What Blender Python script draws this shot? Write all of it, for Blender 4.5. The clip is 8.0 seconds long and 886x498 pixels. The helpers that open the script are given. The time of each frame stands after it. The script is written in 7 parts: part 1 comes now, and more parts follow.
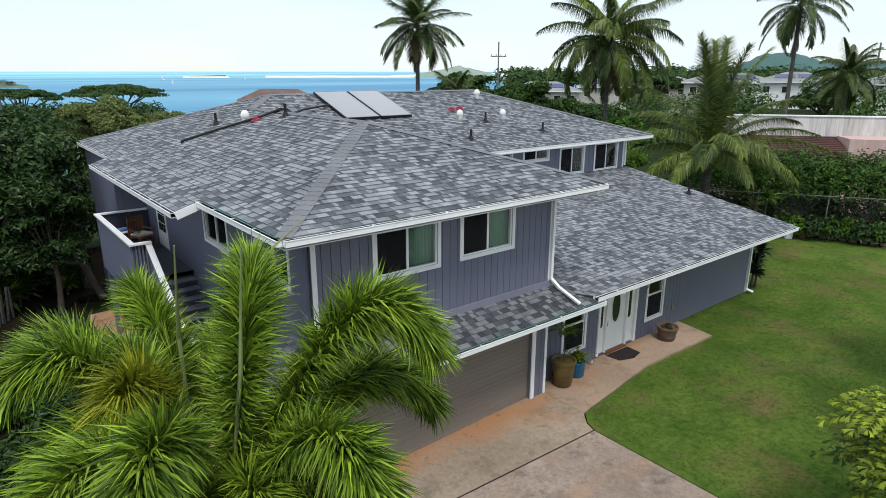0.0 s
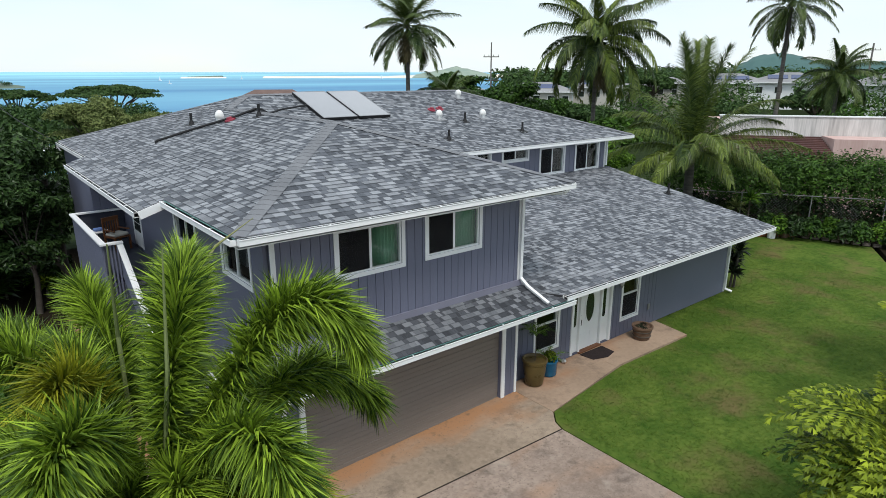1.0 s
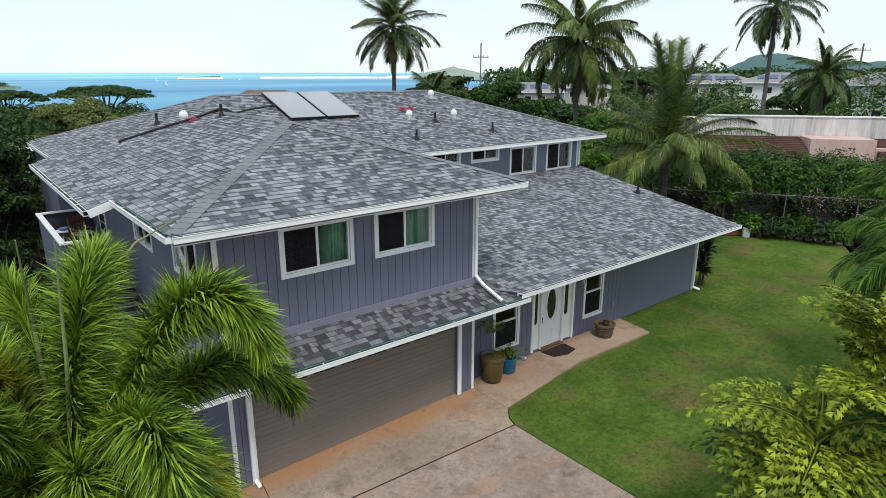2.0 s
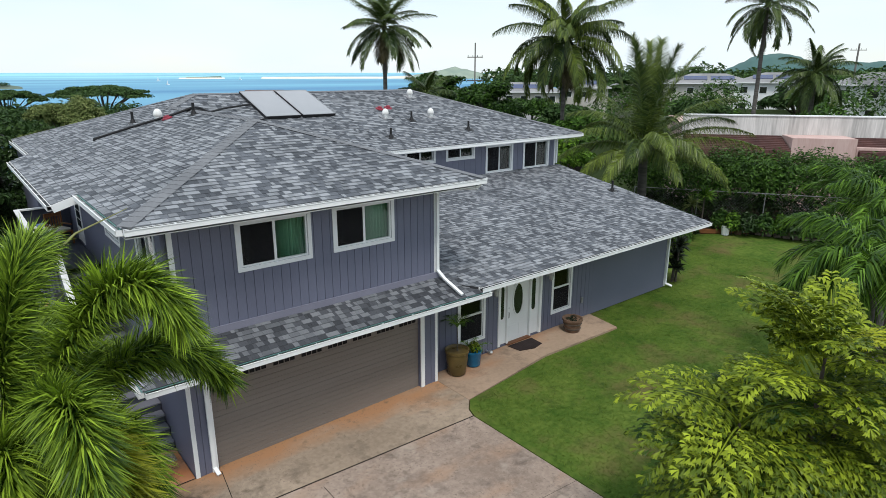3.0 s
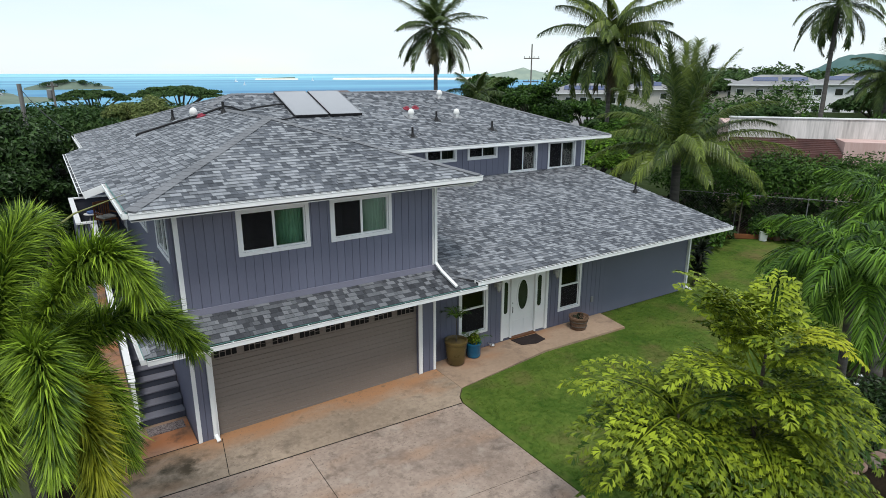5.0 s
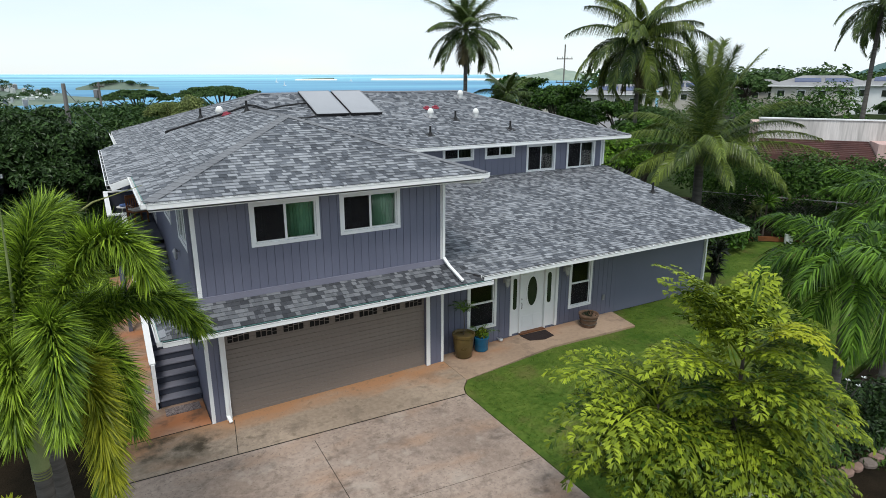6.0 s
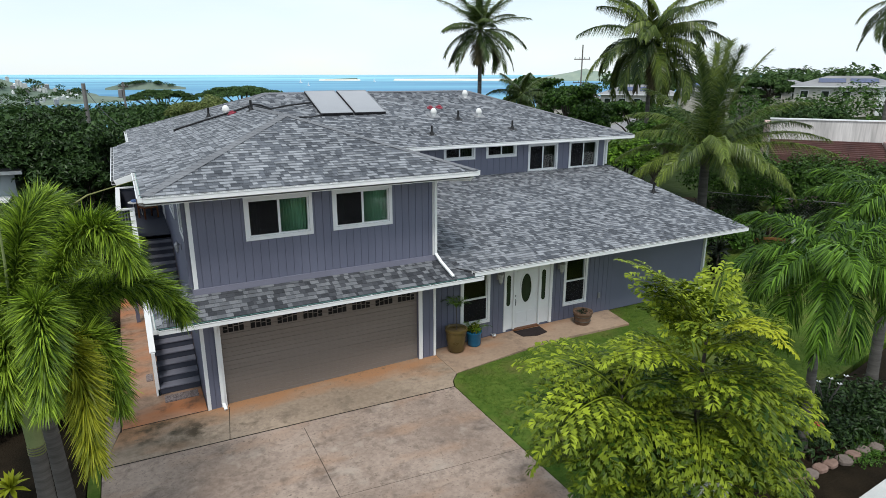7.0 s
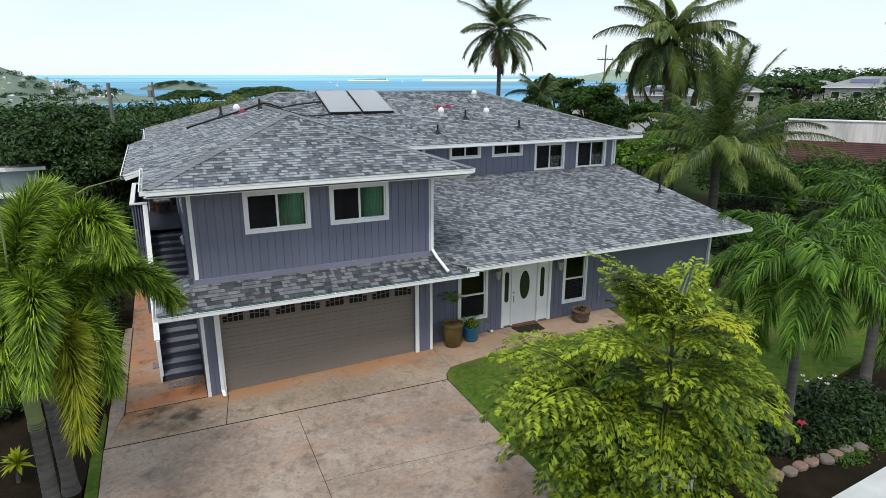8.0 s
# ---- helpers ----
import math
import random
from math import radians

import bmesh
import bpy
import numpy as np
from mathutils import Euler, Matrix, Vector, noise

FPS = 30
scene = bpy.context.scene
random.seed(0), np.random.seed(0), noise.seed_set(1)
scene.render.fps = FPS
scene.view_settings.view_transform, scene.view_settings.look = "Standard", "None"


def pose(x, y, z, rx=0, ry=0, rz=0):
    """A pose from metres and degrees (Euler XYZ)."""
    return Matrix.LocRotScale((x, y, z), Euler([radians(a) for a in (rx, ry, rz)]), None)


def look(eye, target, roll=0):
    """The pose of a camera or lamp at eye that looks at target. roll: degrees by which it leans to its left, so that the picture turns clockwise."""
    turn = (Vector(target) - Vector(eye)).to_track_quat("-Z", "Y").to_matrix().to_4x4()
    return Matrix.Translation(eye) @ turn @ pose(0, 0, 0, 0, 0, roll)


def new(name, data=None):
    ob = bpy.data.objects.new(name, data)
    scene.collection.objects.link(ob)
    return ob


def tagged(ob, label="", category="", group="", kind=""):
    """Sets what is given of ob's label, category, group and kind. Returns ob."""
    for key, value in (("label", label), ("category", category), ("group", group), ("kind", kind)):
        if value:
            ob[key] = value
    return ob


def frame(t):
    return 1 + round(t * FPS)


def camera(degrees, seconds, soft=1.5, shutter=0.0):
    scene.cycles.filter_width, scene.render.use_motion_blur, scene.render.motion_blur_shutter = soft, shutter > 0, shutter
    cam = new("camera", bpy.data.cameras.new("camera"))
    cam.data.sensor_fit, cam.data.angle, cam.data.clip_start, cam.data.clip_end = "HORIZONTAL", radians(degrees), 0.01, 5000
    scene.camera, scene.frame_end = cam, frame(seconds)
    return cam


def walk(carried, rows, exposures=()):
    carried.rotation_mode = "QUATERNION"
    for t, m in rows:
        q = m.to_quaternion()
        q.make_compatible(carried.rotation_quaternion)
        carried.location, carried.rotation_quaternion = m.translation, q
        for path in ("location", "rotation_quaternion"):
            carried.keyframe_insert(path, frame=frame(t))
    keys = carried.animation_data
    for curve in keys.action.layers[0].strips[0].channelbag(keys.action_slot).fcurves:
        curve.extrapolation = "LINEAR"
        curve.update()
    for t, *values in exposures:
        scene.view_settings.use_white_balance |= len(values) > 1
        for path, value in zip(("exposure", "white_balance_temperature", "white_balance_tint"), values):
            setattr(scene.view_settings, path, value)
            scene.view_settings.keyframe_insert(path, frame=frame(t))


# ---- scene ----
cam = camera(71.6, 8.0, soft=0.75)
METRES, EYE, TILT, LEAN, TURN = 7.6, 8.25, 0.0, 0.0, -38.7
ROWS = [
    (0.0, 0.0, 0.0, 0.0, 0.01, -16.15, -0.05),
    (0.5, 0.0392, -0.0049, -0.0011, -0.09, -16.13, -0.05),
    (1.0, 0.0945, -0.0068, -0.0015, -0.18, -16.1, -0.05),
    (1.5, 0.1596, -0.0147, -0.0011, -0.31, -16.11, -0.07),
    (2.0, 0.2354, -0.0317, -0.0017, -0.42, -16.07, -0.02),
    (3.5, 0.4287, -0.1042, -0.0059, -0.06, -16.06, -0.03),
    (4.0, 0.4871, -0.1214, -0.0024, 0.73, -16.05, -0.05),
    (4.5, 0.5436, -0.1436, -0.0013, 3.3, -16.01, -0.03),
    (5.0, 0.6023, -0.1721, -0.003, 5.84, -15.97, -0.02),
    (6.5, 0.7645, -0.2452, -0.0059, 10.3, -15.89, -0.04),
    (7.0, 0.827, -0.2611, -0.0057, 11.28, -15.88, -0.04),
    (7.5, 0.8898, -0.2743, -0.0077, 12.58, -15.86, -0.05),
    (8.0, 0.9501, -0.2863, -0.0092, 13.81, -15.84, -0.06),
]
walk(cam, [(t, pose(0, 0, EYE, TILT, LEAN, TURN) @ pose(METRES * x, METRES * y, METRES * z, 90 + pitch, roll, yaw)) for t, x, y, z, yaw, pitch, roll in ROWS])

# ---- light ----
world = bpy.data.worlds.new("sky")
scene.world = world
world.use_nodes = True
wt = world.node_tree
wt.nodes.clear()
w_out = wt.nodes.new("ShaderNodeOutputWorld")
w_sky = wt.nodes.new("ShaderNodeTexSky")
w_sky.sky_type, w_sky.sun_disc = "NISHITA", False
w_sky.sun_elevation, w_sky.sun_rotation = radians(58), radians(208)
w_sky.air_density, w_sky.dust_density = 1.0, 0.3
w_clear = wt.nodes.new("ShaderNodeBackground")
w_clear.inputs["Strength"].default_value = 0.14
w_cloud = wt.nodes.new("ShaderNodeBackground")
w_cloud.inputs["Color"].default_value = (0.862, 0.962, 1.03, 1)
w_cloud.inputs["Strength"].default_value = 1.0
w_co = wt.nodes.new("ShaderNodeTexCoord")
w_map = wt.nodes.new("ShaderNodeMapping")
w_map.inputs["Scale"].default_value = (1.2, 1.2, 4.0)
w_noise = wt.nodes.new("ShaderNodeTexNoise")
w_noise.inputs["Scale"].default_value, w_noise.inputs["Detail"].default_value = 2.2, 6
w_ramp = wt.nodes.new("ShaderNodeMapRange")
w_ramp.inputs["From Min"].default_value, w_ramp.inputs["From Max"].default_value = 0.30, 0.62
w_ramp.inputs["To Min"].default_value, w_ramp.inputs["To Max"].default_value = 0.5, 1.0
w_mix = wt.nodes.new("ShaderNodeMixShader")
# an overcast sky is brighter overhead than at the horizon
w_sep = wt.nodes.new("ShaderNodeSeparateXYZ")
w_up = wt.nodes.new("ShaderNodeMapRange")
w_up.inputs["From Min"].default_value, w_up.inputs["From Max"].default_value = 0.0, 1.0
w_up.inputs["To Min"].default_value, w_up.inputs["To Max"].default_value = 1.03, 1.4
wt.links.new(w_co.outputs["Generated"], w_sep.inputs["Vector"])
wt.links.new(w_sep.outputs["Z"], w_up.inputs["Value"])
wt.links.new(w_up.outputs["Result"], w_cloud.inputs["Strength"])
wt.links.new(w_co.outputs["Generated"], w_map.inputs["Vector"])
wt.links.new(w_map.outputs["Vector"], w_noise.inputs["Vector"])
wt.links.new(w_noise.outputs["Fac"], w_ramp.inputs["Value"])
wt.links.new(w_ramp.outputs["Result"], w_mix.inputs["Fac"])
wt.links.new(w_sky.outputs["Color"], w_clear.inputs["Color"])
wt.links.new(w_clear.outputs["Background"], w_mix.inputs[1])
wt.links.new(w_cloud.outputs["Background"], w_mix.inputs[2])
wt.links.new(w_mix.outputs["Shader"], w_out.inputs["Surface"])

sun = new("sun", bpy.data.lights.new("sun", "SUN"))
sun.data.energy, sun.data.angle, sun.data.color = 2.3, radians(13), (1.0, 0.96, 0.9)
sun.matrix_basis = look((0, 0, 30), (6.5, 12.0, 6.0))
scene.view_settings.exposure = 0.0

# ---- building tools ----
RNG = np.random.default_rng(7)


class Geo:
    """Collects corners and faces for one mesh."""

    def __init__(self):
        self.v, self.f = [], []

    def add(self, verts, faces):
        n = len(self.v)
        self.v.extend([tuple(p) for p in verts])
        self.f.extend([tuple(i + n for i in f) for f in faces])
        return self

    def box(self, x0, y0, z0, x1, y1, z1):
        x0, x1, y0, y1, z0, z1 = min(x0, x1), max(x0, x1), min(y0, y1), max(y0, y1), min(z0, z1), max(z0, z1)
        return self.add([(x0, y0, z0), (x1, y0, z0), (x1, y1, z0), (x0, y1, z0), (x0, y0, z1), (x1, y0, z1), (x1, y1, z1), (x0, y1, z1)],
                        [(0, 3, 2, 1), (4, 5, 6, 7), (0, 1, 5, 4), (1, 2, 6, 5), (2, 3, 7, 6), (3, 0, 4, 7)])

    def prism(self, pts, up):
        """A closed polygon of 3D points (anticlockwise from above) thickened by the vector up."""
        n = len(pts)
        top = [tuple(Vector(p) + Vector(up)) for p in pts]
        faces = [tuple(range(n - 1, -1, -1)), tuple(range(n, 2 * n))]
        faces += [(i, (i + 1) % n, n + (i + 1) % n, n + i) for i in range(n)]
        return self.add(list(pts) + top, faces)

    def beam(self, a, b, w, h, up=(0, 0, 1)):
        """A straight bar from a to b, w wide and h high."""
        a, b, up = Vector(a), Vector(b), Vector(up)
        d = (b - a).normalized()
        s = d.cross(up).normalized() * w / 2
        u = s.cross(d).normalized() * h / 2
        c = [a - s - u, a + s - u, a + s + u, a - s + u, b - s - u, b + s - u, b + s + u, b - s + u]
        return self.add(c, [(0, 3, 2, 1), (4, 5, 6, 7), (0, 1, 5, 4), (1, 2, 6, 5), (2, 3, 7, 6), (3, 0, 4, 7)])

    def tube(self, pts, radii, k=8):
        """A round tube along points, its ends closed."""
        pts = [Vector(p) for p in pts]
        if not hasattr(radii, "__len__"):
            radii = [radii] * len(pts)
        rings, ref = [], None
        for i, p in enumerate(pts):
            d = (pts[min(i + 1, len(pts) - 1)] - pts[max(i - 1, 0)]).normalized()
            if ref is None:
                ref = Vector((1, 0, 0)) if abs(d.x) < 0.8 else Vector((0, 1, 0))
            s = d.cross(ref).normalized()
            u = s.cross(d).normalized()
            ref = u
            rings.append([p + (s * math.cos(2 * math.pi * j / k) + u * math.sin(2 * math.pi * j / k)) * radii[i] for j in range(k)])
        n = len(self.v)
        for r in rings:
            self.v.extend([tuple(q) for q in r])
        for i in range(len(rings) - 1):
            for j in range(k):
                a, b = n + i * k + j, n + i * k + (j + 1) % k
                self.f.append((a, b, b + k, a + k))
        self.f.append(tuple(n + j for j in range(k - 1, -1, -1)))
        self.f.append(tuple(n + (len(rings) - 1) * k + j for j in range(k)))
        return self

    def lathe(self, prof, k=24, at=(0, 0, 0)):
        """Turns (radius, height) pairs round the z axis."""
        n = len(self.v)
        for r, z in prof:
            for j in range(k):
                a = 2 * math.pi * j / k
                self.v.append((at[0] + r * math.cos(a), at[1] + r * math.sin(a), at[2] + z))
        for i in range(len(prof) - 1):
            for j in range(k):
                a, b = n + i * k + j, n + i * k + (j + 1) % k
                self.f.append((a, b, b + k, a + k))
        self.f.append(tuple(n + j for j in range(k - 1, -1, -1)))
        self.f.append(tuple(n + (len(prof) - 1) * k + j for j in range(k)))
        return self

    def mesh(self, name, bevel=0.0, smooth=False):
        me = bpy.data.meshes.new(name)
        me.from_pydata(self.v, [], self.f)
        if bevel or smooth:
            bm = bmesh.new()
            bm.from_mesh(me)
            bmesh.ops.recalc_face_normals(bm, faces=bm.faces)
            if bevel:
                sharp = [e for e in bm.edges if len(e.link_faces) == 2 and e.calc_face_angle(0) > 0.5]
                bmesh.ops.bevel(bm, geom=sharp, offset=bevel, segments=1, affect="EDGES", clamp_overlap=True)
            if smooth:
                for f in bm.faces:
                    f.smooth = True
                for e in bm.edges:
                    e.smooth = not (len(e.link_faces) == 2 and e.calc_face_angle(0) > 0.7)
            bm.to_mesh(me)
            bm.free()
        return me


def place_of(ob):
    m = ob.matrix_basis.copy()
    while ob.parent:
        m = ob.parent.matrix_basis @ ob.matrix_parent_inverse @ m
        ob = ob.parent
    return m


def thing(name, at, label, category, group="", kind="", turn=0):
    """A thing that has parts: an Empty at its base."""
    ob = new(name)
    ob.empty_display_size = 0.2
    ob.matrix_basis = pose(*at, 0, 0, turn)
    return tagged(ob, label, category, group, kind)


def part(name, geo, material, parent, label="", bevel=0.0, smooth=False, here=False):
    """One mesh under a thing or a part. here: its corners are given in the world, not in the thing's own space."""
    me = geo if isinstance(geo, bpy.types.Mesh) else geo.mesh(name, bevel, smooth)
    if not me.materials:
        me.materials.append(material)
    ob = new(name, me)
    ob.parent = parent
    if here:
        ob.matrix_parent_inverse = place_of(parent).inverted()
    return tagged(ob, label)


def solo(name, geo, material, label, category, group="", kind="", bevel=0.0, smooth=False, at=None):
    """A thing of one mesh."""
    me = geo if isinstance(geo, bpy.types.Mesh) else geo.mesh(name, bevel, smooth)
    me.materials.append(material)
    ob = new(name, me)
    if at is not None:
        ob.matrix_basis = at
    return tagged(ob, label, category, group, kind)


# ---- materials ----
def stuff(name, a, b, scale=3.0, rough=0.7, bump=0.0, fine=60.0, island=0.0, single=0.0, metal=0.0, stretch=(1, 1, 1), spread=0.35, gloss_var=0.1, spec=0.3, trans=0.0, skew=1.0):
    """A surface between the colours a and b: broad patches, fine grain, bump, and a shade of its own for each island or object."""
    m = bpy.data.materials.new(name)
    m.use_nodes = True
    t = m.node_tree
    N, Lk = t.nodes, t.links
    bsdf = N["Principled BSDF"]
    co = N.new("ShaderNodeTexCoord")
    mp = N.new("ShaderNodeMapping")
    mp.inputs["Scale"].default_value = stretch
    Lk.new(co.outputs["Object"], mp.inputs["Vector"])
    n1, n2 = N.new("ShaderNodeTexNoise"), N.new("ShaderNodeTexNoise")
    for n, s, d in ((n1, scale, 4), (n2, fine, 3)):
        Lk.new(mp.outputs["Vector"], n.inputs["Vector"])
        n.inputs["Scale"].default_value, n.inputs["Detail"].default_value = s, d
    add = N.new("ShaderNodeMath")
    add.operation = "MULTIPLY_ADD"
    Lk.new(n2.outputs["Fac"], add.inputs[0])
    add.inputs[1].default_value = spread
    Lk.new(n1.outputs["Fac"], add.inputs[2])
    fac = add.outputs[0]
    shift = 0.5 + spread / 2
    for amount, kind in ((island, 0), (single, 1)):
        if amount:
            src = N.new("ShaderNodeObjectInfo") if kind else N.new("ShaderNodeNewGeometry")
            more = N.new("ShaderNodeMath")
            more.operation = "MULTIPLY_ADD"
            Lk.new(src.outputs["Random" if kind else "Random Per Island"], more.inputs[0])
            more.inputs[1].default_value = amount
            Lk.new(fac, more.inputs[2])
            fac = more.outputs[0]
            shift += amount / 2
    half = 0.28 + (island + single) * 0.5
    rng = N.new("ShaderNodeMapRange")
    rng.inputs["From Min"].default_value, rng.inputs["From Max"].default_value = shift - half, shift + half
    Lk.new(fac, rng.inputs["Value"])
    mix = N.new("ShaderNodeMix")
    mix.data_type = "RGBA"
    bias = N.new("ShaderNodeMath")
    bias.operation = "POWER"
    bias.inputs[1].default_value = skew
    Lk.new(rng.outputs["Result"], bias.inputs[0])
    Lk.new(bias.outputs[0], mix.inputs["Factor"])
    mix.inputs["A"].default_value, mix.inputs["B"].default_value = (*a, 1), (*b, 1)
    Lk.new(mix.outputs["Result"], bsdf.inputs["Base Color"])
    rr = N.new("ShaderNodeMapRange")
    rr.inputs["To Min"].default_value, rr.inputs["To Max"].default_value = max(rough - gloss_var, 0.02), min(rough + gloss_var, 1)
    Lk.new(n1.outputs["Fac"], rr.inputs["Value"])
    Lk.new(rr.outputs["Result"], bsdf.inputs["Roughness"])
    bsdf.inputs["Metallic"].default_value = metal
    bsdf.inputs["Specular IOR Level"].default_value = spec
    if bump:
        bp = N.new("ShaderNodeBump")
        bp.inputs["Strength"].default_value, bp.inputs["Distance"].default_value = 1.0, bump
        Lk.new(n2.outputs["Fac"], bp.inputs["Height"])
        Lk.new(bp.outputs["Normal"], bsdf.inputs["Normal"])
    if trans:
        tr = N.new("ShaderNodeBsdfTranslucent")
        Lk.new(mix.outputs["Result"], tr.inputs["Color"])
        ms = N.new("ShaderNodeMixShader")
        ms.inputs["Fac"].default_value = trans
        Lk.new(bsdf.outputs["BSDF"], ms.inputs[1])
        Lk.new(tr.outputs["BSDF"], ms.inputs[2])
        Lk.new(ms.outputs["Shader"], N["Material Output"].inputs["Surface"])
    return m


def glass(name, tint=(0.9, 0.95, 0.93)):
    m = bpy.data.materials.new(name)
    m.use_nodes = True
    t = m.node_tree
    t.nodes.clear()
    out, gl, tr, mx, fr = (t.nodes.new(k) for k in ("ShaderNodeOutputMaterial", "ShaderNodeBsdfGlossy", "ShaderNodeBsdfTransparent", "ShaderNodeMixShader", "ShaderNodeLayerWeight"))
    steep, gloss = t.nodes.new("ShaderNodeMath"), t.nodes.new("ShaderNodeMath")
    gl.inputs["Roughness"].default_value = 0.02
    tr.inputs["Color"].default_value = (*tint, 1)
    # little gloss head-on, much at a grazing angle, the same from both sides
    fr.inputs["Blend"].default_value = 0.5
    steep.operation, gloss.operation = "POWER", "MULTIPLY_ADD"
    steep.inputs[1].default_value, gloss.inputs[1].default_value, gloss.inputs[2].default_value = 5.0, 0.9, 0.03
    t.links.new(fr.outputs["Facing"], steep.inputs[0])
    t.links.new(steep.outputs[0], gloss.inputs[0])
    t.links.new(gloss.outputs[0], mx.inputs["Fac"])
    t.links.new(tr.outputs["BSDF"], mx.inputs[1])
    t.links.new(gl.outputs["BSDF"], mx.inputs[2])
    t.links.new(mx.outputs["Shader"], out.inputs["Surface"])
    return m


M_SIDING = stuff("painted_siding", (0.108, 0.117, 0.170), (0.138, 0.148, 0.210), 0.7, 0.48, 0.002, 45, single=0.1, stretch=(1, 1, 0.25), spec=0.55)
M_SMOOTH = stuff("painted_wall", (0.108, 0.117, 0.170), (0.136, 0.146, 0.207), 0.6, 0.5, 0.001, 60, spec=0.55)
M_SKIRT = stuff("painted_skirt", (0.17, 0.17, 0.22), (0.21, 0.21, 0.27), 0.8, 0.6, 0.001, 40)
M_WHITE = stuff("white_paint", (0.72, 0.735, 0.745), (0.81, 0.825, 0.83), 1.2, 0.45, 0.0006, 50)
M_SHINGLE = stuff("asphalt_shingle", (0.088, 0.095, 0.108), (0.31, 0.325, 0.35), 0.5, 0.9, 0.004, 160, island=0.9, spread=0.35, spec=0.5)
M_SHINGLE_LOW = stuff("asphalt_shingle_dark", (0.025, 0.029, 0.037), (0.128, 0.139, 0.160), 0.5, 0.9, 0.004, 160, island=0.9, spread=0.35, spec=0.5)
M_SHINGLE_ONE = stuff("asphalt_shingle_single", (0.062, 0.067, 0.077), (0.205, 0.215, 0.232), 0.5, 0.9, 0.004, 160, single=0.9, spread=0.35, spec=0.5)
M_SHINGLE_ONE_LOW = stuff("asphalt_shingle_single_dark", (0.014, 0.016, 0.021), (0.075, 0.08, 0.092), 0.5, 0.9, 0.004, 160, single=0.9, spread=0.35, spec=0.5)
M_CAP = stuff("shingle_cap", (0.125, 0.13, 0.142), (0.20, 0.207, 0.222), 1.0, 0.9, 0.004, 160, island=0.3, spec=0.3)
M_DECK = stuff("roof_felt", (0.02, 0.02, 0.022), (0.04, 0.04, 0.045), 2, 0.95)
M_GARAGE = stuff("garage_door_paint", (0.165, 0.142, 0.125), (0.205, 0.178, 0.158), 0.8, 0.5, 0.0006, 30, stretch=(0.3, 1, 1.5))
M_GLASS = glass("window_glass", (0.92, 0.95, 0.94))


def screen_mesh(name):
    """Fine dark insect mesh that lets less than half of the light through."""
    m = bpy.data.materials.new(name)
    m.use_nodes = True
    t = m.node_tree
    bsdf, tr, mx = t.nodes["Principled BSDF"], t.nodes.new("ShaderNodeBsdfTransparent"), t.nodes.new("ShaderNodeMixShader")
    bsdf.inputs["Base Color"].default_value, bsdf.inputs["Roughness"].default_value = (0.004, 0.004, 0.006, 1), 0.9
    mx.inputs["Fac"].default_value = 0.68
    t.links.new(tr.outputs["BSDF"], mx.inputs[1])
    t.links.new(bsdf.outputs["BSDF"], mx.inputs[2])
    t.links.new(mx.outputs["Shader"], t.nodes["Material Output"].inputs["Surface"])
    return m


M_SCREEN = screen_mesh("insect_screen")
# near-black, so the gloom of an unlit room sits in the colour
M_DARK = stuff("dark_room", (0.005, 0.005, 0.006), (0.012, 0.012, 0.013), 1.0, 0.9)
M_BLACK = stuff("black_rubber", (0.007, 0.007, 0.008), (0.018, 0.018, 0.02), 4, 0.55)


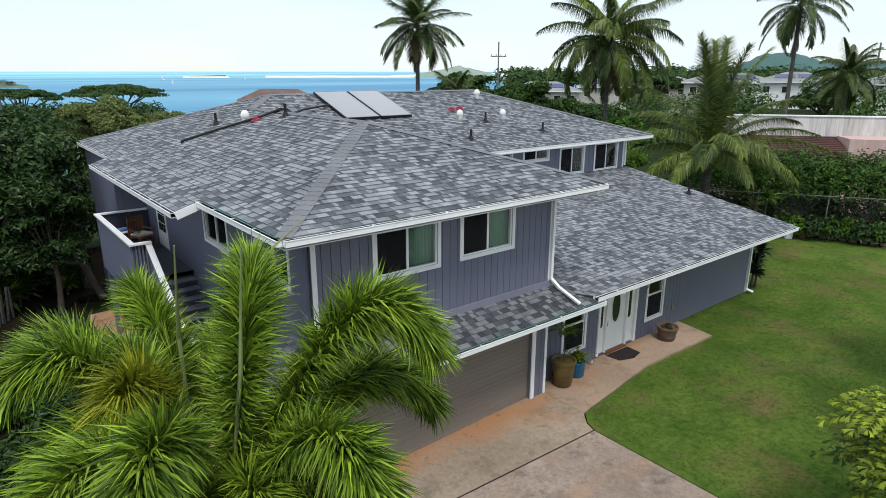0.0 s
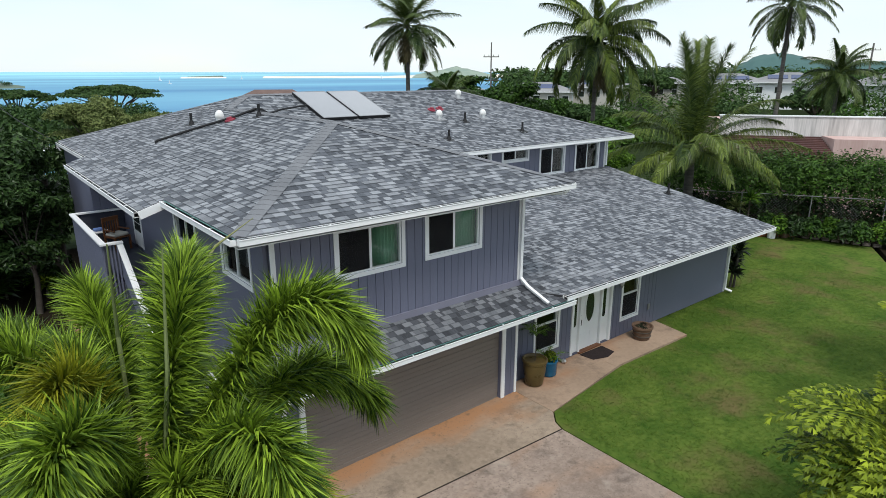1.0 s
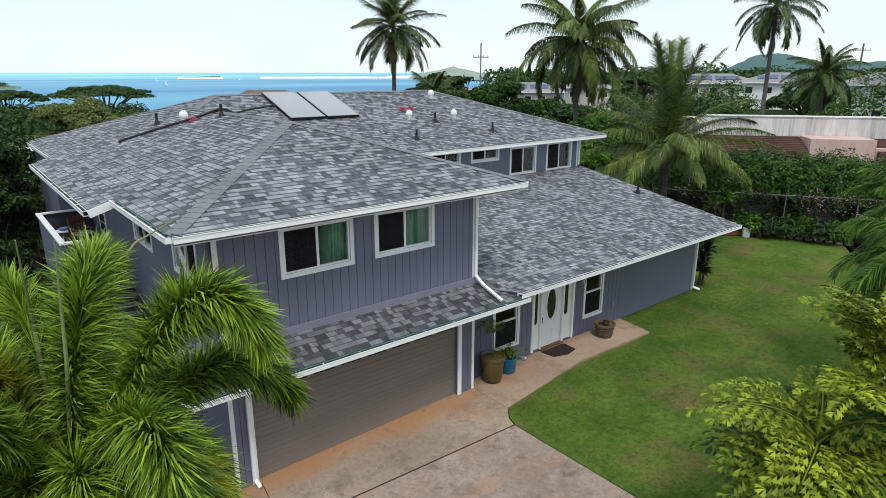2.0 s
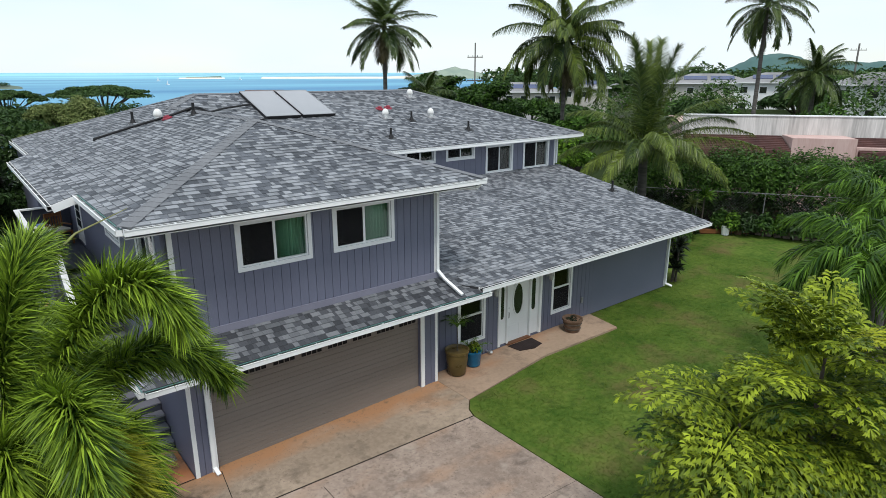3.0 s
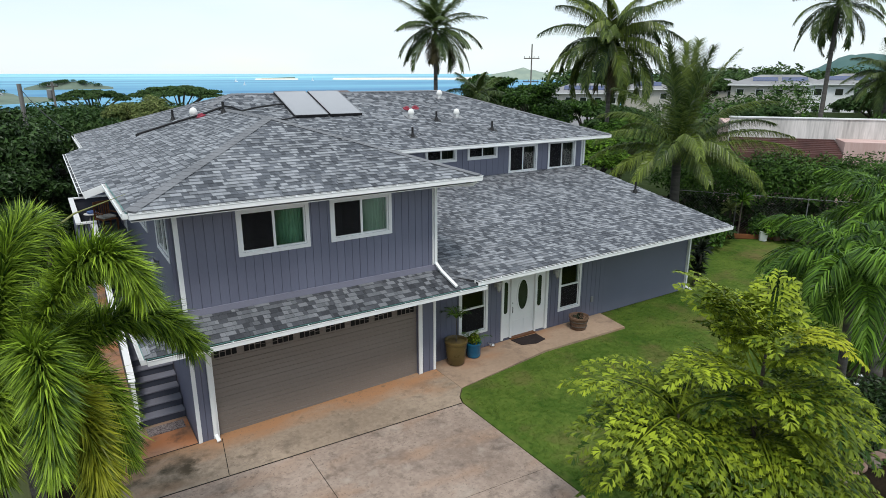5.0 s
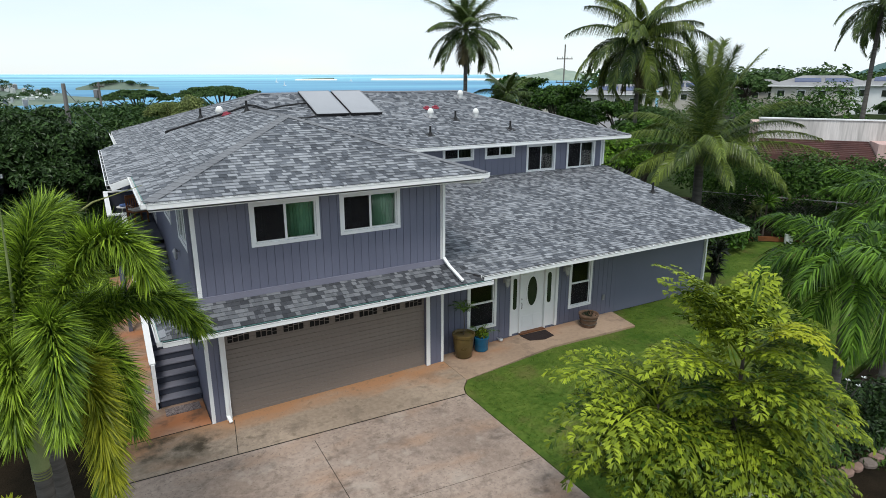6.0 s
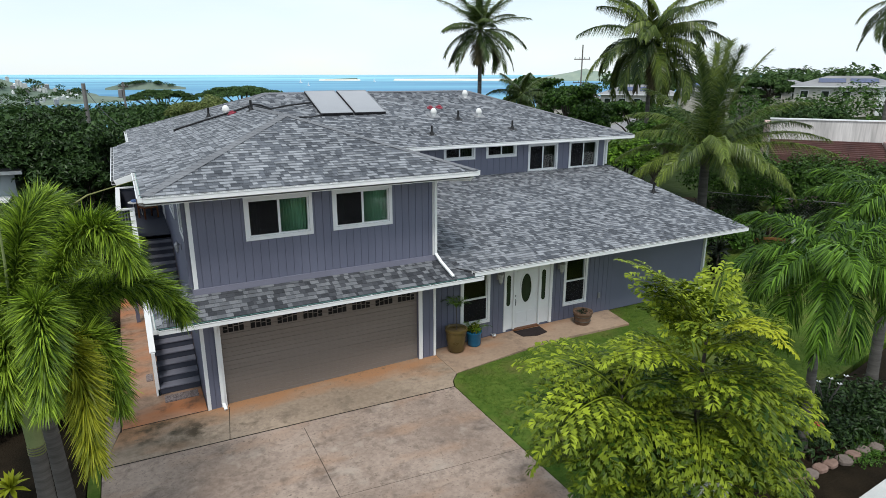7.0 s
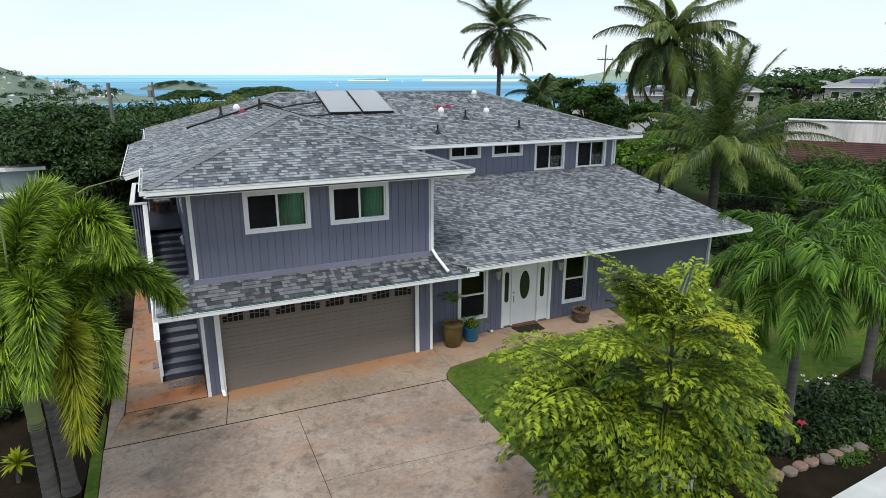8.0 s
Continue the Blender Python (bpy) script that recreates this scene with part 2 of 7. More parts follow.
def stained_concrete(name, a, b, rust, amount, line=None):
    """Weathered concrete: broad patches, dark mildew spots, and rust stains, thicker toward a line in y."""
    m = stuff(name, a, b, 0.55, 0.85, 0.002, 9, spread=0.45)
    t = m.node_tree
    N, Lk = t.nodes, t.links
    co = N.new("ShaderNodeTexCoord")
    mix = next(n for n in N if n.bl_idname == "ShaderNodeMix")
    bsdf = N["Principled BSDF"]
    spots = N.new("ShaderNodeTexNoise")
    spots.inputs["Scale"].default_value, spots.inputs["Detail"].default_value, spots.inputs["Roughness"].default_value = 1.1, 10, 0.68
    Lk.new(co.outputs["Object"], spots.inputs["Vector"])
    sr = N.new("ShaderNodeMapRange")
    sr.inputs["From Min"].default_value, sr.inputs["From Max"].default_value = 0.51, 0.70
    sr.inputs["To Max"].default_value = 0.75
    Lk.new(spots.outputs["Fac"], sr.inputs["Value"])
    dark = N.new("ShaderNodeMix")
    dark.data_type = "RGBA"
    Lk.new(sr.outputs["Result"], dark.inputs["Factor"])
    Lk.new(mix.outputs["Result"], dark.inputs["A"])
    dark.inputs["B"].default_value = (a[0] * 0.42, a[1] * 0.42, a[2] * 0.45, 1)
    rn = N.new("ShaderNodeTexNoise")
    rn.inputs["Scale"].default_value, rn.inputs["Detail"].default_value = 0.55, 6
    mp = N.new("ShaderNodeMapping")
    mp.inputs["Scale"].default_value, mp.inputs["Location"].default_value = (0.7, 1.5, 1), (3.1, 7.7, 0)
    Lk.new(co.outputs["Object"], mp.inputs["Vector"])
    Lk.new(mp.outputs["Vector"], rn.inputs["Vector"])
    fac = rn.outputs["Fac"]
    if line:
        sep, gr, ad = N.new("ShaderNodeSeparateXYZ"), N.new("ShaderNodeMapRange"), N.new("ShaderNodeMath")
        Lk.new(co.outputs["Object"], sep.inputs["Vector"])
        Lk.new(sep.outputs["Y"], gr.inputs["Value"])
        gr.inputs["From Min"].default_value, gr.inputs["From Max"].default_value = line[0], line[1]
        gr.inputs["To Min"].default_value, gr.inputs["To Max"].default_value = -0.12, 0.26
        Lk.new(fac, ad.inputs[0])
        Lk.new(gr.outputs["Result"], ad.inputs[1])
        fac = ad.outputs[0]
    rr = N.new("ShaderNodeMapRange")
    rr.inputs["From Min"].default_value, rr.inputs["From Max"].default_value = 0.62 - amount, 0.86 - amount
    Lk.new(fac, rr.inputs["Value"])
    red = N.new("ShaderNodeMix")
    red.data_type = "RGBA"
    Lk.new(rr.outputs["Result"], red.inputs["Factor"])
    Lk.new(dark.outputs["Result"], red.inputs["A"])
    red.inputs["B"].default_value = (*rust, 1)
    Lk.new(red.outputs["Result"], bsdf.inputs["Base Color"])
    return m


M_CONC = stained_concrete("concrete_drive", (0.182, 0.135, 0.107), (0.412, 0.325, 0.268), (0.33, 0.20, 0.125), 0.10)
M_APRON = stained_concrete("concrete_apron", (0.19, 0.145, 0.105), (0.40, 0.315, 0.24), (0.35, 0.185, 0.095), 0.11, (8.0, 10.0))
M_WALK = stained_concrete("concrete_walk", (0.24, 0.17, 0.12), (0.40, 0.29, 0.21), (0.34, 0.17, 0.085), 0.06)
M_RED = stained_concrete("clay_stained_path", (0.22, 0.14, 0.09), (0.42, 0.29, 0.21), (0.44, 0.17, 0.07), 0.20)
M_LAWN = stuff("lawn_grass", (0.035, 0.078, 0.011), (0.108, 0.153, 0.029), 0.7, 0.9, 0.012, 6, spread=0.7, spec=0.05)
M_BLADE = stuff("grass_blade", (0.062, 0.126, 0.015), (0.16, 0.225, 0.042), 0.7, 0.8, 0, 6, island=0.4, spread=0.4, spec=0.05, trans=0.5)


def worn(m, colour, scale, low, high, spot=None):
    """Bare or dirty patches of another colour over a surface, or only round one spot (x, y, reach)."""
    N, Lk = m.node_tree.nodes, m.node_tree.links
    bsdf = N["Principled BSDF"]
    co, nz, mr, mix = N.new("ShaderNodeTexCoord"), N.new("ShaderNodeTexNoise"), N.new("ShaderNodeMapRange"), N.new("ShaderNodeMix")
    nz.inputs["Scale"].default_value, nz.inputs["Detail"].default_value, nz.inputs["Roughness"].default_value = scale, 8, 0.62
    mr.inputs["From Min"].default_value, mr.inputs["From Max"].default_value = low, high
    mix.data_type = "RGBA"
    mix.inputs["B"].default_value = (*colour, 1)
    Lk.new(co.outputs["Object"], nz.inputs["Vector"])
    Lk.new(nz.outputs["Fac"], mr.inputs["Value"])
    fac = mr.outputs["Result"]
    if spot:
        sub, ln, near, mul = N.new("ShaderNodeVectorMath"), N.new("ShaderNodeVectorMath"), N.new("ShaderNodeMapRange"), N.new("ShaderNodeMath")
        sub.operation, ln.operation, mul.operation = "SUBTRACT", "LENGTH", "MULTIPLY"
        sub.inputs[1].default_value = (spot[0], spot[1], 0)
        near.inputs["From Min"].default_value, near.inputs["From Max"].default_value = spot[2], spot[2] * 0.3
        Lk.new(co.outputs["Object"], sub.inputs[0])
        Lk.new(sub.outputs["Vector"], ln.inputs[0])
        Lk.new(ln.outputs["Value"], near.inputs["Value"])
        Lk.new(fac, mul.inputs[0])
        Lk.new(near.outputs["Result"], mul.inputs[1])
        fac = mul.outputs[0]
    Lk.new(fac, mix.inputs["Factor"])
    Lk.new(bsdf.inputs["Base Color"].links[0].from_socket, mix.inputs["A"])
    Lk.new(mix.outputs["Result"], bsdf.inputs["Base Color"])


worn(M_CONC, (0.11, 0.085, 0.068), 3.4, 0.54, 0.78)
worn(M_CONC, (0.13, 0.10, 0.08), 16.0, 0.56, 0.72)
worn(M_CONC, (0.40, 0.34, 0.285), 1.3, 0.56, 0.80)
worn(M_APRON, (0.11, 0.085, 0.06), 3.0, 0.56, 0.80)
worn(M_APRON, (0.15, 0.115, 0.09), 18.0, 0.57, 0.74)
worn(M_APRON, (0.045, 0.040, 0.022), 2.2, 0.40, 0.62, (3.5, 9.4, 1.3))
worn(M_APRON, (0.06, 0.045, 0.028), 2.6, 0.42, 0.62, (4.5, 9.0, 0.8))
worn(M_RED, (0.13, 0.075, 0.05), 2.6, 0.52, 0.74)
worn(M_LAWN, (0.125, 0.105, 0.042), 0.55, 0.50, 0.72)
worn(M_LAWN, (0.028, 0.055, 0.010), 2.6, 0.54, 0.74)
worn(M_BLADE, (0.15, 0.13, 0.055), 0.55, 0.48, 0.72)
M_SOIL = stuff("soil_mulch", (0.007, 0.006, 0.004), (0.026, 0.019, 0.012), 1.5, 0.95, 0.03, 25, spec=0.05)
M_LAND = stuff("wooded_land", (0.010, 0.020, 0.007), (0.032, 0.046, 0.016), 0.05, 0.95, 0.3, 0.8, spec=0.03)


def sea_surface():
    """Deep blue near the shore, turquoise shallows with pale streaks far out."""
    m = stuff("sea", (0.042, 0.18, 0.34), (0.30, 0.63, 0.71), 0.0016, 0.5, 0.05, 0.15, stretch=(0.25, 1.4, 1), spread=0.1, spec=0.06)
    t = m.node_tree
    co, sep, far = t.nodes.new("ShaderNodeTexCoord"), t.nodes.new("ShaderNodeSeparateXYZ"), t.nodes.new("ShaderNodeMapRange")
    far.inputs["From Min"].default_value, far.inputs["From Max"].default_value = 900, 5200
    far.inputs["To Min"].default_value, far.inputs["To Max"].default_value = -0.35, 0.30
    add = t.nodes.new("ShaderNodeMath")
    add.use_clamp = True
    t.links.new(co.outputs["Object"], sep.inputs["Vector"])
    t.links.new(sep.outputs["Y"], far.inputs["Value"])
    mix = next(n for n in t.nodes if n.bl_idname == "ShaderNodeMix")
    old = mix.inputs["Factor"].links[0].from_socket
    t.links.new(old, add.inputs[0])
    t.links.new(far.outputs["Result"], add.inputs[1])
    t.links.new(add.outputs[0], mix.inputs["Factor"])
    return m


M_SEA = sea_surface()
M_SAND = stuff("sand", (0.55, 0.50, 0.42), (0.75, 0.71, 0.63), 0.01, 0.9)
M_FARHILL = stuff("distant_hill", (0.07, 0.11, 0.085), (0.17, 0.21, 0.16), 0.02, 0.95, fine=0.2)
# distance haze is mixed into this paler hill colour
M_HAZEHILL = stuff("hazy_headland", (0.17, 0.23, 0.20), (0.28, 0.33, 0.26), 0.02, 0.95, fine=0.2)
M_BLUEHILL = stuff("far_wooded_hill", (0.045, 0.10, 0.10), (0.07, 0.135, 0.125), 0.01, 0.95, fine=0.1)
M_TEAL = stuff("green_drip_metal", (0.10, 0.24, 0.22), (0.16, 0.32, 0.30), 3, 0.4)
M_GREY = stuff("grey_metal", (0.20, 0.20, 0.21), (0.32, 0.32, 0.33), 3, 0.4, metal=0.6)
M_ALU = stuff("bright_metal", (0.62, 0.62, 0.62), (0.75, 0.75, 0.75), 6, 0.3, metal=0.9)
M_DOME = stuff("white_vent_dome", (0.62, 0.62, 0.60), (0.78, 0.78, 0.77), 6, 0.35)
M_REDC = stuff("red_flashing", (0.16, 0.015, 0.03), (0.26, 0.03, 0.05), 5, 0.5)
M_SOLAR = stuff("solar_glass", (0.24, 0.245, 0.26), (0.31, 0.315, 0.33), 0.5, 0.12, 0, 20, spec=1.0)
# darker tone for risers, stringer and balcony inside, paler one for treads
M_STEP = stuff("dark_stair_tone", (0.035, 0.040, 0.058), (0.060, 0.066, 0.09), 2, 0.6, 0.001, 50)
M_TREAD = stuff("pale_tread_tone", (0.14, 0.145, 0.18), (0.19, 0.195, 0.235), 2, 0.7, 0.001, 50)
M_WOOD = stuff("brown_wood", (0.10, 0.035, 0.012), (0.22, 0.09, 0.035), 2, 0.45, 0.001, 40, stretch=(1, 1, 6))
M_CLOTH = stuff("pale_cushion", (0.5, 0.47, 0.42), (0.66, 0.63, 0.58), 4, 0.9, 0.002, 60)
M_CURTAIN = stuff("green_curtain", (0.06, 0.18, 0.10), (0.22, 0.42, 0.29), 1, 0.9, 0.004, 30)
M_SIDE_GREEN = stuff("leaf_green_sheet", (0.10, 0.30, 0.05), (0.24, 0.52, 0.12), 1, 0.9, 0.004, 30)
M_CURTAIN_W = stuff("sheer_curtain", (0.42, 0.46, 0.46), (0.6, 0.64, 0.63), 1, 0.9, 0.004, 30)
M_POT = stuff("brown_glaze", (0.06, 0.042, 0.015), (0.14, 0.10, 0.035), 3, 0.3)
M_POTB = stuff("blue_glaze", (0.008, 0.10, 0.22), (0.02, 0.18, 0.33), 3, 0.2)
M_POTT = stuff("terracotta_barrel", (0.085, 0.052, 0.034), (0.20, 0.125, 0.085), 5, 0.8, 0.003, 40)
M_MAT = stuff("dark_doormat", (0.010, 0.006, 0.006), (0.03, 0.02, 0.02), 6, 0.95, 0.004, 90)
M_RUG = stuff("patterned_mat", (0.02, 0.006, 0.012), (0.38, 0.32, 0.30), 26, 0.95, 0.003, 90)
M_JOINT = stuff("slab_joint", (0.012, 0.010, 0.008), (0.04, 0.03, 0.022), 4, 0.95)
M_PINK = stuff("pink_stucco", (0.42, 0.27, 0.24), (0.62, 0.47, 0.44), 0.8, 0.9, 0.004, 12, stretch=(1, 1, 0.15))
M_PARAPET = stuff("stained_white_stucco", (0.30, 0.29, 0.28), (0.74, 0.71, 0.69), 1.4, 0.9, 0.003, 12, stretch=(1, 1, 0.08), spread=0.5)
M_REDROOF = stuff("dark_red_roof", (0.06, 0.030, 0.028), (0.125, 0.060, 0.054), 1, 0.85, 0.01, 8)
M_BROWNROOF = stuff("brown_shingle", (0.10, 0.065, 0.055), (0.17, 0.115, 0.10), 0.6, 0.9, 0.02, 5)
M_GREYROOF = stuff("grey_far_roof", (0.16, 0.16, 0.165), (0.28, 0.28, 0.285), 0.3, 0.8)
M_CREAM = stuff("cream_wall", (0.38, 0.37, 0.33), (0.52, 0.50, 0.46), 0.4, 0.9)
M_BLUEPV = stuff("blue_panel", (0.02, 0.03, 0.09), (0.04, 0.06, 0.15), 0.5, 0.2)
# far house walls, greyed in the colour itself to suggest haze
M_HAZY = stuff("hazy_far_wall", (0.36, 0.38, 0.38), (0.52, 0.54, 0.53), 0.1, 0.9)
M_STONE = stuff("edging_stone", (0.09, 0.075, 0.065), (0.24, 0.19, 0.165), 4, 0.9, 0.01, 20, single=0.5)
M_STONE_PINK = stuff("pinkish_stone", (0.15, 0.095, 0.075), (0.30, 0.20, 0.165), 4, 0.9, 0.01, 20, single=0.5)
M_KERB = stuff("pale_kerb", (0.42, 0.43, 0.43), (0.58, 0.59, 0.58), 2, 0.85, 0.003, 30)
M_BLUEPAINT = stuff("blue_paint", (0.008, 0.03, 0.17), (0.02, 0.07, 0.28), 3, 0.4)
M_DRUM = stuff("flower_red", (0.45, 0.02, 0.06), (0.6, 0.04, 0.1), 3, 0.6)

# ---- ground, sea and distance ----
def land_height(x, y):
    """Level round the house, then falling to the sea ahead and rising to low hills at the side."""
    d = y - 34 + 0.35 * max(0.0, -x - 30) - 0.25 * max(0.0, x - 40)
    fall = -26.0 * min(1.0, max(0.0, d) / 230.0) ** 0.95
    side = 0.0
    if x > 60:
        side = min(1.0, (x - 60) / 60) * 3.0
    return fall + side if fall > -25.9 else -26.0


g = Geo()
xs = [-4500, -1500, -600, -300, -160, -90, -60, -40, -25, -15, -8, 0, 8, 15, 22, 30, 38, 48, 60, 80, 110, 150, 200, 280, 400, 600, 1000, 1800, 4500]
ys = [-4500, -1000, -300, -120, -60, -30, -15, -5, 5, 15, 22, 30, 36, 42, 50, 60, 72, 86, 100, 120, 145, 175, 210, 250, 300, 500, 1200, 4500]
verts = [(x, y, land_height(x, y) - 0.5) for y in ys for x in xs]
faces = [(j * len(xs) + i, j * len(xs) + i + 1, (j + 1) * len(xs) + i + 1, (j + 1) * len(xs) + i) for j in range(len(ys) - 1) for i in range(len(xs) - 1)]
solo("ground", g.add(verts, faces), M_LAND, "dark wooded ground falling away to the bay", "ground", kind="structure")
# the bay as a fan that lifts a little at its far rim to meet the horizon
g = Geo()
rims = [(155, -19), (400, -19), (1200, -19), (3200, -19), (3900, -13), (4850, 3.5)]
fan = [radians(a) for a in range(-60, 105, 5)]
verts = [(q * math.sin(a), max(150.0, q * math.cos(a)), z) for q, z in rims for a in fan]
g.add(verts, [(k * len(fan) + i + 1, k * len(fan) + i, (k + 1) * len(fan) + i, (k + 1) * len(fan) + i + 1) for k in range(len(rims) - 1) for i in range(len(fan) - 1)])
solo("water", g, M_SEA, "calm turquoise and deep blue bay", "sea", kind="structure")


def fall(x):
    """The slabs before the garage fall gently away from the front door."""
    return 0.035 if x > 14.5 else -0.03 + (x - 11.36) * (0.0185 if x < 11.36 else 0.0207)


def flat(name, pts, z, thick, material, label, category):
    """A level sheet at height z, or one that follows the fall of the slabs where z is None."""
    g = Geo().prism([(x, y, (fall(x) if z is None else z) - thick) for x, y in pts], (0, 0, thick))
    return solo(name, g, material, label, category, kind="structure")


flat("lawn", [(10.95, -6), (20, -6), (20, 3.2), (27, 4.5), (35.2, 8.9), (34.0, 12.4), (31, 14.5), (23.2, 14.5), (23.2, 10.25), (18.53, 10.25), (18.29, 8.85), (14.86, 8.93), (14.6, 8.9), (11.38, 8.47), (11.07, 8.14), (10.95, 7.82)], -0.02, 0.3, M_LAWN, "mown green lawn with thin worn patches", "lawn")
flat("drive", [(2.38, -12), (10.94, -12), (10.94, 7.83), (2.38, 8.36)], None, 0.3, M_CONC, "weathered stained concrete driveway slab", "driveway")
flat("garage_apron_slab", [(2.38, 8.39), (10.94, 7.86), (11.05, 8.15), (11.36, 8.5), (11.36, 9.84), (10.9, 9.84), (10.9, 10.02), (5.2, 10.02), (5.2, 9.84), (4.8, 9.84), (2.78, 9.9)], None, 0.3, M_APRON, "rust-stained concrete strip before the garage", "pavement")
flat("side_path", [(2.78, 9.92), (4.78, 9.86), (4.78, 24), (2.9, 24)], None, 0.3, M_RED, "red clay stained concrete side path", "pavement")
flat("entry_walk", [(11.37, 8.5), (14.6, 8.92), (14.6, 10.2), (11.37, 10.2)], None, 0.3, M_WALK, "rust-stained concrete walk to the front door", "pavement")
flat("entry_walk", [(14.605, 8.92), (14.86, 8.95), (18.27, 8.87), (18.5, 10.2), (14.605, 10.2)], None, 0.3, M_WALK, "rust-stained concrete walk past the front door", "pavement")
flat("side_path_edge", [(2.40, 8.42), (2.76, 9.92), (2.84, 16.0), (2.62, 16.0), (2.42, 10.2)], None, 0.3, M_CONC, "grey concrete strip along the side path", "pavement")
flat("grass_verge", [(2.02, -6), (2.36, -6), (2.36, 8.3), (2.38, 9.9), (2.3, 10.2), (2.12, 8.0)], -0.20, 0.3, M_LAWN, "narrow strip of grass beside the driveway", "lawn")

# ---- the house ----
HOUSE = thing("house", (12, 15, 0), "two-storey blue-grey house with white trim and shingle roof", "house")


def hpart(name, geo, material, parent=HOUSE, label="", bevel=0.0, smooth=False):
    return part(name, geo, material, parent, label, bevel, smooth, here=True)


def wall_with_holes(u0, u1, z0, z1, holes):
    """Splits an upright rectangle into pieces round its openings (u0, u1, z0, z1)."""
    us = sorted({u0, u1, *[h[0] for h in holes], *[h[1] for h in holes]})
    zs = sorted({z0, z1, *[h[2] for h in holes], *[h[3] for h in holes]})
    for a, b in zip(us, us[1:]):
        run = None
        for c, d in zip(zs, zs[1:]):
            if any(h[0] < (a + b) / 2 < h[1] and h[2] < (c + d) / 2 < h[3] for h in holes):
                if run:
                    yield (a, b, *run)
                run = None
            else:
                run = (run[0], d) if run else (c, d)
        if run:
            yield (a, b, *run)


THICK = 0.16


def wall_shell(u0, u1, z0, z1, holes, near, far, across):
    """One closed mesh for a wall with openings; across(u, d, z) places a corner at depth d."""
    us = sorted({u0, u1, *[h[0] for h in holes], *[h[1] for h in holes]})
    zs = sorted({z0, z1, *[h[2] for h in holes], *[h[3] for h in holes]})
    full = lambda i, j: 0 <= i < len(us) - 1 and 0 <= j < len(zs) - 1 and not any(
        h[0] < (us[i] + us[i + 1]) / 2 < h[1] and h[2] < (zs[j] + zs[j + 1]) / 2 < h[3] for h in holes)
    g, ids = Geo(), {}

    def corner(i, j, d):
        if (i, j, d) not in ids:
            ids[i, j, d] = len(g.v)
            g.v.append(across(us[i], d, zs[j]))
        return ids[i, j, d]

    for i in range(len(us) - 1):
        for j in range(len(zs) - 1):
            if not full(i, j):
                continue
            g.f.append((corner(i, j, near), corner(i + 1, j, near), corner(i + 1, j + 1, near), corner(i, j + 1, near)))
            g.f.append((corner(i, j + 1, far), corner(i + 1, j + 1, far), corner(i + 1, j, far), corner(i, j, far)))
            for di, dj, a, b in ((-1, 0, (i, j + 1), (i, j)), (1, 0, (i + 1, j), (i + 1, j + 1)), (0, -1, (i, j), (i + 1, j)), (0, 1, (i + 1, j + 1), (i, j + 1))):
                if not full(i + di, j + dj):
                    g.f.append((corner(*a, near), corner(*a, far), corner(*b, far), corner(*b, near)))
    return g


def wall_y(name, y, x0, x1, z0, z1, holes=(), boards=0.0, material=None, label=""):
    """A wall that faces -y, its face at y, with its boards as pieces if they can be told apart."""
    back = y + (0.02 if boards else 0.0)
    g = wall_shell(x0, x1, z0, z1, holes, back, y + THICK, lambda u, d, z: (u, d, z))
    w = hpart(name, g, material or M_SMOOTH, HOUSE, label)
    if boards:
        n = max(1, round((x1 - x0) / boards))
        for i in range(n):
            a, b = x0 + (x1 - x0) * i / n, x0 + (x1 - x0) * (i + 1) / n
            cuts = [h for h in holes if h[0] < b - 0.01 and h[1] > a + 0.01]
            for e, f, c, d in wall_with_holes(a + 0.006, b - 0.006, z0, z1, [(max(h[0], a + 0.006), min(h[1], b - 0.006), h[2], h[3]) for h in cuts]):
                hpart("board", Geo().box(e, y, c, f, back + 0.002, d), M_SIDING, w)
    return w


def wall_x(name, x, y0, y1, z0, z1, holes=(), boards=0.0, face=-1):
    """A wall that faces -x (or +x), its face at x."""
    back = x - face * (0.02 if boards else 0.0)
    g = wall_shell(y0, y1, z0, z1, holes, back, x - face * THICK, lambda u, d, z: (d, u, z))
    w = hpart(name, g, M_SMOOTH)
    if boards:
        n = max(1, round((y1 - y0) / boards))
        for i in range(n):
            a, b = y0 + (y1 - y0) * i / n, y0 + (y1 - y0) * (i + 1) / n
            for e, f, c, d in wall_with_holes(a + 0.006, b - 0.006, z0, z1, [(max(h[0], a + 0.006), min(h[1], b - 0.006), h[2], h[3]) for h in holes if h[0] < b - 0.01 and h[1] > a + 0.01]):
                hpart("board", Geo().box(x, e, c, back - face * 0.002, f, d), M_SIDING, w)
    return w


TRIM = 0.09
# openings as (from, to, bottom, top), trim excluded
W_BED = [(6.20, 7.73, 4.30, 5.23), (8.44, 9.95, 4.32, 5.24)]
W_UP = [(12.3, 13.90, 4.93, 5.39), (15.15, 16.43, 4.93, 5.39), (17.13, 18.47, 4.93, 5.39), (19.25, 20.66, 4.20, 5.25), (21.46, 22.95, 4.18, 5.28)]
W_ENTRY = [(12.52, 13.42, 0.60, 2.15), (16.54, 17.38, 0.60, 2.18)]
W_SIDE = [(10.85, 12.35, 4.12, 5.18), (14.2, 15.75, 4.12, 5.1)]
DOOR = (14.10, 15.89, 0.05, 2.32)
GARAGE = (5.27, 10.80, -0.16, 2.30)

